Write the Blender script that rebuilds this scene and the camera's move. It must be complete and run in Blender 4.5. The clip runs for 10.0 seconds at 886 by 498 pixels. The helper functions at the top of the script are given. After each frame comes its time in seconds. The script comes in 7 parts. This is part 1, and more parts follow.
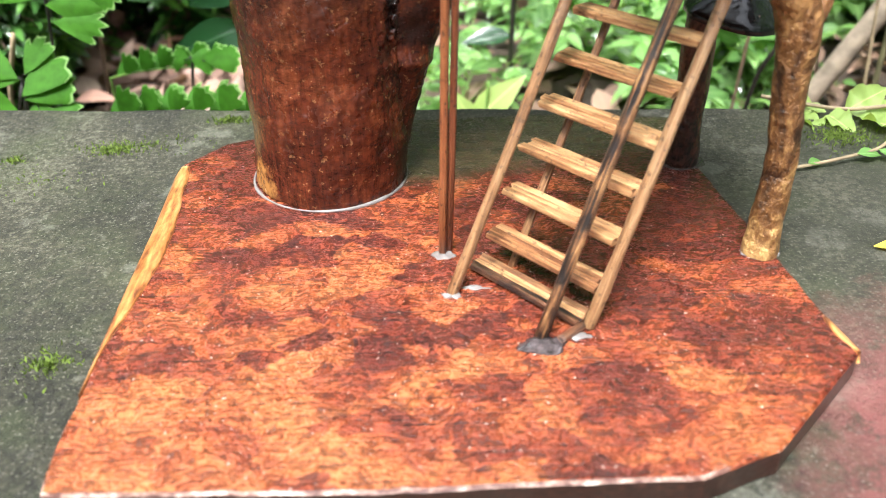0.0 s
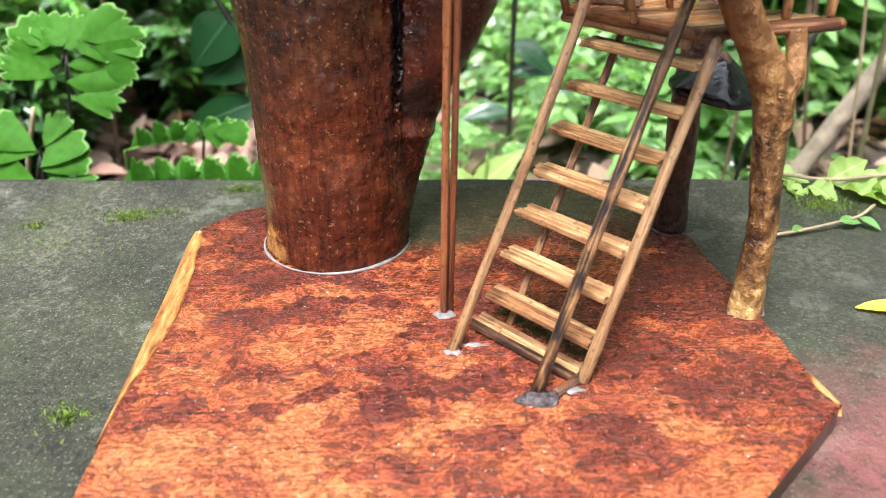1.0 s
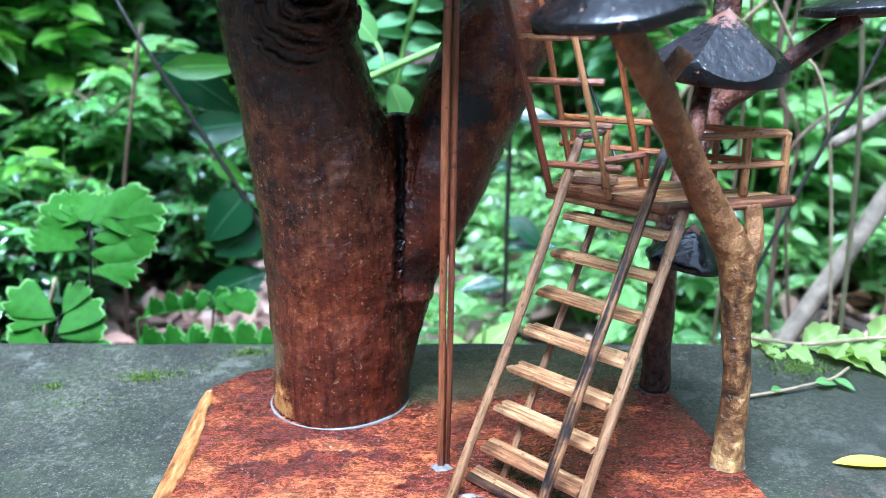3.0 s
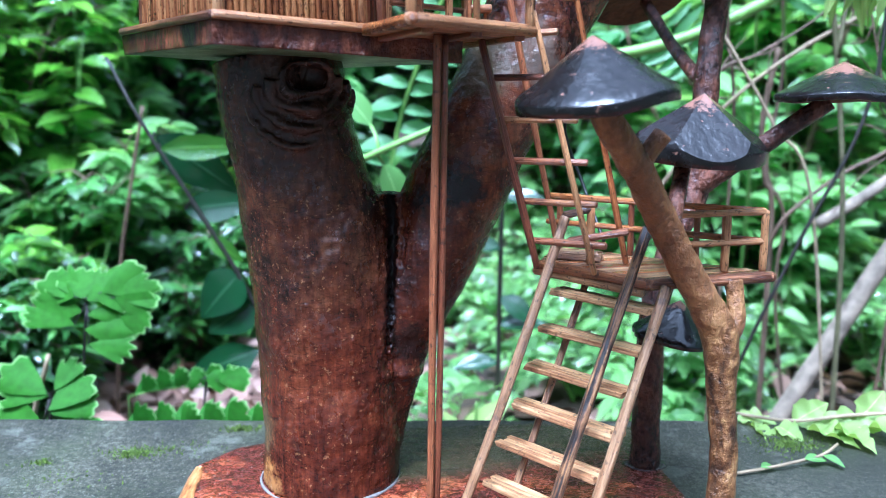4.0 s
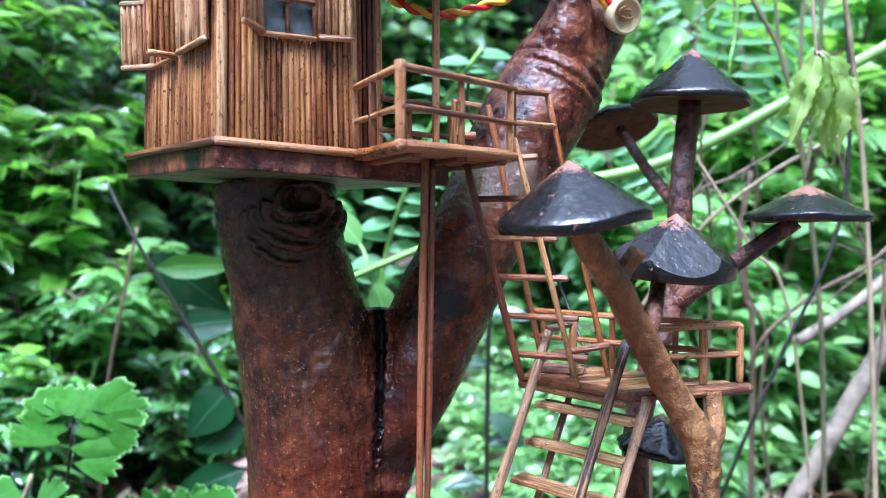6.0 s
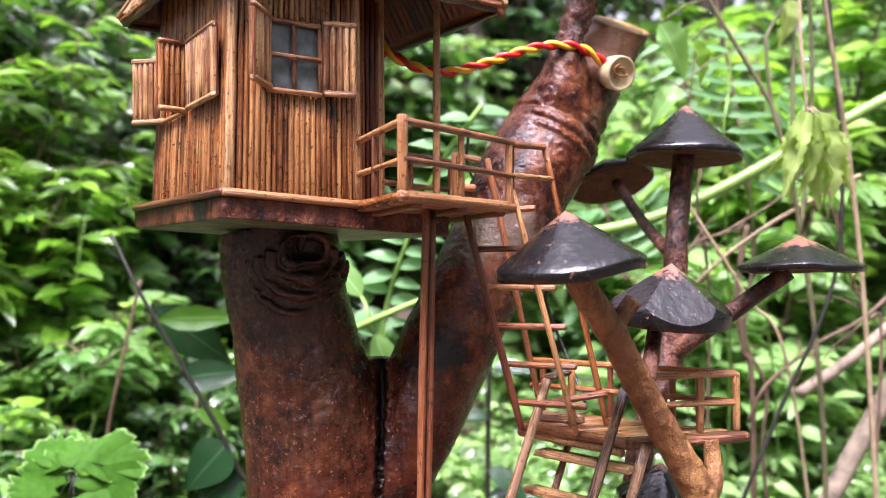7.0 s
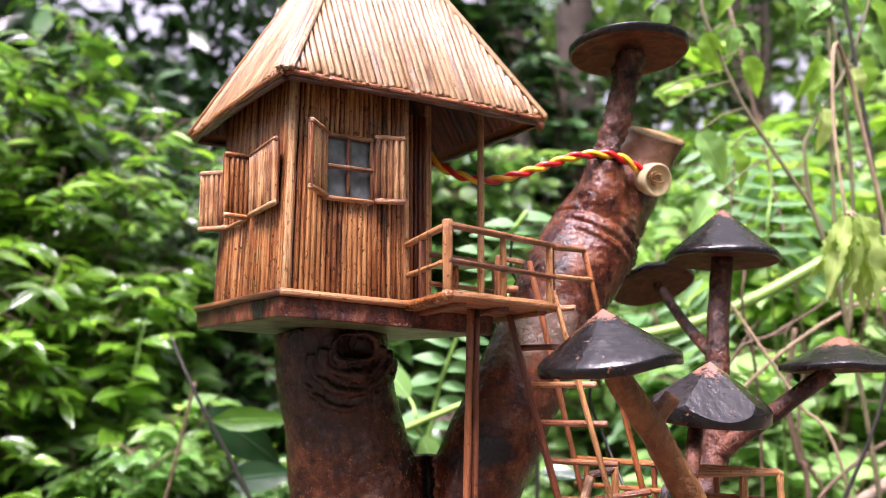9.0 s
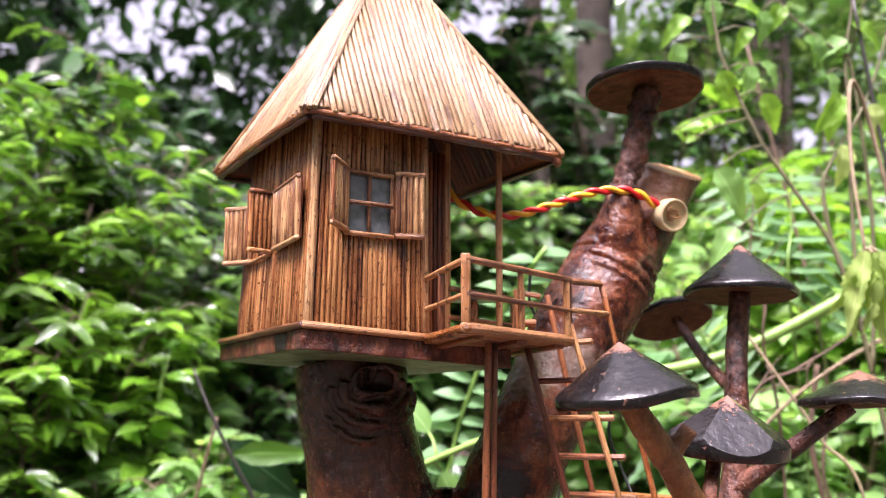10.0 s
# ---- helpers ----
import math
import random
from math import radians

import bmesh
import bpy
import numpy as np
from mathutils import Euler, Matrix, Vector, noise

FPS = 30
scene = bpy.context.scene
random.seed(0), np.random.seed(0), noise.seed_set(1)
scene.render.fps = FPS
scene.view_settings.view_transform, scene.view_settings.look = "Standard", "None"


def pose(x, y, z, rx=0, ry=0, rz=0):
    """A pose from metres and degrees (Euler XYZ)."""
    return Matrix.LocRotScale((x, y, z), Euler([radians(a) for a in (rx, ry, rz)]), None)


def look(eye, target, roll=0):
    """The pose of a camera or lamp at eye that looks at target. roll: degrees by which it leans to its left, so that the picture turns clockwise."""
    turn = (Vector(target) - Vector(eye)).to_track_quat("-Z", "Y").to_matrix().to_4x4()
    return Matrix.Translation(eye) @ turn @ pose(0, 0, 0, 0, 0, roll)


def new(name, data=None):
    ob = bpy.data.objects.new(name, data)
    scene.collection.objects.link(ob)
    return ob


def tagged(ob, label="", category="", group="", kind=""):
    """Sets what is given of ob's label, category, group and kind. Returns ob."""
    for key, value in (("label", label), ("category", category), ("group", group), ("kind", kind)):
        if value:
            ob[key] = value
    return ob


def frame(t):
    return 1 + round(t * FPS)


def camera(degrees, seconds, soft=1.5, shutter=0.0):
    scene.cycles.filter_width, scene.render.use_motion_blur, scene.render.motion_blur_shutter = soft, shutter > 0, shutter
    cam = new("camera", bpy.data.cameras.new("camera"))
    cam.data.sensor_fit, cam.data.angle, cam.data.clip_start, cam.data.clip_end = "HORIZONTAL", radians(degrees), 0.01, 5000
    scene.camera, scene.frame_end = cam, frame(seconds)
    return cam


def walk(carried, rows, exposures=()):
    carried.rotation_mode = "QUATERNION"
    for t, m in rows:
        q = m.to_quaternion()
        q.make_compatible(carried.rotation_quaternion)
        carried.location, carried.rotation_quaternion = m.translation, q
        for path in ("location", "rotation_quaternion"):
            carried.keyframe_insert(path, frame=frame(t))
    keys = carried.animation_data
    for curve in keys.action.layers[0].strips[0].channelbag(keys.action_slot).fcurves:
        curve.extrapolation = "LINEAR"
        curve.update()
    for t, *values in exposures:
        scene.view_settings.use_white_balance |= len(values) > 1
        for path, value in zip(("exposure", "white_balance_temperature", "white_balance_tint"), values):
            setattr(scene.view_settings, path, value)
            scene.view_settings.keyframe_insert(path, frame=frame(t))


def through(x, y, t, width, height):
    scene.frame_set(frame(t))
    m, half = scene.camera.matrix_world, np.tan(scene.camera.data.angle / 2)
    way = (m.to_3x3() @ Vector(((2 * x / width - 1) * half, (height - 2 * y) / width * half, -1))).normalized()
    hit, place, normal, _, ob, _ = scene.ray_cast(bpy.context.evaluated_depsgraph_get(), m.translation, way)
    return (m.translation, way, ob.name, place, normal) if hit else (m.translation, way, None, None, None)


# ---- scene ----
cam = camera(54.82, 10.0, soft=0.6)
cam.data.dof.use_dof = True
cam.data.dof.focus_distance = 0.37
cam.data.dof.aperture_fstop = 11.0


def ray_pose(x, y, z, yaw, pitch, roll):
    """A camera pose from its place and its yaw (to the left), pitch (up) and roll, in degrees."""
    a, b = radians(yaw), radians(pitch)
    ahead = Vector((-math.sin(a) * math.cos(b), math.cos(a) * math.cos(b), math.sin(b)))
    return look((x, y, z), Vector((x, y, z)) + ahead, roll)


PATH = [
    (0.0, ray_pose(0.0003, 0.0001, 0.1831, -0.01, -33.21, -1.02)),
    (0.5, ray_pose(-0.0003, -0.0085, 0.1854, -0.04, -31.41, -0.90)),
    (1.0, ray_pose(-0.0003, -0.0179, 0.1875, -0.11, -28.20, -0.85)),
    (1.5, ray_pose(0.0009, -0.0267, 0.1899, -0.03, -24.98, -0.80)),
    (2.0, ray_pose(-0.0001, -0.0342, 0.1914, -0.29, -22.04, -0.76)),
    (2.5, ray_pose(0.0001, -0.0410, 0.1922, -0.31, -19.22, -0.66)),
    (3.8, ray_pose(0.0020, -0.0566, 0.1930, -0.47, -12.05, -0.53)),
    (4.0, ray_pose(0.0028, -0.0572, 0.1927, -0.69, -11.04, -0.46)),
    (4.5, ray_pose(0.0029, -0.0607, 0.1931, -1.38, -8.97, -0.58)),
    (5.0, ray_pose(0.0027, -0.0651, 0.1925, -1.70, -6.99, -0.62)),
    (5.5, ray_pose(0.0029, -0.0686, 0.1926, -1.62, -4.97, -0.52)),
    (7.0, ray_pose(0.0026, -0.0804, 0.1899, -1.57, 0.71, -0.39)),
    (7.5, ray_pose(0.0030, -0.0862, 0.1888, -1.26, 2.49, -0.38)),
    (8.0, ray_pose(0.0042, -0.0915, 0.1875, -0.23, 4.59, -0.38)),
    (8.5, ray_pose(0.0044, -0.0960, 0.1861, 0.87, 6.47, -0.28)),
    (9.0, ray_pose(0.0046, -0.0991, 0.1854, 1.70, 7.89, -0.22)),
    (9.5, ray_pose(0.0053, -0.1029, 0.1838, 2.45, 9.25, -0.08)),
    (10.0, ray_pose(0.0061, -0.1061, 0.1831, 3.15, 10.36, 0.04)),
]
EXPOSURES = [
    (0.0, 1.72, 5950, 10), (1.2, 1.64, 5750, 9), (2.2, 1.66, 4950, 7), (2.7, 1.68, 4550, 6), (4.5, 1.84, 4400, 13), (5.7, 1.84, 4450, 13),
    (6.8, 1.87, 5700, 27), (7.5, 1.85, 6150, 36), (10.0, 1.86, 6150, 34),
]
walk(cam, PATH, EXPOSURES)

# ---- light ----
world = bpy.data.worlds.new("world")
scene.world = world
world.use_nodes = True
wn = world.node_tree.nodes
wsky = wn.new("ShaderNodeTexSky")
wsky.sky_type = "NISHITA"
wsky.sun_disc = False
wsky.sun_elevation = radians(67)
wsky.sun_rotation = radians(200)
wsky.air_density, wsky.dust_density, wsky.ozone_density = 1.0, 8.0, 0.6
wn["Background"].inputs["Strength"].default_value = 0.118
haze = wn.new("ShaderNodeHueSaturation")
haze.inputs["Saturation"].default_value = 0.20
world.node_tree.links.new(wsky.outputs["Color"], haze.inputs["Color"])
world.node_tree.links.new(haze.outputs["Color"], wn["Background"].inputs["Color"])

sun_data = bpy.data.lights.new("sun", "SUN")
sun_data.energy, sun_data.angle, sun_data.color = 3.05, radians(26), (1.0, 0.95, 0.87)
sun = new("sun", sun_data)
sun.matrix_world = look((-0.55, -1.0, 2.9), (0, 0.3, 0.1))


# ---- materials ----
class Nodes:
    """A small builder for node materials."""

    def __init__(self, name):
        self.mat = bpy.data.materials.new(name)
        self.mat.use_nodes = True
        self.tree = self.mat.node_tree
        self.bsdf = self.tree.nodes["Principled BSDF"]
        self.out = self.tree.nodes["Material Output"]
        self.coord = self.tree.nodes.new("ShaderNodeTexCoord")

    def node(self, kind, values=(), **props):
        n = self.tree.nodes.new("ShaderNode" + kind)
        for k, v in props.items():
            if k == "operation":
                n.operation = v
            elif k == "blend":
                n.blend_type = v
            elif k == "data":
                n.data_type = v
            elif k == "distance":
                n.distance = v
            elif k == "feature":
                n.feature = v
        for key, v in dict(values).items():
            self.put(n.inputs[key], v)
        return n

    def put(self, socket, v):
        if isinstance(v, bpy.types.NodeSocket):
            self.tree.links.new(v, socket)
        else:
            socket.default_value = v

    def space(self, scale=(1, 1, 1), loc=(0, 0, 0), shift=False, rot=(0, 0, 0)):
        m = self.node("Mapping", {"Vector": self.coord.outputs["Object"], "Scale": scale, "Location": loc, "Rotation": rot})
        if not shift:
            return m.outputs[0]
        info = self.node("ObjectInfo").outputs["Random"]
        far = self.node("Math", {0: info, 1: 37.0}, operation="MULTIPLY").outputs[0]
        return self.node("VectorMath", {0: m.outputs[0], 1: far}, operation="ADD").outputs[0]

    def noise(self, scale, vec, detail=4.0, rough=0.55, bend=0.0):
        return self.node("TexNoise", {"Vector": vec, "Scale": scale, "Detail": detail, "Roughness": rough, "Distortion": bend}).outputs["Fac"]

    def cells(self, scale, vec, feature="F1"):
        return self.node("TexVoronoi", {"Vector": vec, "Scale": scale}, feature=feature).outputs["Distance"]

    def ramp(self, fac, *stops):
        n = self.tree.nodes.new("ShaderNodeValToRGB")
        while len(n.color_ramp.elements) < len(stops):
            n.color_ramp.elements.new(0.5)
        for e, (at, c) in zip(n.color_ramp.elements, stops):
            e.position = at
            e.color = (*c, 1) if isinstance(c, tuple) else (c, c, c, 1)
        self.put(n.inputs[0], fac)
        return n.outputs["Color"]

    def mix(self, fac, a, b, blend="MIX"):
        n = self.tree.nodes.new("ShaderNodeMixRGB")
        n.blend_type = blend
        self.put(n.inputs[0], fac)
        for k, v in ((1, a), (2, b)):
            self.put(n.inputs[k], (*v, 1) if isinstance(v, tuple) else v)
        return n.outputs[0]

    def math(self, op, a, b=0.0):
        return self.node("Math", {0: a, 1: b}, operation=op).outputs[0]

    def bump(self, height, strength, depth, chain=None):
        n = self.node("Bump", {"Height": height, "Strength": strength, "Distance": depth})
        if chain is not None:
            self.put(n.inputs["Normal"], chain)
        return n.outputs[0]

    def done(self, color, rough, normal=None, coat=0.0, coat_rough=0.1, metal=0.0, spec=0.5):
        self.put(self.bsdf.inputs["Base Color"], (*color, 1) if isinstance(color, tuple) else color)
        self.put(self.bsdf.inputs["Roughness"], rough)
        self.put(self.bsdf.inputs["Metallic"], metal)
        self.put(self.bsdf.inputs["Coat Weight"], coat)
        self.put(self.bsdf.inputs["Coat Roughness"], coat_rough)
        self.put(self.bsdf.inputs["Specular IOR Level"], spec)
        if normal is not None:
            self.put(self.bsdf.inputs["Normal"], normal)
            self.put(self.bsdf.inputs["Coat Normal"], normal)
        return self.mat


def mat_board():
    """Varnished plank: jagged orange islands on dark red stain, flaky figure, saw marks, and a bare grey-green strip at the back."""
    m = Nodes("varnished_board")
    v = m.space()
    flow = m.node("TexNoise", {"Vector": v, "Scale": 55.0, "Detail": 6.0}).outputs["Color"]
    bent = m.node("VectorMath", {0: v, 1: m.node("VectorMath", {0: flow, "Scale": 0.014}, operation="SCALE").outputs[0]}, operation="ADD").outputs[0]
    xyz = m.node("SeparateXYZ", {0: v})
    big = m.noise(34, m.node("VectorMath", {0: bent, 1: (0.85, 1.1, 1.0)}, operation="MULTIPLY").outputs[0], 3, 0.5)
    crumb = m.node("TexNoise", {"Vector": v, "Scale": 210.0, "Detail": 4.0}).outputs["Color"]
    torn = m.node("VectorMath", {0: bent, 1: m.node("VectorMath", {0: crumb, "Scale": 0.0050}, operation="SCALE").outputs[0]}, operation="ADD").outputs[0]
    isle = m.node("SeparateXYZ", {0: m.node("TexVoronoi", {"Vector": m.node("VectorMath", {0: torn, 1: (0.75, 1.15, 1.0)}, operation="MULTIPLY").outputs[0], "Scale": 72.0}).outputs["Color"]}).outputs["X"]
    chip = m.node("SeparateXYZ", {0: m.node("TexVoronoi", {"Vector": torn, "Scale": 190.0}).outputs["Color"]}).outputs["Y"]
    flake = m.noise(360, m.node("VectorMath", {0: bent, 1: (0.75, 1.25, 1.0)}, operation="MULTIPLY").outputs[0], 5, 0.72, 1.2)
    fine = m.noise(150, bent, 7, 0.7)
    lines = m.noise(5, m.space((5, 210, 30), rot=(0, 0, 0.06)), 4, 0.65)
    # Less of the orange wood shows towards the back and the stair side.
    away = m.math("ADD", m.math("MULTIPLY", m.math("SUBTRACT", xyz.outputs["Y"], 0.200), 0.85), m.math("MULTIPLY", m.math("MAXIMUM", xyz.outputs["X"], 0.0), 0.75))
    fac = m.math("ADD", m.math("MULTIPLY", big, 0.62), m.math("ADD", m.math("MULTIPLY", isle, 0.24), m.math("MULTIPLY", chip, 0.09)))
    fac = m.math("ADD", fac, m.math("ADD", m.math("MULTIPLY", m.math("SUBTRACT", flake, 0.5), 0.10), m.math("MULTIPLY", m.math("SUBTRACT", fine, 0.5), 0.10)))
    fac = m.math("SUBTRACT", m.math("ADD", fac, m.math("MULTIPLY", m.math("SUBTRACT", lines, 0.5), 0.14)), m.math("ADD", away, 0.012))
    base = m.ramp(fac, (0.28, (0.085, 0.014, 0.007)), (0.385, (0.145, 0.026, 0.010)), (0.393, (0.175, 0.034, 0.012)), (0.442, (0.195, 0.040, 0.014)), (0.452, (0.235, 0.054, 0.017)), (0.500, (0.252, 0.061, 0.019)), (0.508, (0.290, 0.078, 0.024)), (0.64, (0.35, 0.108, 0.034)))
    flakes = m.ramp(flake, (0.41, 0.34), (0.50, 0.95), (0.58, 1.55))
    base = m.mix(0.95, base, flakes, "MULTIPLY")
    dark = m.ramp(m.noise(26, m.space((1, 1.8, 1), (3, 1, 0), rot=(0, 0, 0.5)), 8, 0.68, 0.8), (0.64, 0.0), (0.70, 0.65))
    base = m.mix(dark, base, (0.028, 0.007, 0.006))
    scratch = m.ramp(m.noise(1.0, m.space((22, 1300, 60), rot=(0, 0, 0.03)), 3, 0.6), (0.33, 0.30), (0.43, 1.0), (0.60, 1.0), (0.68, 1.45))
    base = m.mix(0.85, base, scratch, "MULTIPLY")
    saw = m.ramp(lines, (0.38, 0.12), (0.44, 1.0))
    base = m.mix(0.7, base, saw, "MULTIPLY")
    # The bare strip behind the trunk and the stairs.
    edge = m.math("SUBTRACT", xyz.outputs["Y"], m.math("ADD", m.math("MULTIPLY", xyz.outputs["X"], 0.27), 0.329))
    edge = m.math("ADD", edge, m.math("MULTIPLY", m.math("SUBTRACT", m.noise(30, v, 6, 0.7), 0.5), 0.030))
    bare = m.math("MULTIPLY", m.ramp(m.math("MULTIPLY", edge, 20.0), (0.0, 0.0), (0.28, 0.92)), m.ramp(m.math("ADD", xyz.outputs["X"], 0.5), (0.455, 0.0), (0.48, 1.0)))
    wood = m.ramp(m.math("ADD", m.math("MULTIPLY", lines, 0.6), m.math("MULTIPLY", fine, 0.4)), (0.40, (0.012, 0.010, 0.005)), (0.50, (0.046, 0.041, 0.018)), (0.62, (0.090, 0.070, 0.034)))
    base = m.mix(bare, base, wood)
    dust = m.ramp(m.noise(620, m.space((1, 1, 1), (2, 5, 0)), 2, 0.5), (0.690, 0.0), (0.720, 0.8))
    base = m.mix(dust, base, (0.62, 0.50, 0.42))
    n = m.bump(flake, 0.65, 0.0010)
    n = m.bump(lines, 0.55, 0.0012, n)
    n = m.bump(m.noise(900, v, 3, 0.7), 0.35, 0.0004, n)
    rough = m.ramp(flake, (0.30, 0.16), (0.7, 0.36))
    return m.done(base, rough, n, 0.18, 0.14, 0.0, 0.30)


def mat_worn_rim():
    """The front arris of the board: pale fibres where the varnish has chipped away."""
    m = Nodes("chipped_arris")
    f = m.noise(1.0, m.space((160, 160, 400)), 5, 0.7)
    return m.done(m.ramp(f, (0.42, (0.075, 0.022, 0.014)), (0.54, (0.28, 0.17, 0.13)), (0.66, (0.60, 0.52, 0.47))), 0.45, m.bump(f, 0.6, 0.0008))


def mat_board_edge(name, light):
    m = Nodes(name)
    f = m.noise(9, m.space((40, 9, 160)), 4, 0.6)
    if light:
        base = m.ramp(f, (0.36, (0.10, 0.03, 0.010)), (0.50, (0.36, 0.14, 0.038)), (0.68, (0.56, 0.28, 0.10)))
    else:
        base = m.ramp(f, (0.30, (0.012, 0.006, 0.005)), (0.55, (0.035, 0.014, 0.010)), (0.75, (0.10, 0.035, 0.02)))
    return m.done(base, 0.35, m.bump(m.noise(200, m.space(), 4), 0.5, 0.0008), 0.2)


def mat_bark():
    """Varnished bark: dark red-brown low down, olive brown with pale specks higher, black in the fork and at the knot, mottled orange on the leaning limb."""
    m = Nodes("varnished_bark")
    v = m.space()
    xyz = m.node("SeparateXYZ", {0: v})
    big = m.noise(26, m.space((1, 1, 0.8)), 7, 0.66, 0.5)
    mid = m.noise(95, m.space((1, 1, 0.85), (3, 0, 2)), 6, 0.65, 0.4)
    streak = m.noise(10, m.space((26, 26, 2.6)), 5, 0.65)
    lumps = m.noise(210, m.space((1, 1, 0.8)), 3, 0.55)
    base = m.ramp(m.math("ADD", m.math("ADD", m.math("MULTIPLY", big, 0.45), m.math("MULTIPLY", mid, 0.30)), m.math("MULTIPLY", streak, 0.25)),
                  (0.38, (0.010, 0.0035, 0.0025)), (0.45, (0.040, 0.008, 0.004)), (0.53, (0.080, 0.016, 0.006)), (0.62, (0.150, 0.039, 0.014)))
    def band(axis, lo, hi, wander=0.3):
        f = m.math("ADD", m.math("MULTIPLY", m.math("SUBTRACT", xyz.outputs[axis], lo), 1.0 / (hi - lo)), m.math("MULTIPLY", m.math("SUBTRACT", big, 0.5), wander))
        return m.ramp(f, (0.0, 0.0), (1.0, 1.0))
    # The olive brown middle of the upright limb.
    upright = m.math("SUBTRACT", 1.0, band("X", -0.026, -0.014, 0.4))
    olive = m.math("MULTIPLY", m.math("MULTIPLY", band("Z", 0.075, 0.105, 2.6), upright), 0.40)
    base = m.mix(olive, base, m.ramp(mid, (0.38, (0.022, 0.010, 0.005)), (0.52, (0.066, 0.030, 0.013)), (0.64, (0.130, 0.066, 0.028))))
    # The upright limb turns darker towards its head, below the floor.
    dark_head = m.math("MULTIPLY", m.math("MULTIPLY", band("Z", 0.140, 0.178, 1.4), m.math("SUBTRACT", 1.0, band("X", -0.030, -0.020, 0.0))), 0.38)
    base = m.mix(dark_head, base, m.ramp(mid, (0.40, (0.007, 0.005, 0.004)), (0.60, (0.040, 0.019, 0.013))))
    # Orange and olive mottling on the leaning limb.
    leaning = m.math("MULTIPLY", m.math("MULTIPLY", band("X", 0.002, 0.020, 0.6), band("Z", 0.10, 0.13, 0.6)), m.ramp(mid, (0.42, 0.0), (0.56, 0.75)))
    base = m.mix(leaning, base, m.ramp(m.noise(60, v, 5, 0.6), (0.40, (0.080, 0.023, 0.010)), (0.52, (0.165, 0.050, 0.018)), (0.64, (0.125, 0.066, 0.034))))
    pale = m.ramp(m.noise(430, v, 3, 0.65), (0.62, 0.0), (0.67, 0.50))
    base = m.mix(pale, base, (0.30, 0.15, 0.065))
    fibre = m.ramp(m.noise(1.0, m.space((520, 520, 60)), 5, 0.7), (0.34, 0.60), (0.50, 1.0), (0.66, 1.22))
    base = m.mix(0.5, base, fibre, "MULTIPLY")
    crackle = m.noise(1.0, m.space((170, 170, 380), (1, 2, 8)), 6, 0.75, 1.4)
    base = m.mix(0.6, base, m.ramp(crackle, (0.38, 0.30), (0.47, 0.95), (0.60, 1.35)), "MULTIPLY")
    pits = m.ramp(m.noise(300, m.space((1, 1, 0.22), (6, 1, 4)), 5, 0.7), (0.36, 0.50), (0.48, 0.95), (0.60, 1.25))
    base = m.mix(0.6, base, pits, "MULTIPLY")
    # The black burn and black crotch of the fork, the grey cheek of the limb and the worn golden foot.
    # At the knot under the floor, the hollow's shade is painted near black.
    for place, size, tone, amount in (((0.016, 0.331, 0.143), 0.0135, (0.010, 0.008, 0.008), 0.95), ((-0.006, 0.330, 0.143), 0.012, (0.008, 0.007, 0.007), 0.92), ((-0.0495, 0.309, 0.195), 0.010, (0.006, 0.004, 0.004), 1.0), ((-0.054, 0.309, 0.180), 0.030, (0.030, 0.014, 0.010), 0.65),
                                      # The tan patch by the saw cut paints pale wood and its glossy highlight.
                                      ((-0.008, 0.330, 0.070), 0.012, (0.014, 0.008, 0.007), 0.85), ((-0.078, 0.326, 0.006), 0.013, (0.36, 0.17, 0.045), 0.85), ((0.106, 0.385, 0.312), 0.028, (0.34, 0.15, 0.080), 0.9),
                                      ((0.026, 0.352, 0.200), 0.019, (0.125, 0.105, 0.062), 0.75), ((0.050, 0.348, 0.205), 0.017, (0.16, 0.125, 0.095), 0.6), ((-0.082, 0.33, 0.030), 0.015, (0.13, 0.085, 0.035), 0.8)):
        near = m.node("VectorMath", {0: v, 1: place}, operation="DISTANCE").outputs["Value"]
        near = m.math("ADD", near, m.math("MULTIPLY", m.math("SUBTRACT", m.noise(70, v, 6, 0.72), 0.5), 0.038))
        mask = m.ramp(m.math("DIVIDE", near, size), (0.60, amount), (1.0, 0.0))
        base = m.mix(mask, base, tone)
    # Shade deep in the split, painted near black along its line.
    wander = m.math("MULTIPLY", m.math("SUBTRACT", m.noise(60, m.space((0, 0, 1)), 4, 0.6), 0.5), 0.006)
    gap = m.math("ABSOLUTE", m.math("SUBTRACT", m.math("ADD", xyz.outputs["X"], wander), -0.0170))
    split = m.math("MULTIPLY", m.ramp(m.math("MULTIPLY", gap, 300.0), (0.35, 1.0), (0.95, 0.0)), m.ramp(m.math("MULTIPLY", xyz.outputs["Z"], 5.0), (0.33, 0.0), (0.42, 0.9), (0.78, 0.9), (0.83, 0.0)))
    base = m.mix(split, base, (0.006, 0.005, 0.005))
    n = m.bump(m.noise(70, m.space((1, 1, 0.8), (3, 0, 2)), 3, 0.5, 0.4), 0.6, 0.0040)
    n = m.bump(lumps, 0.35, 0.0012, n)
    n = m.bump(m.noise(620, v, 3, 0.6), 0.16, 0.0006, n)
    n = m.bump(streak, 0.25, 0.0014, n)
    n = m.bump(crackle, 0.45, 0.0012, n)
    rough = m.ramp(m.noise(75, m.space((1, 1, 0.8), (7, 7, 7)), 5, 0.65), (0.38, 0.09), (0.64, 0.32))
    return m.done(base, rough, n, 0.0, 0.12, 0.0, 0.42)


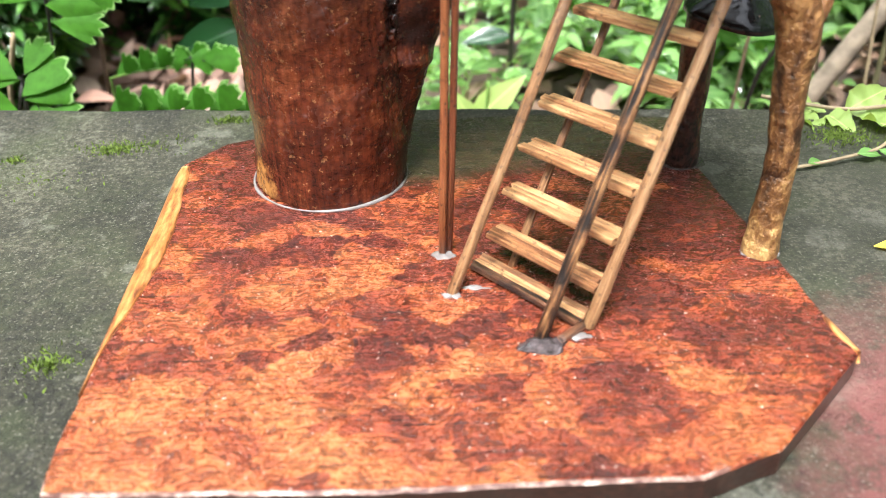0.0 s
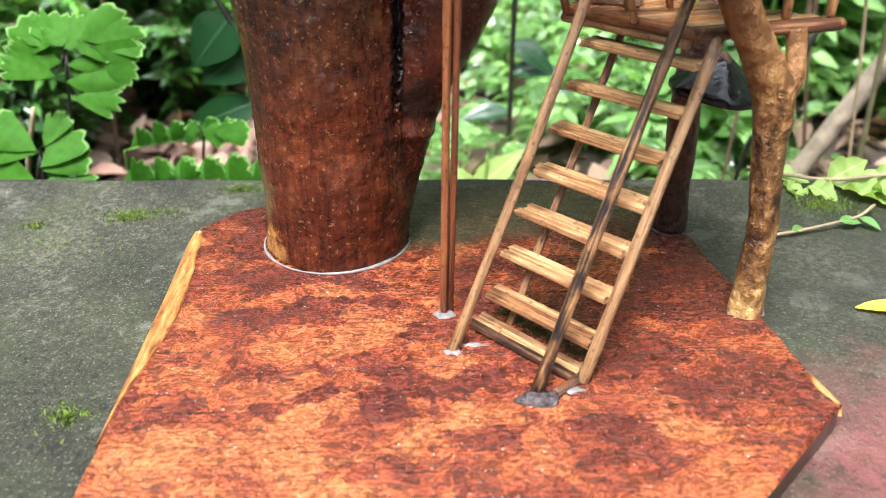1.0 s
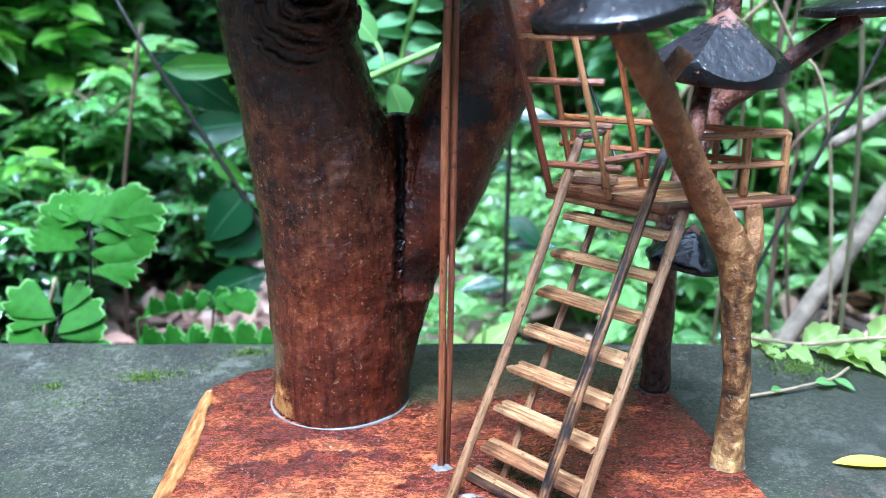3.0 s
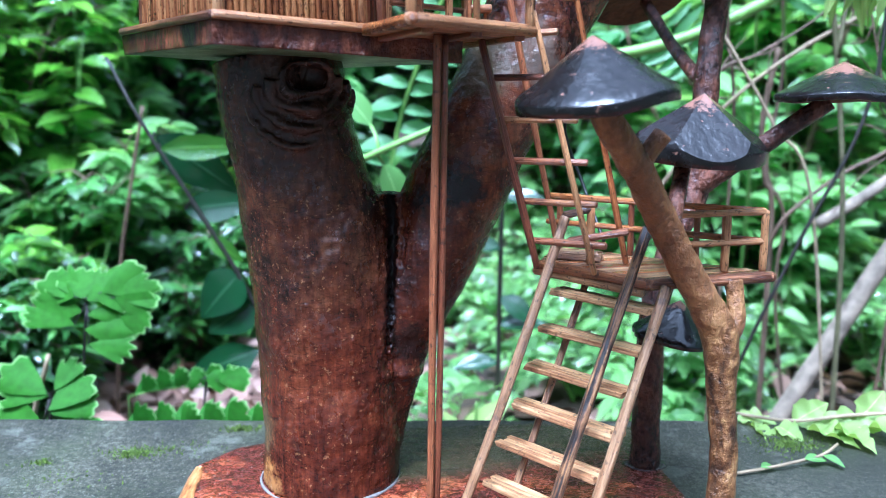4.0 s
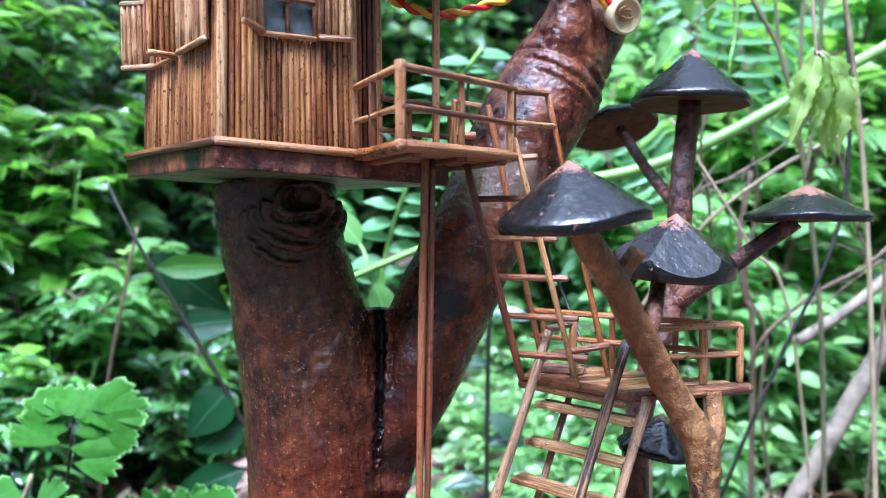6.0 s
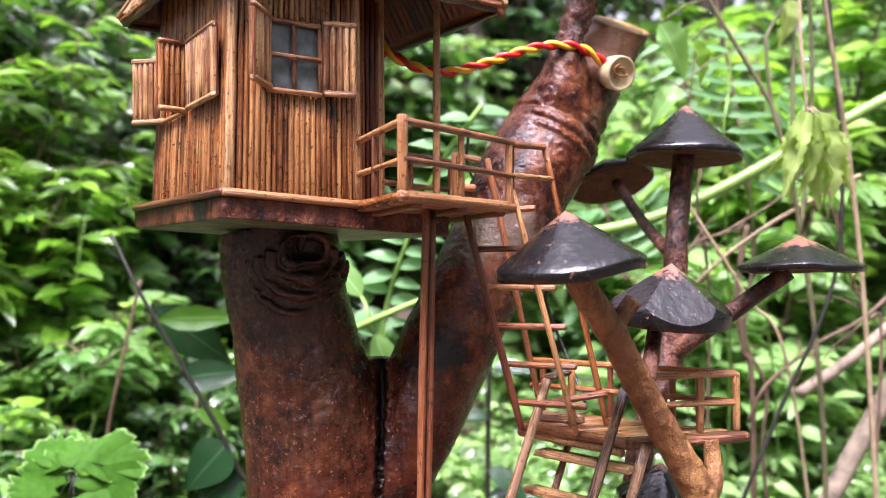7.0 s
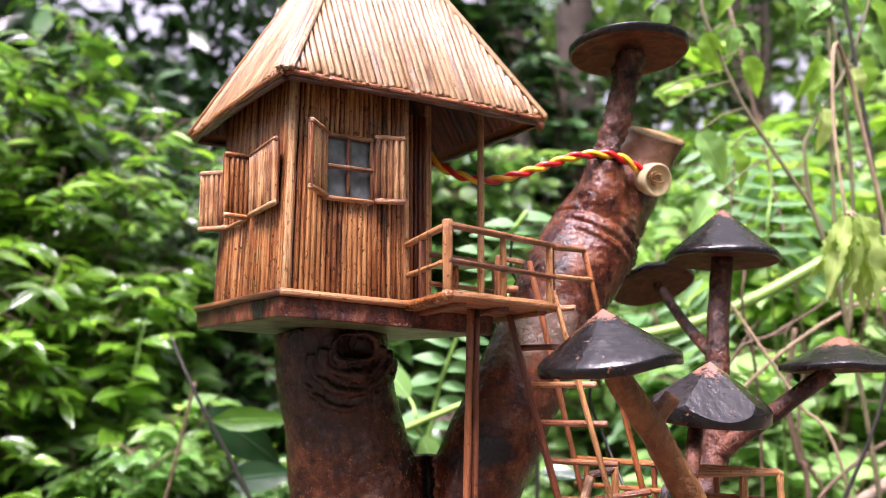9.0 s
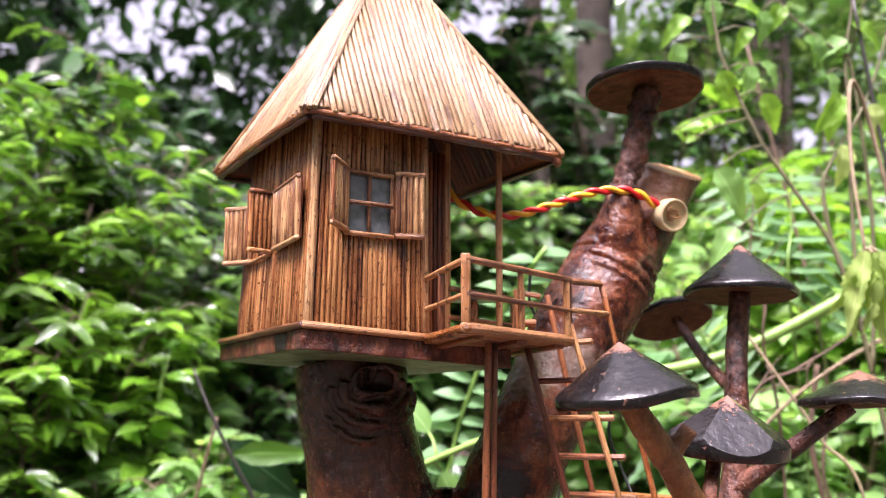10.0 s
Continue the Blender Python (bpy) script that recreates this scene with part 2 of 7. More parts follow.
def mat_stick(name, dark, mid, light, rough=0.38, own=0.34, shift=0.17, stops=(0.44, 0.58, 0.78)):
    """A split bamboo or leaf-rib stick: grain along its length, each stick of its own tone."""
    m = Nodes(name)
    rnd = m.node("ObjectInfo").outputs["Random"]
    v = m.space((900, 900, 30), shift=True)
    grain = m.noise(1.0, v, 4, 0.6)
    blot = m.noise(1.0, m.space((120, 120, 60), shift=True), 4, 0.6, 0.4)
    fac = m.math("ADD", m.math("ADD", m.math("MULTIPLY", grain, 0.50), m.math("MULTIPLY", blot, 0.40)), m.math("ADD", m.math("MULTIPLY", rnd, own), shift - own / 2))
    base = m.ramp(fac, (stops[0], dark), (stops[1], mid), (stops[2], light))
    knot = m.ramp(m.noise(1.0, m.space((60, 60, 160), (7, 3, 1), shift=True), 2), (0.66, 0.0), (0.74, 0.75))
    base = m.mix(knot, base, tuple(c * 0.35 for c in dark))
    groove = m.noise(1.0, m.space((2600, 2600, 45), (2, 9, 4), shift=True), 3, 0.65)
    base = m.mix(0.45, base, m.ramp(groove, (0.36, 0.35), (0.47, 1.0), (0.62, 1.25)), "MULTIPLY")
    fleck = m.ramp(m.noise(1.0, m.space((700, 700, 420), (5, 5, 1), shift=True), 3, 0.6), (0.34, 0.75), (0.41, 0.0))
    base = m.mix(fleck, base, tuple(c * 0.45 for c in dark))
    n = m.bump(grain, 0.9, 0.0013)
    n = m.bump(groove, 0.6, 0.0008, n)
    n = m.bump(blot, 0.6, 0.0016, n)
    return m.done(base, rough, n, 0.40, 0.12, 0.0, 0.5)


def mat_branch(name, dark, mid, light, gloss, upper=None, char=None):
    """upper: the tone that the bark takes on higher up, if any."""
    m = Nodes(name)
    v = m.space()
    a = m.noise(60, m.space((1, 1, 0.5)), 6, 0.65, 0.6)
    b = m.noise(300, m.space((1, 1, 0.6)), 5, 0.7)
    base = m.ramp(m.math("ADD", m.math("MULTIPLY", a, 0.65), m.math("MULTIPLY", b, 0.35)), (0.39, dark), (0.50, mid), (0.61, light))
    if upper:
        high = m.node("SeparateXYZ", {0: m.coord.outputs["Object"]}).outputs["Z"]
        high = m.ramp(m.math("ADD", m.math("MULTIPLY", high, 5.0), m.math("MULTIPLY", m.math("SUBTRACT", a, 0.5), 0.5)), (0.36, 0.0), (0.62, 0.8))
        base = m.mix(high, base, m.ramp(m.math("ADD", m.math("MULTIPLY", a, 0.5), m.math("MULTIPLY", b, 0.5)), (0.38, tuple(c * 0.5 for c in upper)), (0.62, upper)))
    if char:
        far = m.node("VectorMath", {0: v, 1: char}, operation="DISTANCE").outputs["Value"]
        far = m.math("ADD", far, m.math("MULTIPLY", m.math("SUBTRACT", m.noise(150, v, 5, 0.7), 0.5), 0.016))
        base = m.mix(m.ramp(m.math("MULTIPLY", far, 100.0), (0.55, 0.95), (0.85, 0.0)), base, (0.008, 0.006, 0.006))
    n = m.bump(b, 0.9, 0.0018)
    n = m.bump(m.noise(130, v, 5, 0.65), 0.9, 0.0035, n)
    return m.done(base, gloss, n, 0.08, 0.15, 0.0, 0.40)


def mat_cap(name="black_lacquer", edge=0.60):
    """Black lacquer over wood, worn to brown at the tip and rim."""
    m = Nodes(name)
    v = m.space()
    base = m.ramp(m.noise(120, v, 5, 0.65), (0.3, (0.003, 0.003, 0.003)), (0.7, (0.010, 0.008, 0.008)))
    height = m.node("SeparateXYZ", {0: m.coord.outputs["Generated"]}).outputs["Z"]
    high = m.math("ADD", m.math("MULTIPLY", height, 0.75), m.math("MULTIPLY", m.math("SUBTRACT", m.noise(190, m.space((1, 1, 1), shift=True), 6, 0.75), 0.5), 0.55))
    worn = m.ramp(high, (edge, 0.0), (edge + 0.06, 0.85))
    base = m.mix(worn, base, (0.22, 0.105, 0.070))
    chips = m.ramp(m.noise(210, m.space((1, 1, 1), (4, 4, 4), shift=True), 4, 0.6), (0.67, 0.0), (0.71, 0.7))
    base = m.mix(chips, base, (0.26, 0.13, 0.09))
    dust = m.ramp(m.noise(700, m.space((1, 1, 1), (8, 1, 4), shift=True), 3, 0.6), (0.66, 0.0), (0.72, 0.35))
    base = m.mix(dust, base, (0.14, 0.12, 0.11))
    stroke = m.noise(1.0, m.space((420, 90, 240), (3, 3, 3), shift=True), 4, 0.6, 0.6)
    n = m.bump(m.noise(260, v, 3, 0.55), 0.35, 0.0010)
    n = m.bump(stroke, 0.2, 0.0010, n)
    n = m.bump(m.noise(70, v, 3, 0.5), 0.22, 0.0020, n)
    return m.done(base, m.ramp(m.noise(90, v, 4), (0.3, 0.15), (0.7, 0.32)), n, 0.22, 0.10, 0.0, 0.40)


def mat_plain(name, color, rough, spread=0.25, scale=80, depth=0.0006, coat=0.0, spec=0.5):
    m = Nodes(name)
    f = m.noise(scale, m.space((1, 1, 1), shift=True), 5, 0.6)
    lo, hi = tuple(c * (1 - spread) for c in color), tuple(min(1, c * (1 + spread)) for c in color)
    return m.done(m.ramp(f, (0.3, lo), (0.7, hi)), rough, m.bump(m.noise(scale * 3, m.space(), 4), 0.4, depth), coat, 0.1, 0.0, spec)


def mat_concrete():
    """Old grey-brown cement with algae, grit, pale lichen and a patch of worn red paint."""
    m = Nodes("mossy_cement")
    v = m.space()
    big = m.noise(9, v, 6, 0.65, 0.4)
    grit = m.noise(300, v, 5, 0.78)
    base = m.ramp(m.math("ADD", m.math("MULTIPLY", big, 0.45), m.math("MULTIPLY", grit, 0.55)),
                  (0.39, (0.006, 0.006, 0.0035)), (0.47, (0.026, 0.025, 0.014)), (0.54, (0.051, 0.049, 0.029)), (0.62, (0.145, 0.138, 0.092)))
    green = m.ramp(m.noise(14, m.space((1, 1, 1), (2, 7, 0)), 6, 0.7), (0.48, 0.0), (0.68, 0.55))
    base = m.mix(green, base, (0.060, 0.078, 0.026))
    pale = m.ramp(m.noise(30, m.space((1, 1, 1), (9, 1, 0)), 6, 0.7), (0.56, 0.0), (0.66, 0.65))
    base = m.mix(pale, base, (0.21, 0.205, 0.160))
    specks = m.ramp(m.noise(760, v, 3, 0.6), (0.59, 0.0), (0.65, 0.75))
    base = m.mix(specks, base, (0.22, 0.215, 0.165))
    pits = m.ramp(m.noise(260, m.space((1, 1, 1), (1, 8, 3)), 4, 0.7), (0.33, 0.8), (0.40, 0.0))
    base = m.mix(pits, base, (0.010, 0.010, 0.007))
    # Shade over the ledge's stair side, painted into the cement colour.
    shade_away = m.node("VectorMath", {0: v, 1: (0.235, 0.315, -0.010)}, operation="DISTANCE").outputs["Value"]
    shade_away = m.math("ADD", shade_away, m.math("MULTIPLY", m.math("SUBTRACT", m.noise(22, v, 7, 0.7), 0.5), 0.12))
    base = m.mix(m.ramp(m.math("MULTIPLY", shade_away, 5.0), (0.25, 0.55), (0.75, 0.0)), base, (0.022, 0.023, 0.013))
    away = m.node("VectorMath", {0: m.coord.outputs["Object"], 1: (0.205, 0.165, -0.010)}, operation="DISTANCE").outputs["Value"]
    away = m.math("ADD", away, m.math("MULTIPLY", m.math("SUBTRACT", m.noise(40, v, 6, 0.7), 0.5), 0.07))
    red = m.ramp(m.math("MULTIPLY", away, 8.0), (0.52, 0.85), (0.88, 0.0))
    red = m.mix(1.0, red, m.ramp(m.noise(120, v, 5, 0.7), (0.34, 0.25), (0.5, 1.0)), "MULTIPLY")
    base = m.mix(red, base, (0.25, 0.078, 0.070))
    n = m.bump(grit, 1.0, 0.0030)
    n = m.bump(m.noise(70, v, 6, 0.7), 0.7, 0.004, n)
    return m.done(base, m.ramp(big, (0.3, 0.6), (0.7, 0.85)), n)


def mat_soil():
    m = Nodes("forest_soil")
    v = m.space()
    a = m.noise(4, v, 7, 0.7, 0.5)
    base = m.ramp(a, (0.3, (0.018, 0.014, 0.010)), (0.5, (0.055, 0.038, 0.024)), (0.7, (0.12, 0.08, 0.05)))
    return m.done(base, 0.9, m.bump(m.noise(40, v, 6, 0.7), 0.9, 0.02))


def mat_leaf(name, dark, mid, light, gloss=0.36, through=0.35, vein=0.35, spec=0.5, hem=0.0):
    """Leaf: a tone for each leaf, a pale rib and side veins, and light that passes through."""
    m = Nodes(name)
    rnd = m.node("NewGeometry").outputs["Random Per Island"]
    uv = m.coord.outputs["UV"]
    xyz = m.node("SeparateXYZ", {0: uv})
    across = m.math("ABSOLUTE", m.math("SUBTRACT", xyz.outputs["X"], 0.5))
    rib = m.ramp(across, (0.0, 1.0), (0.045, 0.0))
    slant = m.math("ADD", m.math("MULTIPLY", xyz.outputs["Y"], 46.0), m.math("MULTIPLY", across, -52.0))
    side = m.ramp(m.math("ABSOLUTE", m.math("SINE", slant)), (0.0, 1.0), (0.22, 0.0))
    base = m.ramp(rnd, (0.22, dark), (0.62, mid), (0.94, light))
    tone = m.noise(2.5, m.space((1, 1, 1)), 3, 0.6)
    base = m.mix(0.35, base, m.ramp(tone, (0.35, dark), (0.65, light)))
    base = m.mix(m.math("MULTIPLY", rib, vein), base, tuple(min(1.0, c * 1.6 + 0.04) for c in light))
    base = m.mix(m.math("MULTIPLY", side, vein * 0.35), base, tuple(min(1.0, c * 1.2 + 0.02) for c in light))
    if hem:
        base = m.mix(m.math("MULTIPLY", m.ramp(xyz.outputs["Y"], (0.92, 0.0), (0.97, 1.0)), hem), base, (0.30, 0.50, 0.16))
        blotch = m.noise(160, m.space(), 4, 0.6)
        base = m.mix(0.6, base, m.ramp(blotch, (0.35, 0.70), (0.62, 1.15)), "MULTIPLY")
    n = m.bump(m.math("ADD", side, rib), 0.3 if vein else 0.0, 0.002)
    m.done(base, gloss, n, spec=spec)
    if through:
        t = m.tree.nodes.new("ShaderNodeBsdfTranslucent")
        m.put(t.inputs["Color"], m.mix(1.0, base, (1.22, 1.22, 0.65), "MULTIPLY"))
        mixer = m.tree.nodes.new("ShaderNodeMixShader")
        mixer.inputs[0].default_value = through
        m.tree.links.new(m.bsdf.outputs[0], mixer.inputs[1])
        m.tree.links.new(t.outputs[0], mixer.inputs[2])
        m.tree.links.new(mixer.outputs[0], m.out.inputs["Surface"])
    return m.mat


def mat_glass():
    m = Nodes("dusty_window_film")
    f = m.noise(220, m.space(), 4, 0.6)
    base = m.ramp(f, (0.3, (0.055, 0.062, 0.066)), (0.7, (0.13, 0.145, 0.15)))
    return m.done(base, 0.14, m.bump(f, 0.15, 0.0005), 0.4, 0.05)


def mat_lens():
    m = Nodes("milky_plastic")
    m.bsdf.inputs["Transmission Weight"].default_value = 0.45
    m.bsdf.inputs["IOR"].default_value = 1.45
    return m.done((0.86, 0.72, 0.42), 0.18, m.bump(m.noise(150, m.space(), 3), 0.3, 0.001))


WORN_RIM = mat_worn_rim()
BOARD, EDGE_LIGHT, EDGE_DARK = mat_board(), mat_board_edge("pale_sapwood_edge", True), mat_board_edge("dark_board_edge", False)
BARK = mat_bark()
STICK = mat_stick("varnished_stick", (0.090, 0.026, 0.009), (0.280, 0.108, 0.036), (0.48, 0.235, 0.092))
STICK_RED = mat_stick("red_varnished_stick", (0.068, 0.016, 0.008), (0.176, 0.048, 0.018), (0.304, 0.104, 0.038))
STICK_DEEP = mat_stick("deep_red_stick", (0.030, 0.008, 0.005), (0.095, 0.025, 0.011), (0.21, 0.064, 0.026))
STICK_TREAD = mat_stick("pale_split_stick", (0.130, 0.046, 0.018), (0.335, 0.152, 0.060), (0.56, 0.33, 0.150), 0.38, 0.20, 0.10, (0.45, 0.54, 0.65))
STICK_DARK = mat_stick("dark_skinned_stick", (0.014, 0.008, 0.006), (0.15, 0.062, 0.028), (0.46, 0.25, 0.11))
STICK_STREAK = mat_stick("streaky_bark_stick", (0.012, 0.008, 0.007), (0.19, 0.085, 0.035), (0.48, 0.27, 0.11), 0.30, 0.0, 0.080, (0.495, 0.555, 0.66))
STICK_TAN = mat_stick("tan_stick", (0.080, 0.034, 0.014), (0.264, 0.132, 0.056), (0.432, 0.272, 0.136), 0.38, 0.10)
WALL_STICK = mat_stick("brown_wall_stick", (0.055, 0.015, 0.006), (0.290, 0.100, 0.031), (0.54, 0.255, 0.092), 0.24, 0.22, 0.17, (0.44, 0.57, 0.74))
ROOF_STICK = mat_stick("straw_roof_stick", (0.105, 0.042, 0.015), (0.300, 0.163, 0.066), (0.44, 0.280, 0.132), 0.40, 0.18)
EAVE_STICK = mat_stick("orange_eave_stick", (0.045, 0.010, 0.005), (0.190, 0.050, 0.014), (0.40, 0.150, 0.042), 0.22)
PLATE = mat_branch("dark_red_plank", (0.022, 0.006, 0.005), (0.085, 0.021, 0.011), (0.21, 0.068, 0.032), 0.14, None, (-0.0884, 0.2754, 0.2110))
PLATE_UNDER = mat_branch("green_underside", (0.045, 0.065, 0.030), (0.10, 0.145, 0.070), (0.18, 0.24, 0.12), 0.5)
BRANCH = mat_branch("golden_branch_bark", (0.026, 0.011, 0.005), (0.185, 0.085, 0.028), (0.56, 0.34, 0.125), 0.34, (0.31, 0.130, 0.044))
BRANCH_DARK = mat_branch("dark_branch_bark", (0.014, 0.006, 0.005), (0.060, 0.020, 0.012), (0.17, 0.066, 0.038), 0.24)
CAP, CAP_WORN = mat_cap(), mat_cap("worn_black_lacquer", 0.50)
CAP_UNDER = mat_plain("bare_wood_underside", (0.105, 0.036, 0.020), 0.7, 0.6, 150, 0.0012, 0.0, 0.12)
CUT = mat_branch("cut_wood_face", (0.16, 0.07, 0.025), (0.34, 0.17, 0.06), (0.52, 0.30, 0.13), 0.35)
GLUE = mat_plain("dried_glue", (0.19, 0.17, 0.16), 0.22, 0.25, 200)
GLUE_DARK = mat_plain("dirty_glue", (0.055, 0.042, 0.042), 0.10, 0.9, 420, 0.006)
GLASS, LENS = mat_glass(), mat_lens()
WIRE_RED, WIRE_YELLOW = mat_plain("red_insulation", (0.55, 0.012, 0.012), 0.28, 0.1), mat_plain("yellow_insulation", (0.80, 0.42, 0.02), 0.28, 0.1)
WIRE_BLACK = mat_plain("black_wire", (0.012, 0.012, 0.012), 0.4)
TABLE_BLACK = mat_plain("dark_tabletop", (0.030, 0.020, 0.016), 0.3)
CEMENT, SOIL = mat_concrete(), mat_soil()
LEAF_DARK = mat_leaf("dark_shrub_leaf", (0.005, 0.020, 0.005), (0.020, 0.075, 0.018), (0.17, 0.40, 0.08), 0.10, 0.28, 0.35, 1.0)
# Leaf colours darkened to paint the shade deep inside the foliage.
LEAF_SHADE = mat_leaf("shade_painted_leaf", (0.003, 0.012, 0.004), (0.010, 0.038, 0.011), (0.045, 0.13, 0.028), 0.25, 0.18, 0.2, 0.5)
LEAF_MID = mat_leaf("green_leaf", (0.009, 0.034, 0.009), (0.055, 0.150, 0.036), (0.36, 0.62, 0.18), 0.12, 0.42, 0.35, 1.0)
LEAF_GLOSSY = mat_leaf("glossy_shrub_leaf", (0.008, 0.032, 0.005), (0.046, 0.155, 0.018), (0.25, 0.52, 0.045), 0.13, 0.45, 0.3, 0.9)
LEAF_LIGHT = mat_leaf("fresh_green_leaf", (0.034, 0.10, 0.020), (0.175, 0.38, 0.090), (0.40, 0.66, 0.23), 0.24, 0.50)
LEAF_FERN = mat_leaf("maidenhair_leaf", (0.032, 0.115, 0.009), (0.052, 0.165, 0.013), (0.088, 0.225, 0.018), 0.60, 0.40, 0.0, 0.12, 0.75)
LEAF_PALE = mat_leaf("wilted_pale_leaf", (0.14, 0.27, 0.045), (0.33, 0.48, 0.11), (0.58, 0.68, 0.26), 0.4, 0.40, 0.55)
LEAF_WEED = mat_leaf("yellow_green_leaf", (0.10, 0.24, 0.022), (0.19, 0.40, 0.040), (0.33, 0.55, 0.080), 0.34, 0.50)
LEAF_SOFT = mat_leaf("soft_green_leaf", (0.075, 0.19, 0.060), (0.13, 0.30, 0.105), (0.20, 0.40, 0.16), 0.40, 0.45)
LEAF_BLUE = mat_leaf("blue_green_leaf", (0.006, 0.026, 0.009), (0.012, 0.046, 0.015), (0.030, 0.090, 0.028), 0.16, 0.22, 0.35, 0.8)
LEAF_DRY = mat_leaf("dry_leaf", (0.10, 0.050, 0.033), (0.38, 0.215, 0.155), (0.60, 0.43, 0.35), 0.6, 0.1, 0.2)
LEAF_BROWN = mat_leaf("brown_dry_leaf", (0.070, 0.038, 0.024), (0.22, 0.12, 0.078), (0.38, 0.25, 0.18), 0.6, 0.1, 0.2)
LEAF_YELLOW = mat_leaf("yellow_leaf", (0.62, 0.42, 0.02), (0.72, 0.52, 0.03), (0.80, 0.62, 0.05), 0.4, 0.2, 0.1)
MOSS = mat_leaf("moss", (0.060, 0.095, 0.012), (0.10, 0.155, 0.016), (0.17, 0.24, 0.03), 0.8, 0.2, 0.0)
STEM_GREEN = mat_plain("green_stalk", (0.20, 0.36, 0.07), 0.4, 0.25, 40)
STEM_GREY = mat_plain("grey_liana_bark", (0.24, 0.19, 0.135), 0.8, 0.5, 60, 0.003)
STEM_BROWN = mat_plain("brown_twig", (0.105, 0.066, 0.038), 0.7, 0.4, 60, 0.002)
STEM_WEED = mat_plain("olive_weed_stem", (0.115, 0.105, 0.050), 0.6, 0.35, 60, 0.001)
STEM_DARK = mat_plain("dark_stalk", (0.016, 0.014, 0.010), 0.45, 0.4, 60)
STEM_PALE = mat_plain("pale_dry_stem", (0.29, 0.22, 0.13), 0.7, 0.35, 60, 0.002)
TREE_BARK = mat_plain("forest_tree_bark", (0.042, 0.031, 0.022), 0.9, 0.5, 9, 0.03)


# ---- building helpers ----
def mesh_of(name, verts, faces, mats=(), smooth=True, uvs=None):
    me = bpy.data.meshes.new(name)
    me.from_pydata([tuple(v) for v in verts], [], [tuple(f) for f in faces])
    for mat in mats:
        me.materials.append(mat)
    if smooth:
        me.polygons.foreach_set("use_smooth", [True] * len(me.polygons))
    me.update()
    return me


GROUPS = {"mushroom_branch": "mushroom branches on the board", "shrub": "bushes behind the ledge", "bush": "forest bushes", "ground_plant": "low ground plants", "maidenhair_fern": "ferns behind the ledge",
          "fern_frond": "fern fronds behind the ledge", "pinnate_leaf": "compound leaves behind the weeds", "leafy_weed": "leafy weeds", "dead_twig": "dead twigs", "forest_tree": "forest trees"}


def thing(name, base, label, category, group="", kind=""):
    group = group or GROUPS.get(name, "")
    ob = new(name)
    ob.empty_display_size = 0.01
    ob.location = base
    return tagged(ob, label, category, group, kind)


def adopt(ob, parent, label=""):
    if parent is not None:
        root = Matrix.Identity(4)
        chain, p = [], parent
        while p is not None:
            chain.append(p)
            p = p.parent
        for p in reversed(chain):
            root = root @ p.matrix_parent_inverse @ p.matrix_basis
        ob.parent = parent
        ob.matrix_parent_inverse = root.inverted()
    if label:
        ob["label"] = label
    return ob


def part(name, me, parent=None, label="", m=None):
    ob = new(name, me)
    if m is not None:
        ob.matrix_basis = m
    return adopt(ob, parent, label)


def along(p0, p1, spin=0.0):
    """The pose whose z runs from p0 to p1."""
    d = Vector(p1) - Vector(p0)
    q = d.to_track_quat("Z", "Y")
    return Matrix.Translation(p0) @ q.to_matrix().to_4x4() @ Matrix.Rotation(spin, 4, "Z")


def rod_mesh(length, r0, r1=None, sides=8, segs=3, wob=0.12, bend=0.0, rnd=random, mat=STICK, flat=1.0):
    """A slightly uneven stick from z = 0 to length with chamfered ends."""
    r1 = r0 if r1 is None else r1
    verts, faces = [], []
    ph, bx, by = rnd.random() * 6.28, rnd.uniform(-bend, bend), rnd.uniform(-bend, bend)
    stops = [(0.0, 0.78), (min(0.3, r0 * 0.35 / length), 1.0)] + [((k + 1) / (segs + 1), 1.0) for k in range(segs)] + [(1 - min(0.3, r0 * 0.35 / length), 1.0), (1.0, 0.78)]
    for s, k in stops:
        r = (r0 + (r1 - r0) * s) * k * (1 + rnd.uniform(-wob, wob) * 0.6)
        cx, cy = bx * math.sin(math.pi * s), by * math.sin(math.pi * s)
        for j in range(sides):
            a = 2 * math.pi * j / sides + ph
            q = r * (1 + rnd.uniform(-wob, wob) * 0.5)
            verts.append((cx + q * math.cos(a), cy + q * math.sin(a) * flat, s * length))
    for k in range(len(stops) - 1):
        for j in range(sides):
            a, b = k * sides + j, k * sides + (j + 1) % sides
            faces.append((a, b, b + sides, a + sides))
    faces.append(tuple(range(sides - 1, -1, -1)))
    faces.append(tuple(range((len(stops) - 1) * sides, len(stops) * sides)))
    return mesh_of("rod", verts, faces, (mat,))


def rod(name, p0, p1, r, mat, parent, label="", r1=None, sides=8, segs=3, wob=0.12, bend=0.0, flat=1.0, seed=0):
    rnd = random.Random(hash((round(p0[0] * 1e4), round(p0[2] * 1e4), round(p1[0] * 1e4), round(p1[1] * 1e4), seed)))
    me = rod_mesh((Vector(p1) - Vector(p0)).length, r, r1, sides, segs, wob, bend, rnd, mat, flat)
    return part(name, me, parent, label, along(p0, p1, rnd.random() * 6.28 if flat == 1.0 else 0.0))


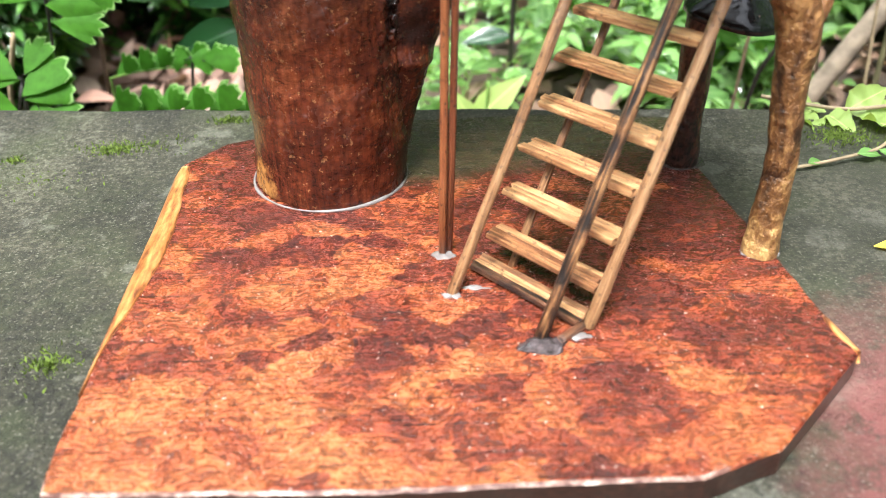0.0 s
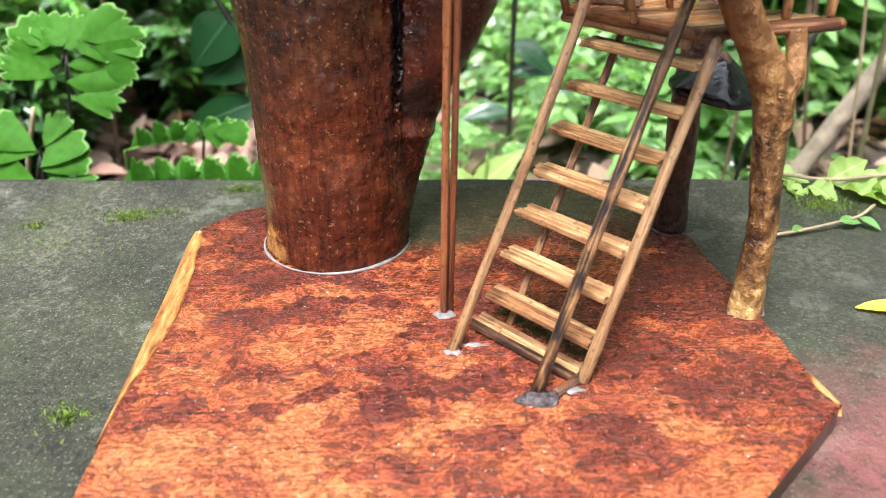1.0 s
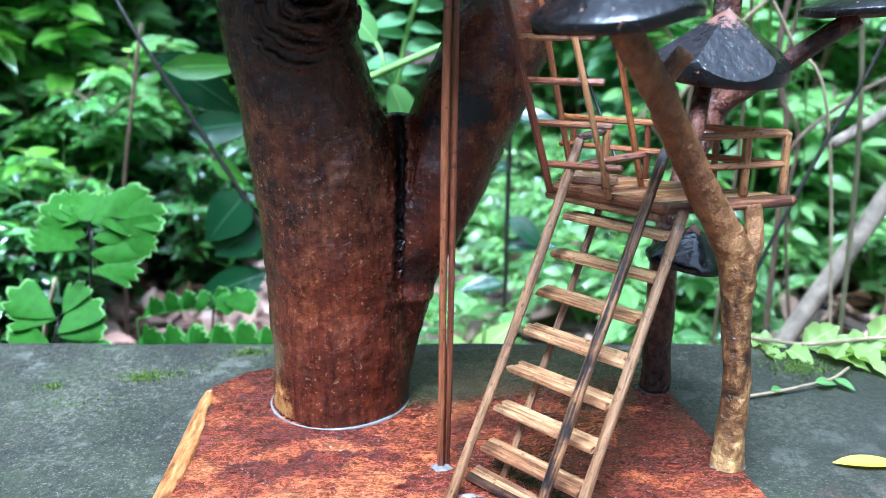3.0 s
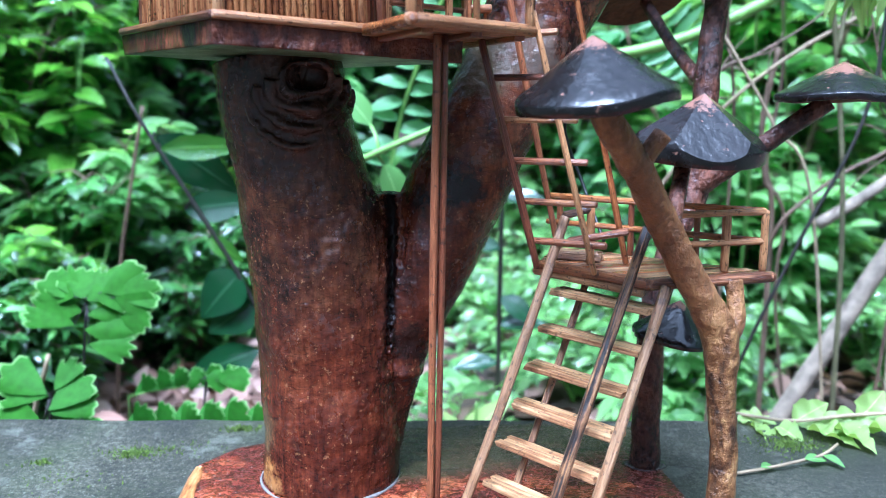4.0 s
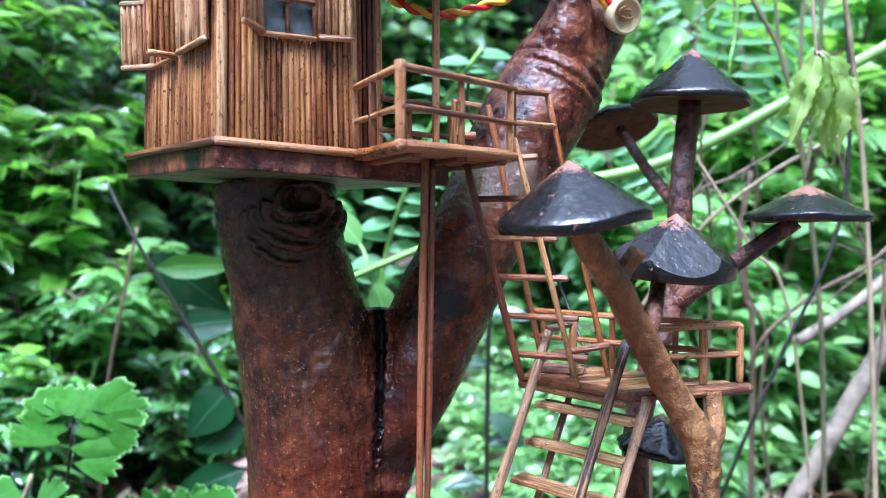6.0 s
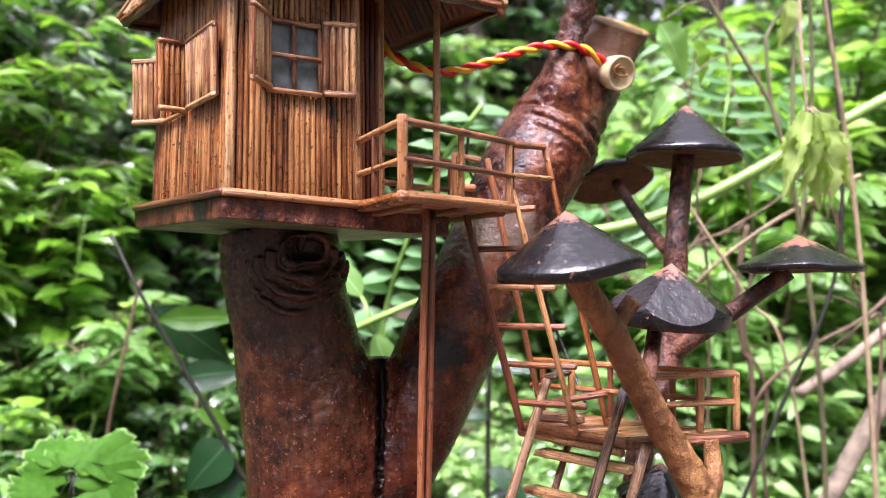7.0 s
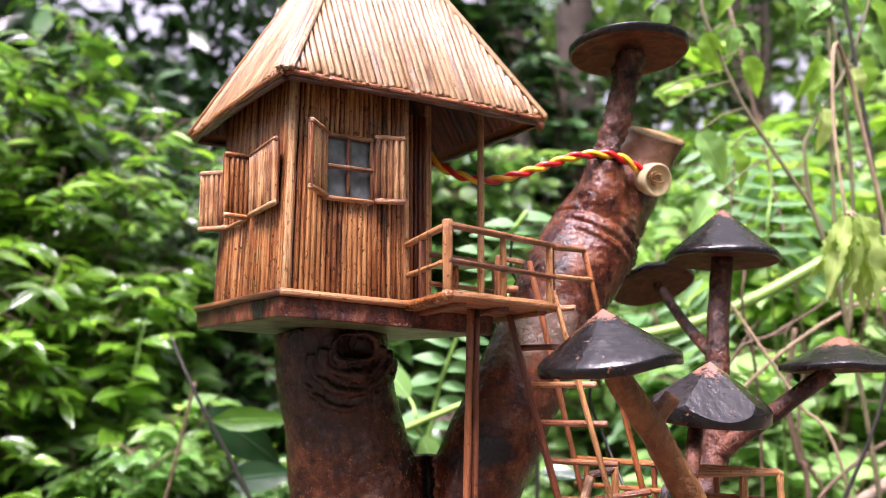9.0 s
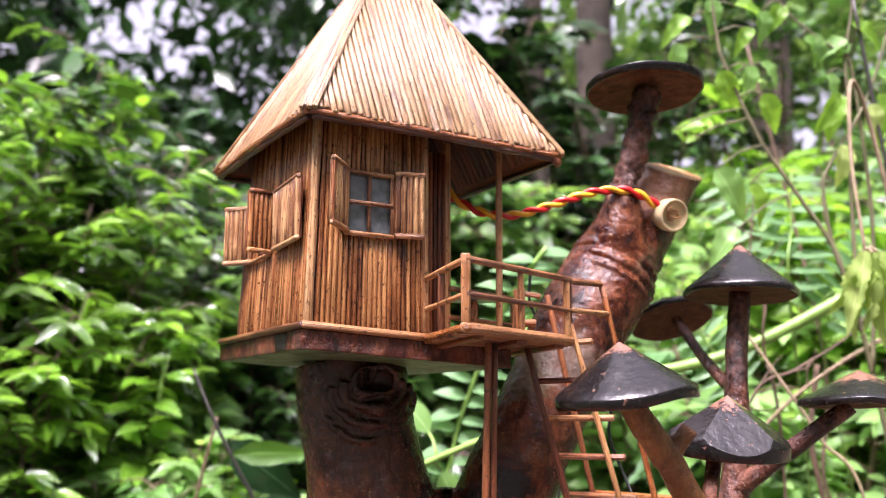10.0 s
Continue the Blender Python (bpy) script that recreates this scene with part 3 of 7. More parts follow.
def tube_data(points, radii, sides=16, rough=0.0, freq=60.0, closed=True, seed=0.0):
    """A tube along points; rough: how far noise moves its skin, as a share of the radius."""
    pts = [Vector(p) for p in points]
    verts, faces = [], []
    ref = Vector((1, 0, 0))
    for i, p in enumerate(pts):
        t = (pts[min(i + 1, len(pts) - 1)] - pts[max(i - 1, 0)]).normalized()
        u = (ref - t * ref.dot(t)).normalized()
        w = t.cross(u)
        ref = u
        for j in range(sides):
            a = 2 * math.pi * j / sides
            d = u * math.cos(a) + w * math.sin(a)
            q = p + d * radii[i]
            k = 1 + rough * (noise.noise(q * freq + Vector((seed, 0, 0))) + 0.5 * noise.noise(q * freq * 2.7 + Vector((0, seed, 0))))
            verts.append(p + d * radii[i] * k)
    n = len(pts)
    for i in range(n - 1):
        for j in range(sides):
            a, b = i * sides + j, i * sides + (j + 1) % sides
            faces.append((a, b, b + sides, a + sides))
    if closed:
        faces.append(tuple(range(sides - 1, -1, -1)))
        faces.append(tuple(range((n - 1) * sides, n * sides)))
    return verts, faces


def spline(keys, steps):
    """Catmull-Rom through keys of any length: each a tuple of numbers."""
    k = [np.array(q, float) for q in keys]
    k = [2 * k[0] - k[1]] + k + [2 * k[-1] - k[-2]]
    out = []
    for i in range(1, len(k) - 2):
        for s in np.linspace(0, 1, steps, endpoint=False):
            a, b, c, d = k[i - 1], k[i], k[i + 1], k[i + 2]
            out.append(0.5 * (2 * b + (c - a) * s + (2 * a - 5 * b + 4 * c - d) * s * s + (3 * b - a - 3 * c + d) * s**3))
    out.append(k[-2])
    return out


def limb(name, keys, mat, parent, label="", steps=8, sides=14, rough=0.12, freq=70.0, seed=0.0):
    """keys: x, y, z, radius."""
    rows = spline(keys, steps)
    v, f = tube_data([r[:3] for r in rows], [max(1e-4, r[3]) for r in rows], sides, rough, freq, True, seed)
    return part(name, mesh_of(name, v, f, (mat,)), parent, label)


def joined(pieces):
    """Verts and faces of several (verts, faces) in one."""
    verts, faces = [], []
    for v, f in pieces:
        k = len(verts)
        verts += list(v)
        faces += [tuple(i + k for i in q) for q in f]
    return verts, faces


def slab_data(outline, z0, z1, lip=0.0):
    """A prism over an outline, its upper rim chamfered by lip."""
    n = len(outline)
    cx, cy = sum(p[0] for p in outline) / n, sum(p[1] for p in outline) / n
    def shrink(p):
        d = Vector((cx - p[0], cy - p[1])).normalized() * lip
        return (p[0] + d.x, p[1] + d.y)
    rings = [[(*p, z0) for p in outline], [(*p, z1 - lip) for p in outline], [(*shrink(p), z1) for p in outline]]
    verts = [q for r in rings for q in r]
    faces = [(k * n + i, k * n + (i + 1) % n, (k + 1) * n + (i + 1) % n, (k + 1) * n + i) for k in range(2) for i in range(n)]
    faces.append(tuple(range(n - 1, -1, -1)))
    faces.append(tuple(range(2 * n, 3 * n)))
    return verts, faces


def plank_mesh(length, width, thick, mat, rnd, bevel=0.18):
    """A strip along z, width in x, thickness in y, chamfered along its edges, ends a little uneven."""
    w, t, b = width / 2, thick / 2, thick * bevel
    ring = [(-w + b, -t), (w - b, -t), (w, -t + b), (w, t - b), (w - b, t), (-w + b, t), (-w, t - b), (-w, -t + b)]
    verts, faces = [], []
    for s in (0.0, 0.33, 0.66, 1.0):
        off = rnd.uniform(-0.05, 0.05) * thick
        for x, y in ring:
            e = rnd.uniform(-0.3, 0.3) * thick if s in (0.0, 1.0) else 0.0
            verts.append((x * (1 + rnd.uniform(-0.05, 0.05)), y + off, s * length + e))
    for k in range(3):
        for j in range(8):
            a, c = k * 8 + j, k * 8 + (j + 1) % 8
            faces.append((a, c, c + 8, a + 8))
    faces.append(tuple(range(7, -1, -1)))
    faces.append(tuple(range(24, 32)))
    return mesh_of("plank", verts, faces, (mat,), False)


def frame_of(p0, p1, face):
    """A pose: z from p0 to p1, y along the normal face as far as it can."""
    z = (Vector(p1) - Vector(p0)).normalized()
    y = (Vector(face) - z * Vector(face).dot(z)).normalized()
    x = y.cross(z)
    return Matrix.Translation(p0) @ Matrix((x, y, z)).transposed().to_4x4()


def plank(name, p0, p1, width, thick, face, mat, parent, label="", seed=0):
    rnd = random.Random(hash((round(p0[0] * 1e4), round(p0[1] * 1e4), round(p0[2] * 1e4), seed)))
    me = plank_mesh((Vector(p1) - Vector(p0)).length, width, thick, mat, rnd)
    return part(name, me, parent, label, frame_of(p0, p1, face))


# ---- ground, ledge, base board ----
def build_ground():
    rnd = random.Random(3)
    n, verts, faces = 60, [], []
    ticks = [math.copysign(abs(k / 30 - 1) ** 2.2, k / 30 - 1) * 60 for k in range(61)]
    for y in ticks:
        for x in ticks:
            d = math.hypot(x, y)
            h = noise.noise(Vector((x * 1.3, y * 1.3, 0))) * 0.05 + noise.noise(Vector((x * 0.2, y * 0.2, 5))) * 0.15 * min(1, d / 6)
            verts.append((x, y + 1.0, -0.22 + h * 0.7 + 0.03 * max(0, y)))
    for j in range(n):
        for i in range(n):
            a = j * (n + 1) + i
            faces.append((a, a + 1, a + n + 2, a + n + 1))
    tagged(part("ground", mesh_of("ground", verts, faces, (SOIL,))), "dark brown forest soil with fallen leaves", "ground", kind="structure")


def build_ledge():
    """The cement ledge: one long block whose far edge is worn and whose top is slightly uneven."""
    nx, ny = 150, 60
    verts, faces = [], []
    for j in range(ny + 1):
        for i in range(nx + 1):
            x = -1.5 + 3.0 * i / nx
            back = 0.4375 - 0.038 * x + 0.0025 * noise.noise(Vector((x * 25, 0, 0)))
            s = j / ny
            y = -0.7 + (back + 0.7) * (1 - (1 - s) ** 1.6)
            z = -0.0105 + 0.0007 * noise.noise(Vector((x * 18, y * 18, 0))) + 0.0005 * noise.noise(Vector((x * 70, y * 70, 2)))
            if j == ny:
                z -= 0.004
            if abs(x) < 0.20 and 0.13 < y < 0.40:
                z = min(z, -0.0101)
            verts.append((x, y, z))
    w = nx + 1
    for j in range(ny):
        for i in range(nx):
            a = j * w + i
            faces.append((a, a + 1, a + w + 1, a + w))
    rim = [ny * w + i for i in range(w)]
    low = len(verts)
    verts += [(verts[i][0], verts[i][1] + 0.004, -0.6) for i in rim]
    for i in range(nx):
        faces.append((rim[i], rim[i + 1], low + i + 1, low + i))
    front = len(verts)
    verts += [(verts[i][0], verts[i][1], -0.6) for i in range(w)]
    for i in range(nx):
        faces.append((front + i, front + i + 1, i + 1, i))
    tagged(part("ledge", mesh_of("ledge", verts, faces, (CEMENT,))), "weathered grey cement ledge with algae, grit and worn red paint", "ledge", kind="structure")


def build_board():
    """The thick base plank cut to an uneven hexagon, with a pale sapwood rim on one side and near-black edges."""
    base = thing("base_board", (0.0, 0.27, -0.010), "varnished reddish brown wooden base board with dark stains", "board")
    keys = [(-0.1122, 0.1601), (-0.02, 0.1590), (0.072, 0.1623), (0.0964, 0.1722), (0.1355, 0.2134), (0.1282, 0.2681), (0.1233, 0.3017), (0.1172, 0.345),
            (0.1190, 0.365), (0.1195, 0.398), (0.06, 0.405), (0.0, 0.402), (-0.05, 0.396), (-0.0914, 0.3821), (-0.1041, 0.3764), (-0.1195, 0.3563), (-0.1175, 0.29), (-0.1153, 0.2308), (-0.1139, 0.1817)]
    outline = []
    for i, p in enumerate(keys):
        q = keys[(i + 1) % len(keys)]
        steps = max(1, int(math.dist(p, q) / 0.004))
        for k in range(steps):
            s = k / steps
            x, y = p[0] + (q[0] - p[0]) * s, p[1] + (q[1] - p[1]) * s
            n = noise.noise(Vector((x * 120, y * 120, 0))) * 0.0007
            outline.append((x + n, y + n))
    v, f = slab_data(outline, -0.0098, 0.0, 0.0010)
    me = mesh_of("board", v, f, (BOARD, EDGE_DARK, WORN_RIM), False)
    for poly in me.polygons:
        if poly.normal.z < 0.5:
            poly.material_index = 1
        elif poly.normal.z < 0.95 and poly.center.y < 0.1665:
            poly.material_index = 2
    part("plank", me, base)
    # The pale sapwood strip along one long side slopes outward from the top.
    verts, faces = [], []
    rows = 46
    for k in range(rows + 1):
        s = k / rows
        y = 0.353 + (0.200 - 0.353) * s
        x = -0.1195 + (0.0051 * s)
        wide = (0.0006 + 0.0030 * (1 - s) + 0.0062 * math.sin(math.pi * min(1.0, s * 1.12)) ** 1.3) * (1 + 0.25 * noise.noise(Vector((0, y * 60, 3))))
        out = 0.0012 + 0.003 * (1 - s)
        for dx, z in ((wide, 0.0004), (wide * 0.6, 0.0009), (-0.0002, 0.0002), (-out, -0.0050), (-out, -0.0096), (wide, -0.0096)):
            verts.append((x + dx, y, z + 0.0002 * noise.noise(Vector((dx * 900, y * 200, 0)))))
    for k in range(rows):
        for j in range(6):
            a, b = k * 6 + j, k * 6 + (j + 1) % 6
            faces.append((a, b, b + 6, a + 6))
    faces += [(0, 1, 2, 3, 4, 5), tuple(rows * 6 + j for j in (5, 4, 3, 2, 1, 0))]
    part("sapwood_rim", mesh_of("sapwood_rim", verts, faces, (EDGE_LIGHT,)), base, "pale orange sapwood strip")
    verts, faces = [], []
    for k in range(13):
        s = k / 12
        p = Vector((0.1318, 0.2335, 0)).lerp(Vector((0.1360, 0.2140, 0)), s)
        wide = 0.0022 * math.sin(math.pi * min(1, s * 0.9 + 0.08)) + 0.0003
        for dx, z in ((-wide, 0.0004), (0.0002, 0.0003), (0.0012, -0.005), (-wide, -0.005)):
            verts.append((p.x + dx, p.y, z))
    for k in range(12):
        for j in range(4):
            a, b = k * 4 + j, k * 4 + (j + 1) % 4
            faces.append((a, b, b + 4, a + 4))
    faces += [(0, 1, 2, 3), (51, 50, 49, 48)]
    part("sapwood_chip", mesh_of("sapwood_chip", verts, faces, (EDGE_LIGHT,)), base, "pale orange sapwood chip")


def blob(name, centre, size, mat, label, category, seed, flat=0.35, lumps=26):
    """A low lumpy drop of dried glue."""
    rnd = random.Random(seed)
    verts, faces = [], []
    rings, sides = 7, 18
    for i in range(rings + 1):
        a = i / rings * math.pi / 2
        for j in range(sides):
            b = 2 * math.pi * j / sides
            d = Vector((math.cos(b) * math.cos(a) * size[0], math.sin(b) * math.cos(a) * size[1], math.sin(a) * size[2]))
            k = 1 + flat * noise.noise(Vector((math.cos(b) * 1.7 + seed, math.sin(b) * 1.7, a))) + 0.25 * noise.noise(d * lumps * 30)
            verts.append((centre[0] + d.x * k, centre[1] + d.y * k, centre[2] + d.z * k))
    for i in range(rings):
        for j in range(sides):
            p, q = i * sides + j, i * sides + (j + 1) % sides
            faces.append((p, q, q + sides, p + sides))
    faces.append(tuple(range(sides - 1, -1, -1)))
    tagged(part(name, mesh_of(name, verts, faces, (mat,))), label, category)


# ---- the trunk ----
# The saw cut at the end of the leaning limb, and the way that limb runs there.
SAW_AT, SAW_FACE, LIMB_AXIS = (0.1200, 0.4020, 0.3215), (0.283, -0.41, 0.867), Vector((0.53, 0.27, 0.80)).normalized()


def carve_bark(wood):
    """Fix the fused shape as plain mesh, then cut the split below the fork, the scar under it and faint growth wrinkles."""
    me = bpy.data.meshes.new_from_object(wood.evaluated_get(bpy.context.evaluated_depsgraph_get()))
    wood.modifiers.clear()
    wood.data = me
    n = len(me.vertices)
    co, nor = np.empty(n * 3), np.empty(n * 3)
    me.vertices.foreach_get("co", co)
    me.vertices.foreach_get("normal", nor)
    co, nor = co.reshape(-1, 3), nor.reshape(-1, 3)
    x, y, z = co.T
    front = np.clip(-nor[:, 1] * 1.5 + 0.2, 0, 1)
    heights = np.array((0.055, 0.070, 0.083, 0.103, 0.116, 0.133, 0.148, 0.160))
    middle = np.interp(z, heights, np.array((-0.0180, -0.0195, -0.0184, -0.0166, -0.0160, -0.0167, -0.0192, -0.0205))) + 0.0005 * np.sin(z * 900) + 0.0004 * np.sin(z * 2300)
    wide = np.interp(z, heights, np.array((0.0003, 0.0011, 0.0013, 0.0014, 0.0017, 0.0024, 0.0034, 0.0034)))
    depth = np.interp(z, heights, np.array((0.0, 0.0030, 0.0045, 0.0050, 0.0058, 0.0075, 0.0085, 0.0))) * (z > 0.055)
    cut = depth * np.exp(-((x - middle) / wide) ** 2) * front
    # A second, finer split beside the first and a lip where both limbs press together.
    cut += 0.0022 * np.exp(-((x - middle - 0.0050 - 0.0006 * np.sin(z * 600)) / 0.0009) ** 2) * front * np.clip((z - 0.098) * 60, 0, 1) * np.clip((0.150 - z) * 60, 0, 1)
    lip = 0.0010 * np.exp(-((np.abs(x - middle) - wide * 1.9) / 0.0012) ** 2) * front * (depth > 0.002)
    # The torn scar below the split, with a ridge that leads to the edge.
    scar = np.exp(-(((x + 0.0125) / 0.0105) ** 2 + ((z - 0.0555 + 0.30 * (x + 0.0125)) / 0.0030) ** 2)) * front
    dent = np.exp(-(((x + 0.0095) / 0.0075) ** 2 + ((z - 0.0680) / 0.0075) ** 2)) * front
    wrinkle = np.sin(z * 640 + 3.0 * np.sin(x * 70) + 1.7 * np.sin(x * 190)) * np.sin(z * 37 + x * 60)
    out = 0.00022 * np.clip(wrinkle, 0, 1) + lip + 0.0024 * scar - 0.0022 * dent
    # Turned folds low on the sleeve of bark under the knot.
    fold = np.exp(-((z - 0.176 - 0.10 * (x + 0.05)) / 0.010) ** 2) * front * (x < -0.03)
    out += 0.00025 * fold * np.sin(z * 1500 + x * 160)
    hollow = np.exp(-(((x + 0.0495) / 0.0068) ** 2 + ((z - 0.1955) / 0.0052) ** 2)) * front
    out -= 0.0070 * hollow
    co = co + nor * out[:, None]
    co[:, 1] += cut
    # The leaning limb is sawn off flat.
    over = ((co - np.array(SAW_AT)) @ np.array(SAW_FACE)) * (co[:, 0] > 0.09)
    axis = np.array(LIMB_AXIS)
    co -= np.clip(over, 0, None)[:, None] * axis / (axis @ np.array(SAW_FACE))
    me.vertices.foreach_set("co", co.ravel())
    me.update()


def build_trunk():
    """Forked stump: one limb rises to the house floor, the other leans away and ends in a sawn cut."""
    left = spline([(-0.0493, 0.344, -0.001, 0.0334), (-0.0480, 0.344, 0.02, 0.0335), (-0.0475, 0.344, 0.05, 0.0337), (-0.0487, 0.344, 0.09, 0.0342), (-0.0522, 0.343, 0.122, 0.0330),
                   (-0.0574, 0.341, 0.148, 0.0306), (-0.0607, 0.339, 0.165, 0.0292), (-0.0636, 0.338, 0.185, 0.0290), (-0.0668, 0.338, 0.206, 0.0286)], 14)
    right = spline([(-0.0290, 0.348, 0.015, 0.0150), (-0.0215, 0.348, 0.048, 0.0160), (-0.0125, 0.350, 0.078, 0.0190), (0.0010, 0.353, 0.110, 0.0225), (0.0145, 0.357, 0.140, 0.0245),
                    (0.0275, 0.362, 0.168, 0.0242), (0.0455, 0.369, 0.205, 0.0252), (0.0645, 0.379, 0.240, 0.0265), (0.0800, 0.388, 0.266, 0.0240), (0.0960, 0.396, 0.290, 0.0215),
                    (0.1110, 0.402, 0.312, 0.0178), (0.1230, 0.408, 0.331, 0.0176), (0.1350, 0.414, 0.350, 0.0176)], 14)
    pieces = []
    for rows, seed in ((left, 1.0), (right, 9.0)):
        pieces.append(tube_data([r[:3] for r in rows], [r[3] for r in rows], 72, 0.045, 42.0, True, seed))
    saddle = spline([(-0.0200, 0.352, 0.060, 0.014), (-0.0195, 0.352, 0.100, 0.0150), (-0.0190, 0.352, 0.130, 0.0120), (-0.0185, 0.352, 0.1405, 0.0070)], 10)
    pieces.append(tube_data([r[:3] for r in saddle], [r[3] for r in saddle], 40, 0.05, 60.0, True, 2.0))
    neck = spline([(0.0785, 0.3830, 0.258, 0.0215), (0.0797, 0.3770, 0.276, 0.0175), (0.0812, 0.3722, 0.292, 0.0120), (0.0818, 0.3712, 0.300, 0.0095)], 10)
    pieces.append(tube_data([r[:3] for r in neck], [r[3] for r in neck], 48, 0.06, 60.0, True, 6.0))
    # The knot under the house: a hollow with folds of bark round it.
    for k, (wide, tall, thick, drop) in enumerate(((0.0085, 0.0062, 0.0030, 0.0), (0.0135, 0.0108, 0.0024, -0.003), (0.0180, 0.0150, 0.0019, -0.006), (0.0215, 0.0190, 0.0014, -0.009))):
        ring = []
        for j in range(33):
            a = math.pi * (0.92 + 1.16 * j / 32) if k else 2 * math.pi * j / 32
            x, z = -0.0500 + wide * math.cos(a) - 0.0015 * k, 0.1950 + drop + tall * math.sin(a) + 0.001 * math.sin(3 * a + k)
            deep = max(0.0, 0.0292**2 - (x + 0.0632) ** 2) ** 0.5
            ring.append(Vector((x, 0.3382 - deep - 0.0004, z)))
        pieces.append(tube_data(ring, [thick * (1 + 0.3 * math.sin(2 * a / 5 + k)) for a in range(33)], 10, 0.2, 140.0, True, k))
    # Bark rolls round the neck of the leaning limb.
    t = Vector((0.53, 0.27, 0.80)).normalized()
    u = t.cross(Vector((0, -1, 0))).normalized()
    w = t.cross(u)
    for k, (s, amp) in enumerate(((-0.006, 0.0022), (0.000, 0.0030), (0.0065, 0.0034), (0.0130, 0.0032), (0.0195, 0.0024))):
        p = Vector((0.0745, 0.3850, 0.256)) + t * s
        ring = []
        for j in range(41):
            a = 2 * math.pi * j / 40
            r = 0.0246 - 0.16 * s + 0.0006 * math.sin(3 * a + 2 * k)
            ring.append(p + (u * math.cos(a) + w * math.sin(a)) * r + t * (0.0026 * math.sin(a + 1 + 0.4 * k)))
        pieces.append(tube_data(ring, [amp * (0.75 + 0.45 * math.sin(1.3 * j / 6 + k)) for j in range(41)], 10, 0.2, 120.0, True, k))
    v, f = joined(pieces)
    trunk = thing("tree_trunk", (-0.0495, 0.344, 0.0), "forked reddish brown varnished tree stump on the board", "tree trunk")
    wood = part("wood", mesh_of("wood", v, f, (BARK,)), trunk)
    re = wood.modifiers.new("fuse", "REMESH")
    re.mode, re.voxel_size, re.use_smooth_shade = "VOXEL", 0.00085, True
    sm = wood.modifiers.new("soften", "SMOOTH")
    sm.factor, sm.iterations = 0.5, 3
    for size, amount in ((0.016, 0.0007), (0.0024, 0.0008)):
        tex = bpy.data.textures.new("bark_lumps", "CLOUDS")
        tex.noise_scale, tex.noise_depth = size, 2
        lumps = wood.modifiers.new("lumps", "DISPLACE")
        lumps.texture, lumps.strength, lumps.mid_level = tex, amount, 0.5
        lumps.texture_coords = "LOCAL"
    carve_bark(wood)
    # The sawn end of the leaning limb.
    d, n, c = LIMB_AXIS, Vector(SAW_FACE), Vector(SAW_AT)
    u = d.cross(Vector((0, -1, 0))).normalized()
    w = d.cross(u)
    middle = Vector((0.1165, 0.4048, 0.3205))
    verts = []
    for ring, lift in ((0.0, 0.0005), (0.35, 0.0005), (0.7, 0.0005), (0.93, 0.0005), (0.98, -0.0015)):
        for j in range(36):
            a = 2 * math.pi * j / 36
            p = middle + (u * math.cos(a) + w * math.sin(a)) * 0.0172 * ring * (1 + 0.05 * math.sin(2 * a + 1) + 0.02 * math.sin(5 * a))
            verts.append(p + d * ((c - p).dot(n) / d.dot(n)) + n * lift)
    faces = [(k * 36 + j, (k + 1) * 36 + j, (k + 1) * 36 + (j + 1) % 36, k * 36 + (j + 1) % 36) for k in range(4) for j in range(36)]
    part("sawn_end", mesh_of("sawn_end", verts, faces, (CUT,)), trunk, "pale sawn wood face")
    ring = []
    for j in range(49):
        a = 2 * math.pi * j / 48
        ring.append(Vector((-0.0495 + 0.0345 * math.cos(a), 0.344 + 0.0343 * math.sin(a), 0.0003)))
    v, f = tube_data(ring, [0.0007 * max(0.15, 1 + 1.6 * noise.noise(p * 60)) for p in ring], 8, 0.2, 150, False)
    part("glue_bead", mesh_of("glue_bead", v, f, (GLUE,)), trunk, "whitish bead of dried glue round the foot")


# ---- the house ----
E1, E2 = Vector((0.834, 0.551, 0)).normalized(), Vector((-0.551, 0.834, 0)).normalized()
HOME = Vector((-0.073, 0.252, 0))


def at_home(a, b, z):
    """A place by metres along the house's front, back from it, and up."""
    return HOME + E1 * a + E2 * b + Vector((0, 0, z))


FLOOR_Z, EAVE_Z, APEX_Z = 0.2165, 0.309, 0.430


def floor_height(a):
    return FLOOR_Z - 0.055 * a


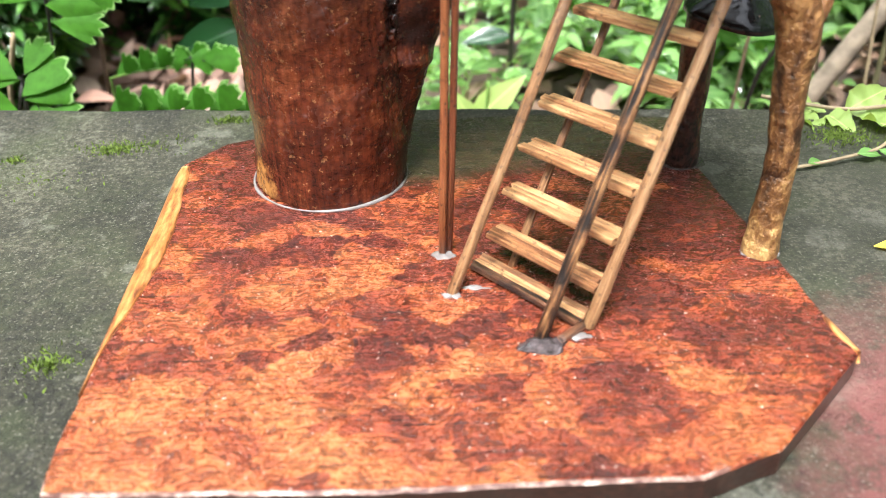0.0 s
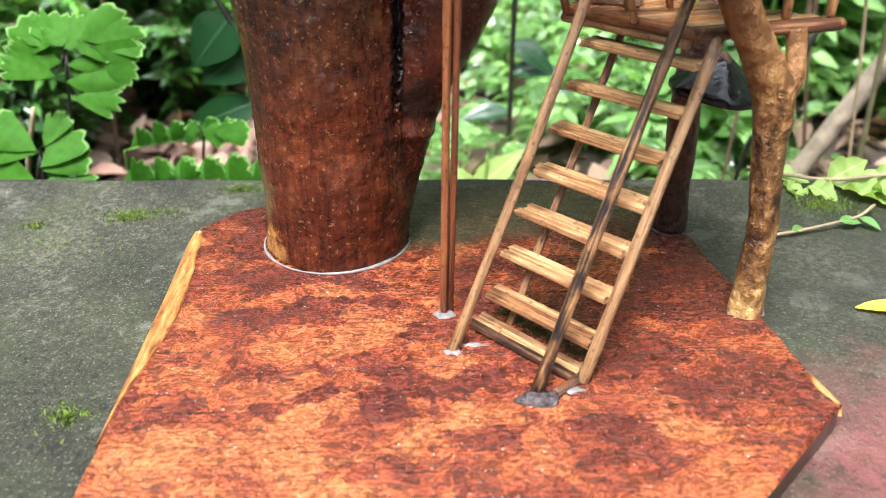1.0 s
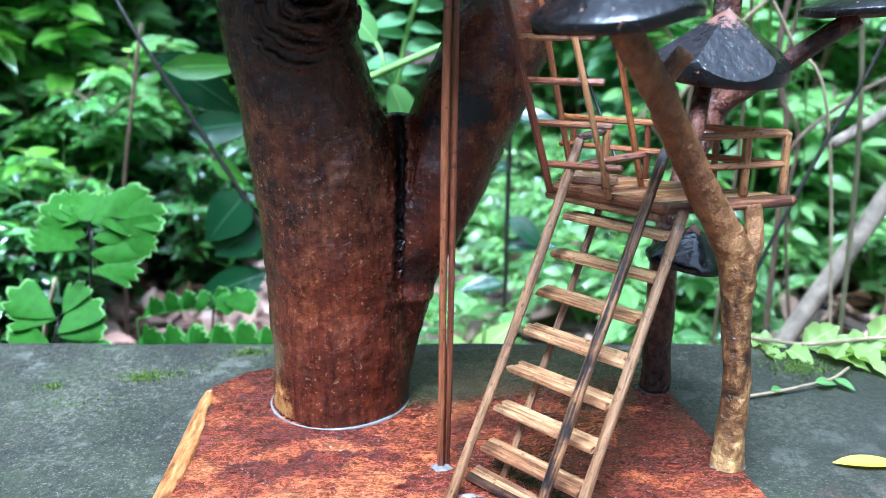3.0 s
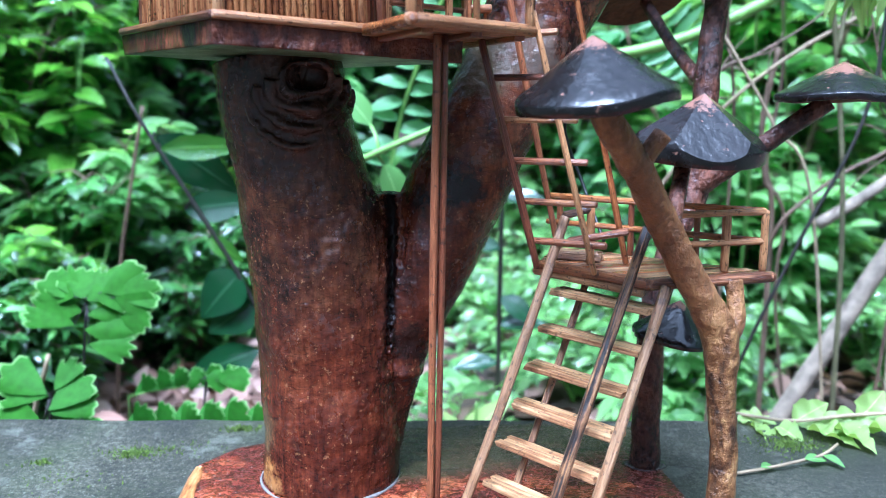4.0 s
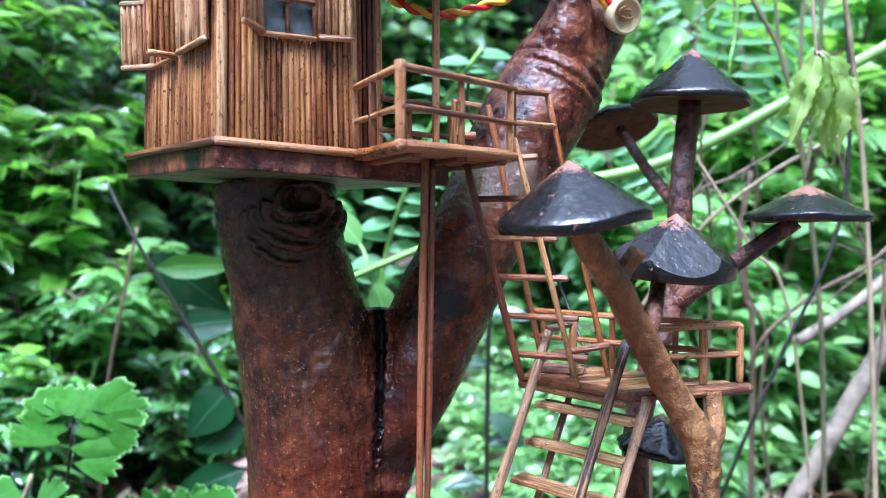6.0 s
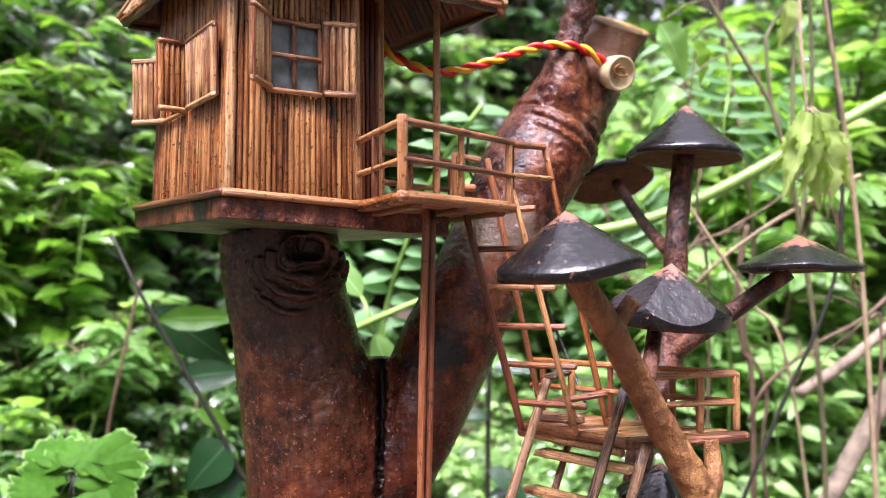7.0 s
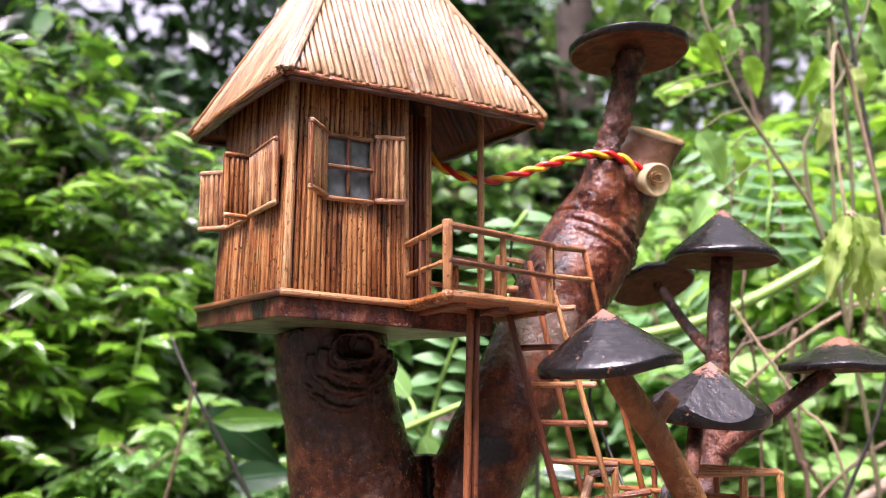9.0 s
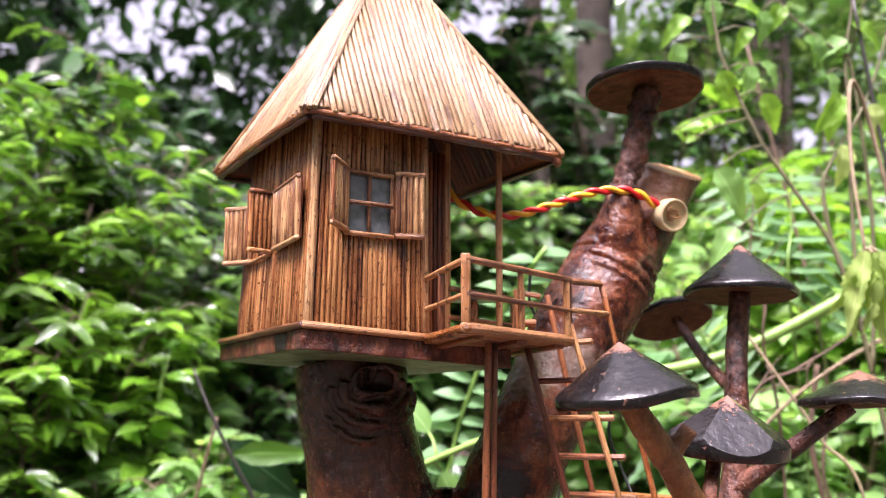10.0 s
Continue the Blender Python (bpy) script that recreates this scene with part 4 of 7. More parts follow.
def build_house():
    house = thing("treehouse", at_home(0.053, 0.06, 0.206), "small square house of brown sticks with a steep straw-coloured roof", "house")
    # The floor plank, slightly tilted.
    corners = ((0, 0), (0.107, 0), (0.107, 0.122), (0, 0.122))
    verts = [at_home(a, b, floor_height(a) - 0.0012 - t) for t in (0.0088, 0.0) for a, b in corners]
    bm = bmesh.new()
    vs = [bm.verts.new(v) for v in verts]
    for q in ((3, 2, 1, 0), (4, 5, 6, 7), (0, 1, 5, 4), (1, 2, 6, 5), (2, 3, 7, 6), (3, 0, 4, 7)):
        bm.faces.new([vs[i] for i in q])
    bmesh.ops.subdivide_edges(bm, edges=bm.edges[:], cuts=10, use_grid_fill=True)
    for v in bm.verts:
        n = noise.noise(v.co * 110) * 0.0008
        v.co += Vector((n, n, 0.3 * n))
    bm.normal_update()
    me = bpy.data.meshes.new("floor_plank")
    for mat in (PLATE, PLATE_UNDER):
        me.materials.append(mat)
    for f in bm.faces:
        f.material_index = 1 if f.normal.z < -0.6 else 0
        f.smooth = True
    bm.to_mesh(me)
    bm.free()
    plate = part("floor_plank", me, house, "dark red varnished plank with a greenish underside")
    rod("floor_edging", at_home(-0.001, -0.0008, floor_height(0) + 0.0003), at_home(0.060, -0.0008, floor_height(0.06) + 0.0003), 0.0017, STICK, house, sides=8)
    rod("floor_edging", at_home(-0.0008, -0.001, floor_height(0) + 0.0003), at_home(-0.0008, 0.121, floor_height(0) + 0.0003), 0.0016, STICK, house, sides=8)

    def wall(name, bottom, top, u0, u1, holes, count, skin, outward, stick_mat=WALL_STICK, r=0.00135):
        """A board with openings, clad with upright sticks. bottom, top: points at u = 0 and 1."""
        def spot(u, v, out=0.0):
            return bottom[0].lerp(bottom[1], u).lerp(top[0].lerp(top[1], u), v) + outward * out
        us = sorted({u0, u1, *(h[k] for h in holes for k in (0, 1))})
        vs_ = sorted({0.0, 1.0, *(h[k] for h in holes for k in (2, 3))})
        cells = {}
        for i in range(len(us) - 1):
            for j in range(len(vs_) - 1):
                mu, mv = (us[i] + us[i + 1]) / 2, (vs_[j] + vs_[j + 1]) / 2
                cells[i, j] = not any(h[0] < mu < h[1] and h[2] < mv < h[3] for h in holes)
        bm = bmesh.new()
        near = {(i, j): bm.verts.new(spot(u, v, 0)) for i, u in enumerate(us) for j, v in enumerate(vs_)}
        far = {(i, j): bm.verts.new(spot(u, v, -skin)) for i, u in enumerate(us) for j, v in enumerate(vs_)}
        for (i, j), solid in cells.items():
            if not solid:
                continue
            q = [(i, j), (i + 1, j), (i + 1, j + 1), (i, j + 1)]
            bm.faces.new([near[k] for k in q])
            bm.faces.new([far[k] for k in q[::-1]])
            for a, b, beside in ((q[0], q[1], (i, j - 1)), (q[1], q[2], (i + 1, j)), (q[2], q[3], (i, j + 1)), (q[3], q[0], (i - 1, j))):
                if not cells.get(beside):
                    bm.faces.new((near[a], far[a], far[b], near[b]))
        me = bpy.data.meshes.new(name)
        # The near-black board paints shade into the gaps between the sticks.
        me.materials.append(BRANCH_DARK)
        bm.to_mesh(me)
        bm.free()
        w = part(name, me, house)
        for k in range(count):
            u = u0 + (u1 - u0) * (k + 0.5) / count
            cuts = [(0.0, 1.0)]
            for h in holes:
                if h[0] < u < h[1]:
                    cuts = [(0.0, h[2]), (h[3], 1.0)]
            for c0, c1 in cuts:
                lo, hi = c0 + (0.004 if c0 else 0), c1
                p0, p1 = spot(u, lo, r * 0.55), spot(u + random.Random(k).uniform(-0.002, 0.002), hi, r * 0.55)
                rod("wall_stick", p0, p1, r * random.Random(k * 7 + 1).uniform(0.74, 1.04), stick_mat, w, sides=7, segs=2, wob=0.10, seed=k)
        return w, spot

    zb, zt = 0.2155, 0.316
    front_b, front_t = (at_home(0.0035, 0.0035, zb), at_home(0.0605, 0.0035, zb - 0.003)), (at_home(0.0065, 0.0050, zt), at_home(0.0605, 0.0050, zt))
    ww = 0.057
    hole = ((0.0190 - 0.0035) / ww, (0.0422 - 0.0035) / ww, (0.2595 - zb) / (zt - zb), (0.2865 - zb) / (zt - zb))
    front, spot = wall("front_wall", front_b, front_t, 0.04, 1.0, (hole,), 22, 0.0016, -E2, r=0.00136)
    left_b, left_t = (at_home(0.0035, 0.097, zb), at_home(0.0035, 0.0035, zb)), (at_home(0.0065, 0.090, zt), at_home(0.0065, 0.005, zt))
    lh = (0.22, 0.44, (0.256 - zb) / (zt - zb), (0.2845 - zb) / (zt - zb))
    wall("side_wall", left_b, left_t, 0.0, 0.97, (lh,), 33, 0.0016, -E1, r=0.00142)
    wall("back_wall", (at_home(0.084, 0.097, zb), at_home(0.0035, 0.097, zb)), (at_home(0.084, 0.090, zt), at_home(0.0065, 0.090, zt)), 0.0, 1.0, (), 28, 0.0016, E2)
    wall("porch_side_wall", (at_home(0.0605, 0.0035, zb - 0.003), at_home(0.0605, 0.024, zb - 0.003)), (at_home(0.0605, 0.005, zt), at_home(0.0605, 0.024, zt)), 0.05, 1.0, (), 8, 0.0016, E1)
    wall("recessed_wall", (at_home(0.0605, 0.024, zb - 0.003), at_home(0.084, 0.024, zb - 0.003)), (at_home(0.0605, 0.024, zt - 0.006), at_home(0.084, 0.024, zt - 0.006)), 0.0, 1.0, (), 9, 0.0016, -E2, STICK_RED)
    wall("end_wall", (at_home(0.084, 0.024, zb - 0.004), at_home(0.084, 0.097, zb - 0.004)), (at_home(0.084, 0.024, zt - 0.006), at_home(0.084, 0.090, zt - 0.006)), 0.02, 1.0, (), 26, 0.0016, E1)
    # Corner posts.
    for a0, b0, a1, b1, r in ((0.0030, 0.0028, 0.0062, 0.0045, 0.0015), (0.0605, 0.0030, 0.0605, 0.0045, 0.0015), (0.0845, 0.0235, 0.0845, 0.0235, 0.0014), (0.0032, 0.0975, 0.0062, 0.0905, 0.0016)):
        rod("corner_post", at_home(a0, b0, zb), at_home(a1, b1, zt), r * 1.45, STICK_TREAD, house, sides=8, segs=4)

    # The front window: panes, glazing bars, frame, two shutters standing open.
    win = part("window", rod_mesh(0.0245, 0.0012, mat=STICK), house, "", along(at_home(0.0183, 0.0010, 0.2588), at_home(0.0428, 0.0010, 0.2588)))
    rod("lintel", at_home(0.0183, 0.0012, 0.2872), at_home(0.0428, 0.0012, 0.2872), 0.0011, STICK_TREAD, win)
    rod("jamb", at_home(0.0190, 0.0012, 0.2588), at_home(0.0190, 0.0012, 0.2872), 0.0010, STICK_TREAD, win)
    rod("jamb", at_home(0.0422, 0.0012, 0.2588), at_home(0.0422, 0.0012, 0.2872), 0.0010, STICK_TREAD, win)
    rod("glazing_bar", at_home(0.0190, 0.0006, 0.2730), at_home(0.0422, 0.0006, 0.2730), 0.0012, STICK_TREAD, win)
    rod("glazing_bar", at_home(0.0306, 0.0014, 0.2595), at_home(0.0306, 0.0014, 0.2865), 0.0010, STICK_TREAD, win)
    for a0, a1 in ((0.0190, 0.0306), (0.0306, 0.0422)):
        for z0, z1 in ((0.2592, 0.2730), (0.2730, 0.2868)):
            q = [at_home(a0, b, z0) for b in (0.0030, 0.0036)] + [at_home(a1, b, z0) for b in (0.0030, 0.0036)] + [at_home(a1, b, z1) for b in (0.0030, 0.0036)] + [at_home(a0, b, z1) for b in (0.0030, 0.0036)]
            f = [(0, 2, 4, 6), (7, 5, 3, 1), (0, 1, 3, 2), (2, 3, 5, 4), (4, 5, 7, 6), (6, 7, 1, 0)]
            part("pane", mesh_of("pane", q, f, (GLASS,), False), win, "grey dusty pane")

    def shutter(hinge, free, z0, z1, count, normal, face_mat=STICK_TREAD):
        """Upright sticks on a thin board, with a rail across at head and foot. hinge, free: (a, b) on plan."""
        h0, f0 = at_home(*hinge, z0), at_home(*free, z0)
        up = Vector((0, 0, z1 - z0))
        out = (at_home(*normal, 0) - at_home(0, 0, 0)).normalized()
        s = part("shutter", plank_mesh((z1 - z0) - 0.001, (f0 - h0).length, 0.0010, STICK_RED, random.Random(5)), house, "", frame_of(h0.lerp(f0, 0.5) + Vector((0, 0, 0.0005)), h0.lerp(f0, 0.5) + up, out))
        for k in range(count):
            p = h0.lerp(f0, (k + 0.5) / count) + out * 0.0010
            rod("shutter_stick", p + up * 0.04, p + up * 0.96, (f0 - h0).length / count * 0.5, face_mat, s, sides=7, segs=2, seed=k)
        for z in (0.025, 0.975):
            rod("shutter_rail", h0 + up * z + out * 0.0014, f0 + up * z + out * 0.0014, 0.0014, face_mat, s, sides=7, segs=2)
        return s

    shutter((0.0185, 0.0010), (0.0050, -0.0130), 0.2590, 0.2885, 7, (0.85, -0.55))
    shutter((0.0430, 0.0005), (0.0565, -0.0035), 0.2585, 0.2890, 5, (-0.25, -1.0))
    # The side window with a thin sill, and three shutters at different angles.
    rod("side_sill", at_home(0.0015, 0.052, 0.2550), at_home(0.0015, 0.082, 0.2550), 0.0011, STICK, house)
    shutter((0.0020, 0.0440), (0.0005, 0.0075), 0.2550, 0.2845, 11, (-1.0, 0.05))
    shutter((0.0020, 0.0525), (-0.0105, 0.0500), 0.2550, 0.2855, 5, (0.1, -1.0), WALL_STICK)
    shutter((0.0030, 0.0815), (-0.0080, 0.0945), 0.2545, 0.2845, 6, (-0.8, -0.75))

    # The roof: four boarded slopes clad with sticks that run down the slope, doubled along the hips.
    apex = at_home(0.0605, 0.051, APEX_Z)
    rim = [at_home(-0.004, -0.010, EAVE_Z), at_home(0.1320, -0.0095, EAVE_Z), at_home(0.1310, 0.112, EAVE_Z), at_home(-0.008, 0.113, EAVE_Z)]
    roof = part("roof", mesh_of("roof", [*rim, apex, *[p + Vector((0, 0, -0.0022)) for p in rim], apex - Vector((0, 0, 0.003))],
                                [(0, 1, 4), (1, 2, 4), (2, 3, 4), (3, 0, 4), (6, 5, 9), (7, 6, 9), (8, 7, 9), (5, 8, 9), (0, 5, 6, 1), (1, 6, 7, 2), (2, 7, 8, 3), (3, 8, 5, 0)], (STICK_RED,), False), house, "steep pyramid roof of straw-coloured sticks")
    for k in range(4):
        p, q = rim[k], rim[(k + 1) % 4]
        mid = p.lerp(q, 0.5)
        n = (q - p).cross(apex - p).normalized()
        down = (mid - apex).normalized()
        foot = p + (q - p) * ((apex - p).dot((q - p)) / (q - p).length_squared)
        count = 42
        rnd = random.Random(40 + k)
        for i in range(count):
            s = (i + 0.5) / count
            base = p.lerp(q, s)
            fs = (foot - p).length / (q - p).length
            reach = s / fs if s < fs else (1 - s) / (1 - fs)
            if reach < 0.05:
                continue
            top = base + (apex - foot) * min(0.985, reach)
            lip = (base - top).normalized() * rnd.uniform(-0.0006, 0.0016)
            rod("roof_stick", base + n * 0.0011 + lip, top + n * 0.0011, (q - p).length / count * rnd.uniform(0.40, 0.50), ROOF_STICK, roof, r1=(q - p).length / count * 0.43, sides=6, segs=1, wob=0.12, seed=i)
        rod("eave_stick", p - Vector((0, 0, 0.0012)) + n * 0.0006, q - Vector((0, 0, 0.0012)) + n * 0.0006, 0.0018, EAVE_STICK, roof, sides=8, segs=14, wob=0.30, bend=0.0006)
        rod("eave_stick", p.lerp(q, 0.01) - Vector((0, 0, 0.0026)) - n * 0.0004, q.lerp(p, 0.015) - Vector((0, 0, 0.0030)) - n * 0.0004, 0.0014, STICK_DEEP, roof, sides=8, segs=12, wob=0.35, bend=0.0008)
        if k == 0:
            rod("eave_chip", q - Vector((0, 0, 0.0010)) + (p - q).normalized() * 0.004, q - Vector((0, 0, 0.0062)) + (p - q).normalized() * 0.0005, 0.0019, STICK_DEEP, roof, sides=7, wob=0.3)
        hip = (apex - p).normalized()
        sideways = hip.cross((n + (p - rim[(k + 3) % 4]).cross(apex - p).normalized()).normalized()).normalized()
        up = sideways.cross(hip) * (1 if sideways.cross(hip).z > 0 else -1)
        for off, lift in ((-0.0030, 0.0009), (-0.0010, 0.0016), (0.0010, 0.0016), (0.0030, 0.0009)):
            rod("hip_stick", p + sideways * off + up * lift - hip * rnd.uniform(0.0005, 0.002), apex + sideways * off * 0.25 + up * lift, 0.00135, ROOF_STICK, roof, r1=0.0011, sides=7, segs=2, seed=int(off * 1e5))
    # Sticks that line the roof from below.
    for k in range(4):
        p, q = rim[k], rim[(k + 1) % 4]
        n = (q - p).cross(apex - p).normalized()
        foot = p + (q - p) * ((apex - p).dot((q - p)) / (q - p).length_squared)
        fs = (foot - p).length / (q - p).length
        for i in range(26):
            s = (i + 0.5) / 26
            reach = s / fs if s < fs else (1 - s) / (1 - fs)
            if reach < 0.1:
                continue
            low = p.lerp(q, s) - Vector((0, 0, 0.0026)) - n * 0.0008 + (apex - foot) * 0.035
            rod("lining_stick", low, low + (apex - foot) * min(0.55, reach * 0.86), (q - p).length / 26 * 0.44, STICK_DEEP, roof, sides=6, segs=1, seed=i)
    return house


def build_porch():
    """The railed balcony beside the front wall, its floor of split sticks and the ladder opening."""
    c, l, r = Vector((-0.0035, 0.236, 0)), Vector((-0.0295, 0.303, 0)), Vector((0.0435, 0.290, 0))
    back = r + (l - c)
    porch = thing("balcony", (0.008, 0.30, 0.205), "stick balcony with a double-railed fence beside the house wall", "balcony")
    zc, zl, zr = 0.2148, 0.2140, 0.2135
    def on(u, v, z=0.0):
        p = c + (r - c) * u + (l - c) * v
        return Vector((p.x, p.y, zc + (zr - zc) * u + (zl - zc) * v + z))
    count = 15
    for k in range(count):
        v = (k + 0.5) / count
        plank("floor_strip", on(0, v, -0.0024), on(1, v, -0.0024), (l - c).length / count * 1.02, 0.0022, (0, 0, 1), STICK, porch, seed=k)
    for u in (0.12, 0.5, 0.88):
        plank("joist", on(u, 0.02, -0.0044), on(u, 0.98, -0.0044), 0.0045, 0.0020, (0, 0, 1), STICK_RED, porch)
    rod("floor_edging", on(-0.03, 0, -0.0010), on(1.04, 0, -0.0010), 0.0021, STICK, porch)
    rod("floor_edging", on(0, -0.03, -0.0010), on(0, 1.0, -0.0010), 0.0021, EAVE_STICK, porch)
    rod("floor_edging", on(1, 0, -0.0010), on(1, 1.0, -0.0010), 0.0018, STICK, porch)
    top, midr = 0.0268, 0.0125
    for u, v, rr, h in ((0, 0, 0.0021, 0.029), (0.49, 0, 0.0013, 0.0285), (0.955, 0, 0.0018, 0.0275), (1.0, 0.03, 0.0016, 0.0285), (0, 0.46, 0.0014, 0.028), (0, 0.93, 0.0019, 0.0275), (1.0, 0.95, 0.0016, 0.027)):
        rod("post", on(u, v, -0.0005), on(u, v, h), rr, STICK, porch, sides=8, flat=0.85)
    for z, rr in ((top, 0.0015), (midr, 0.0013)):
        rod("rail", on(-0.01, -0.01, z), on(1.0, -0.01, z), rr, STICK, porch, sides=8)
        rod("rail", on(0, -0.01, z), on(0, 0.97, z), rr, STICK, porch, sides=8)
        rod("rail", on(0.3, 0.96, z), on(1.0, 0.96, z), rr, STICK, porch, sides=8)
    # A slim roof post at the porch.
    post = Vector((0.0108, 0.325, 0))
    rod("roof_post", (post.x, post.y, 0.2135), (post.x + 0.0008, post.y, 0.319), 0.0018, STICK_DARK, porch, "slim dark post up to the roof", segs=5)
    # A small dark table and a stick chair.
    table = thing("small_table", (-0.002, 0.322, 0.215), "tiny dark wooden table on the balcony", "table")
    verts, faces = [], []
    for z in (0.2345, 0.2365):
        for j in range(24):
            a = 2 * math.pi * j / 24
            verts.append((-0.002 + 0.0135 * math.cos(a), 0.322 + 0.009 * math.sin(a), z))
    faces = [tuple(range(23, -1, -1)), tuple(range(24, 48))] + [(j, (j + 1) % 24, 24 + (j + 1) % 24, 24 + j) for j in range(24)]
    part("tabletop", mesh_of("tabletop", verts, faces, (TABLE_BLACK,), False), table)
    rod("leg", (-0.002, 0.322, 0.2138), (-0.002, 0.322, 0.2348), 0.0019, STICK_DARK, table)
    chair = thing("small_chair", (0.0235, 0.331, 0.214), "tiny stick chair on the balcony", "chair")
    for x, y, h in ((0.0195, 0.327, 0.0275), (0.0225, 0.326, 0.0285), (0.0275, 0.334, 0.011), (0.0190, 0.337, 0.011)):
        rod("leg", (x, y, 0.2135), (x, y, 0.2135 + h), 0.0014, STICK, chair)
    for k in range(3):
        rod("seat_stick", (0.0185, 0.3275 + 0.0036 * k, 0.2245), (0.0295, 0.3275 + 0.0036 * k, 0.2240), 0.0018, STICK, chair)
    rod("backrest", (0.0185, 0.327, 0.2400), (0.0320, 0.328, 0.2375), 0.0014, STICK, chair)
    # The tall prop under the balcony: two sticks side by side on a dab of glue.
    prop = thing("support_pole", (0.0016, 0.2765, 0.0), "tall paired brown stick pole propping up the balcony", "pole")
    rod("stick", (0.0002, 0.2765, -0.0003), (0.0055, 0.2750, 0.2105), 0.0016, STICK_RED, prop, segs=6, bend=0.0006)
    rod("stick", (0.0026, 0.2785, -0.0003), (0.0082, 0.2770, 0.2105), 0.0014, STICK_DEEP, prop, "dark red stick", segs=6, bend=0.0006)
    blob("glue_spot", (0.0005, 0.2755, 0.0), (0.0042, 0.0034, 0.0009), GLUE, "whitish dab of dried glue at the pole foot", "glue", 2)


# ---- stairs, deck, ladder ----
STEP = Vector((0.0063, 0.0061, 0.0150))
ACROSS = Vector((0.695, -0.719, 0)).normalized()
RUN = Vector((0.718, 0.696, 0)).normalized()


def build_stairs():
    stair = thing("staircase", (0.03, 0.245, 0.0), "open miniature staircase of split sticks with two handrails", "staircase")
    first = Vector((0.0199, 0.2736, 0.0118)) - STEP
    for k in range(8):
        start = first + STEP * k
        start.z = max(start.z, 0.0022)
        rnd = random.Random(k + 11)
        tread = None
        for j, off in enumerate((-0.0031, 0.0, 0.0031)):
            p0 = start + RUN * off + ACROSS * rnd.uniform(-0.001, 0.001) + Vector((0, 0, rnd.uniform(-0.0003, 0.0003)))
            p1 = p0 + ACROSS * (0.0495 + rnd.uniform(-0.001, 0.001)) + Vector((0, 0, -0.0004))
            mat = STICK_DARK if (k == 0 and j != 1) else STICK_TREAD
            if tread is None:
                tread = plank("tread", p0, p1, 0.0033, 0.0027, (0, 0, 1), mat, stair, seed=k)
            else:
                plank("strip", p0, p1, 0.0033, 0.0027, (0, 0, 1), mat, tread, seed=k * 3 + j)
    low = Vector((0, 0, -0.0004))
    for name, b, k, rr, mat in (("handrail", (0.0030, 0.2501, 0), 9.05, 0.0021, STICK_TAN), ("handrail", (0.0323, 0.2235, 0), 9.0, 0.0023, STICK_STREAK),
                                ("stringer", (0.0262, 0.2676, 0), 7.55, 0.0016, STICK_DARK), ("stringer", (0.0493, 0.2290, 0), 7.45, 0.0022, STICK_TAN)):
        p = Vector(b)
        rod(name, p + low, p + STEP * k, rr, mat, stair, "streaky dark-skinned stick" if mat in (STICK_DARK, STICK_STREAK) else "", segs=8, bend=0.0009, sides=9)
    rod("foot_peg", (0.0385, 0.2215, 0.0008), (0.0475, 0.2285, 0.0016), 0.0016, STICK_DARK, stair)
    blob("glue_blot", (0.0335, 0.2200, 0.0), (0.0072, 0.0050, 0.0018), GLUE_DARK, "dirty glassy blot of dried glue at the stair foot", "glue", 5, 0.7)
    blob("glue_blot", (0.0455, 0.2245, 0.0), (0.0055, 0.0022, 0.0006), GLUE, "whitish smear of dried glue at the stair foot", "glue", 6, 0.7)
    blob("glue_blot", (0.0030, 0.2490, 0.0), (0.0030, 0.0022, 0.0009), GLUE, "whitish dab of dried glue under the handrail", "glue", 7, 0.6)
    blob("glue_blot", (0.0110, 0.2535, 0.0), (0.0050, 0.0012, 0.0003), GLUE, "thin whitish smear of dried glue on the board", "glue", 8, 0.9)


DECK = [Vector((0.0520, 0.3180, 0)), Vector((0.0900, 0.2770, 0)), Vector((0.1435, 0.2895, 0)), Vector((0.0630, 0.3500, 0))]


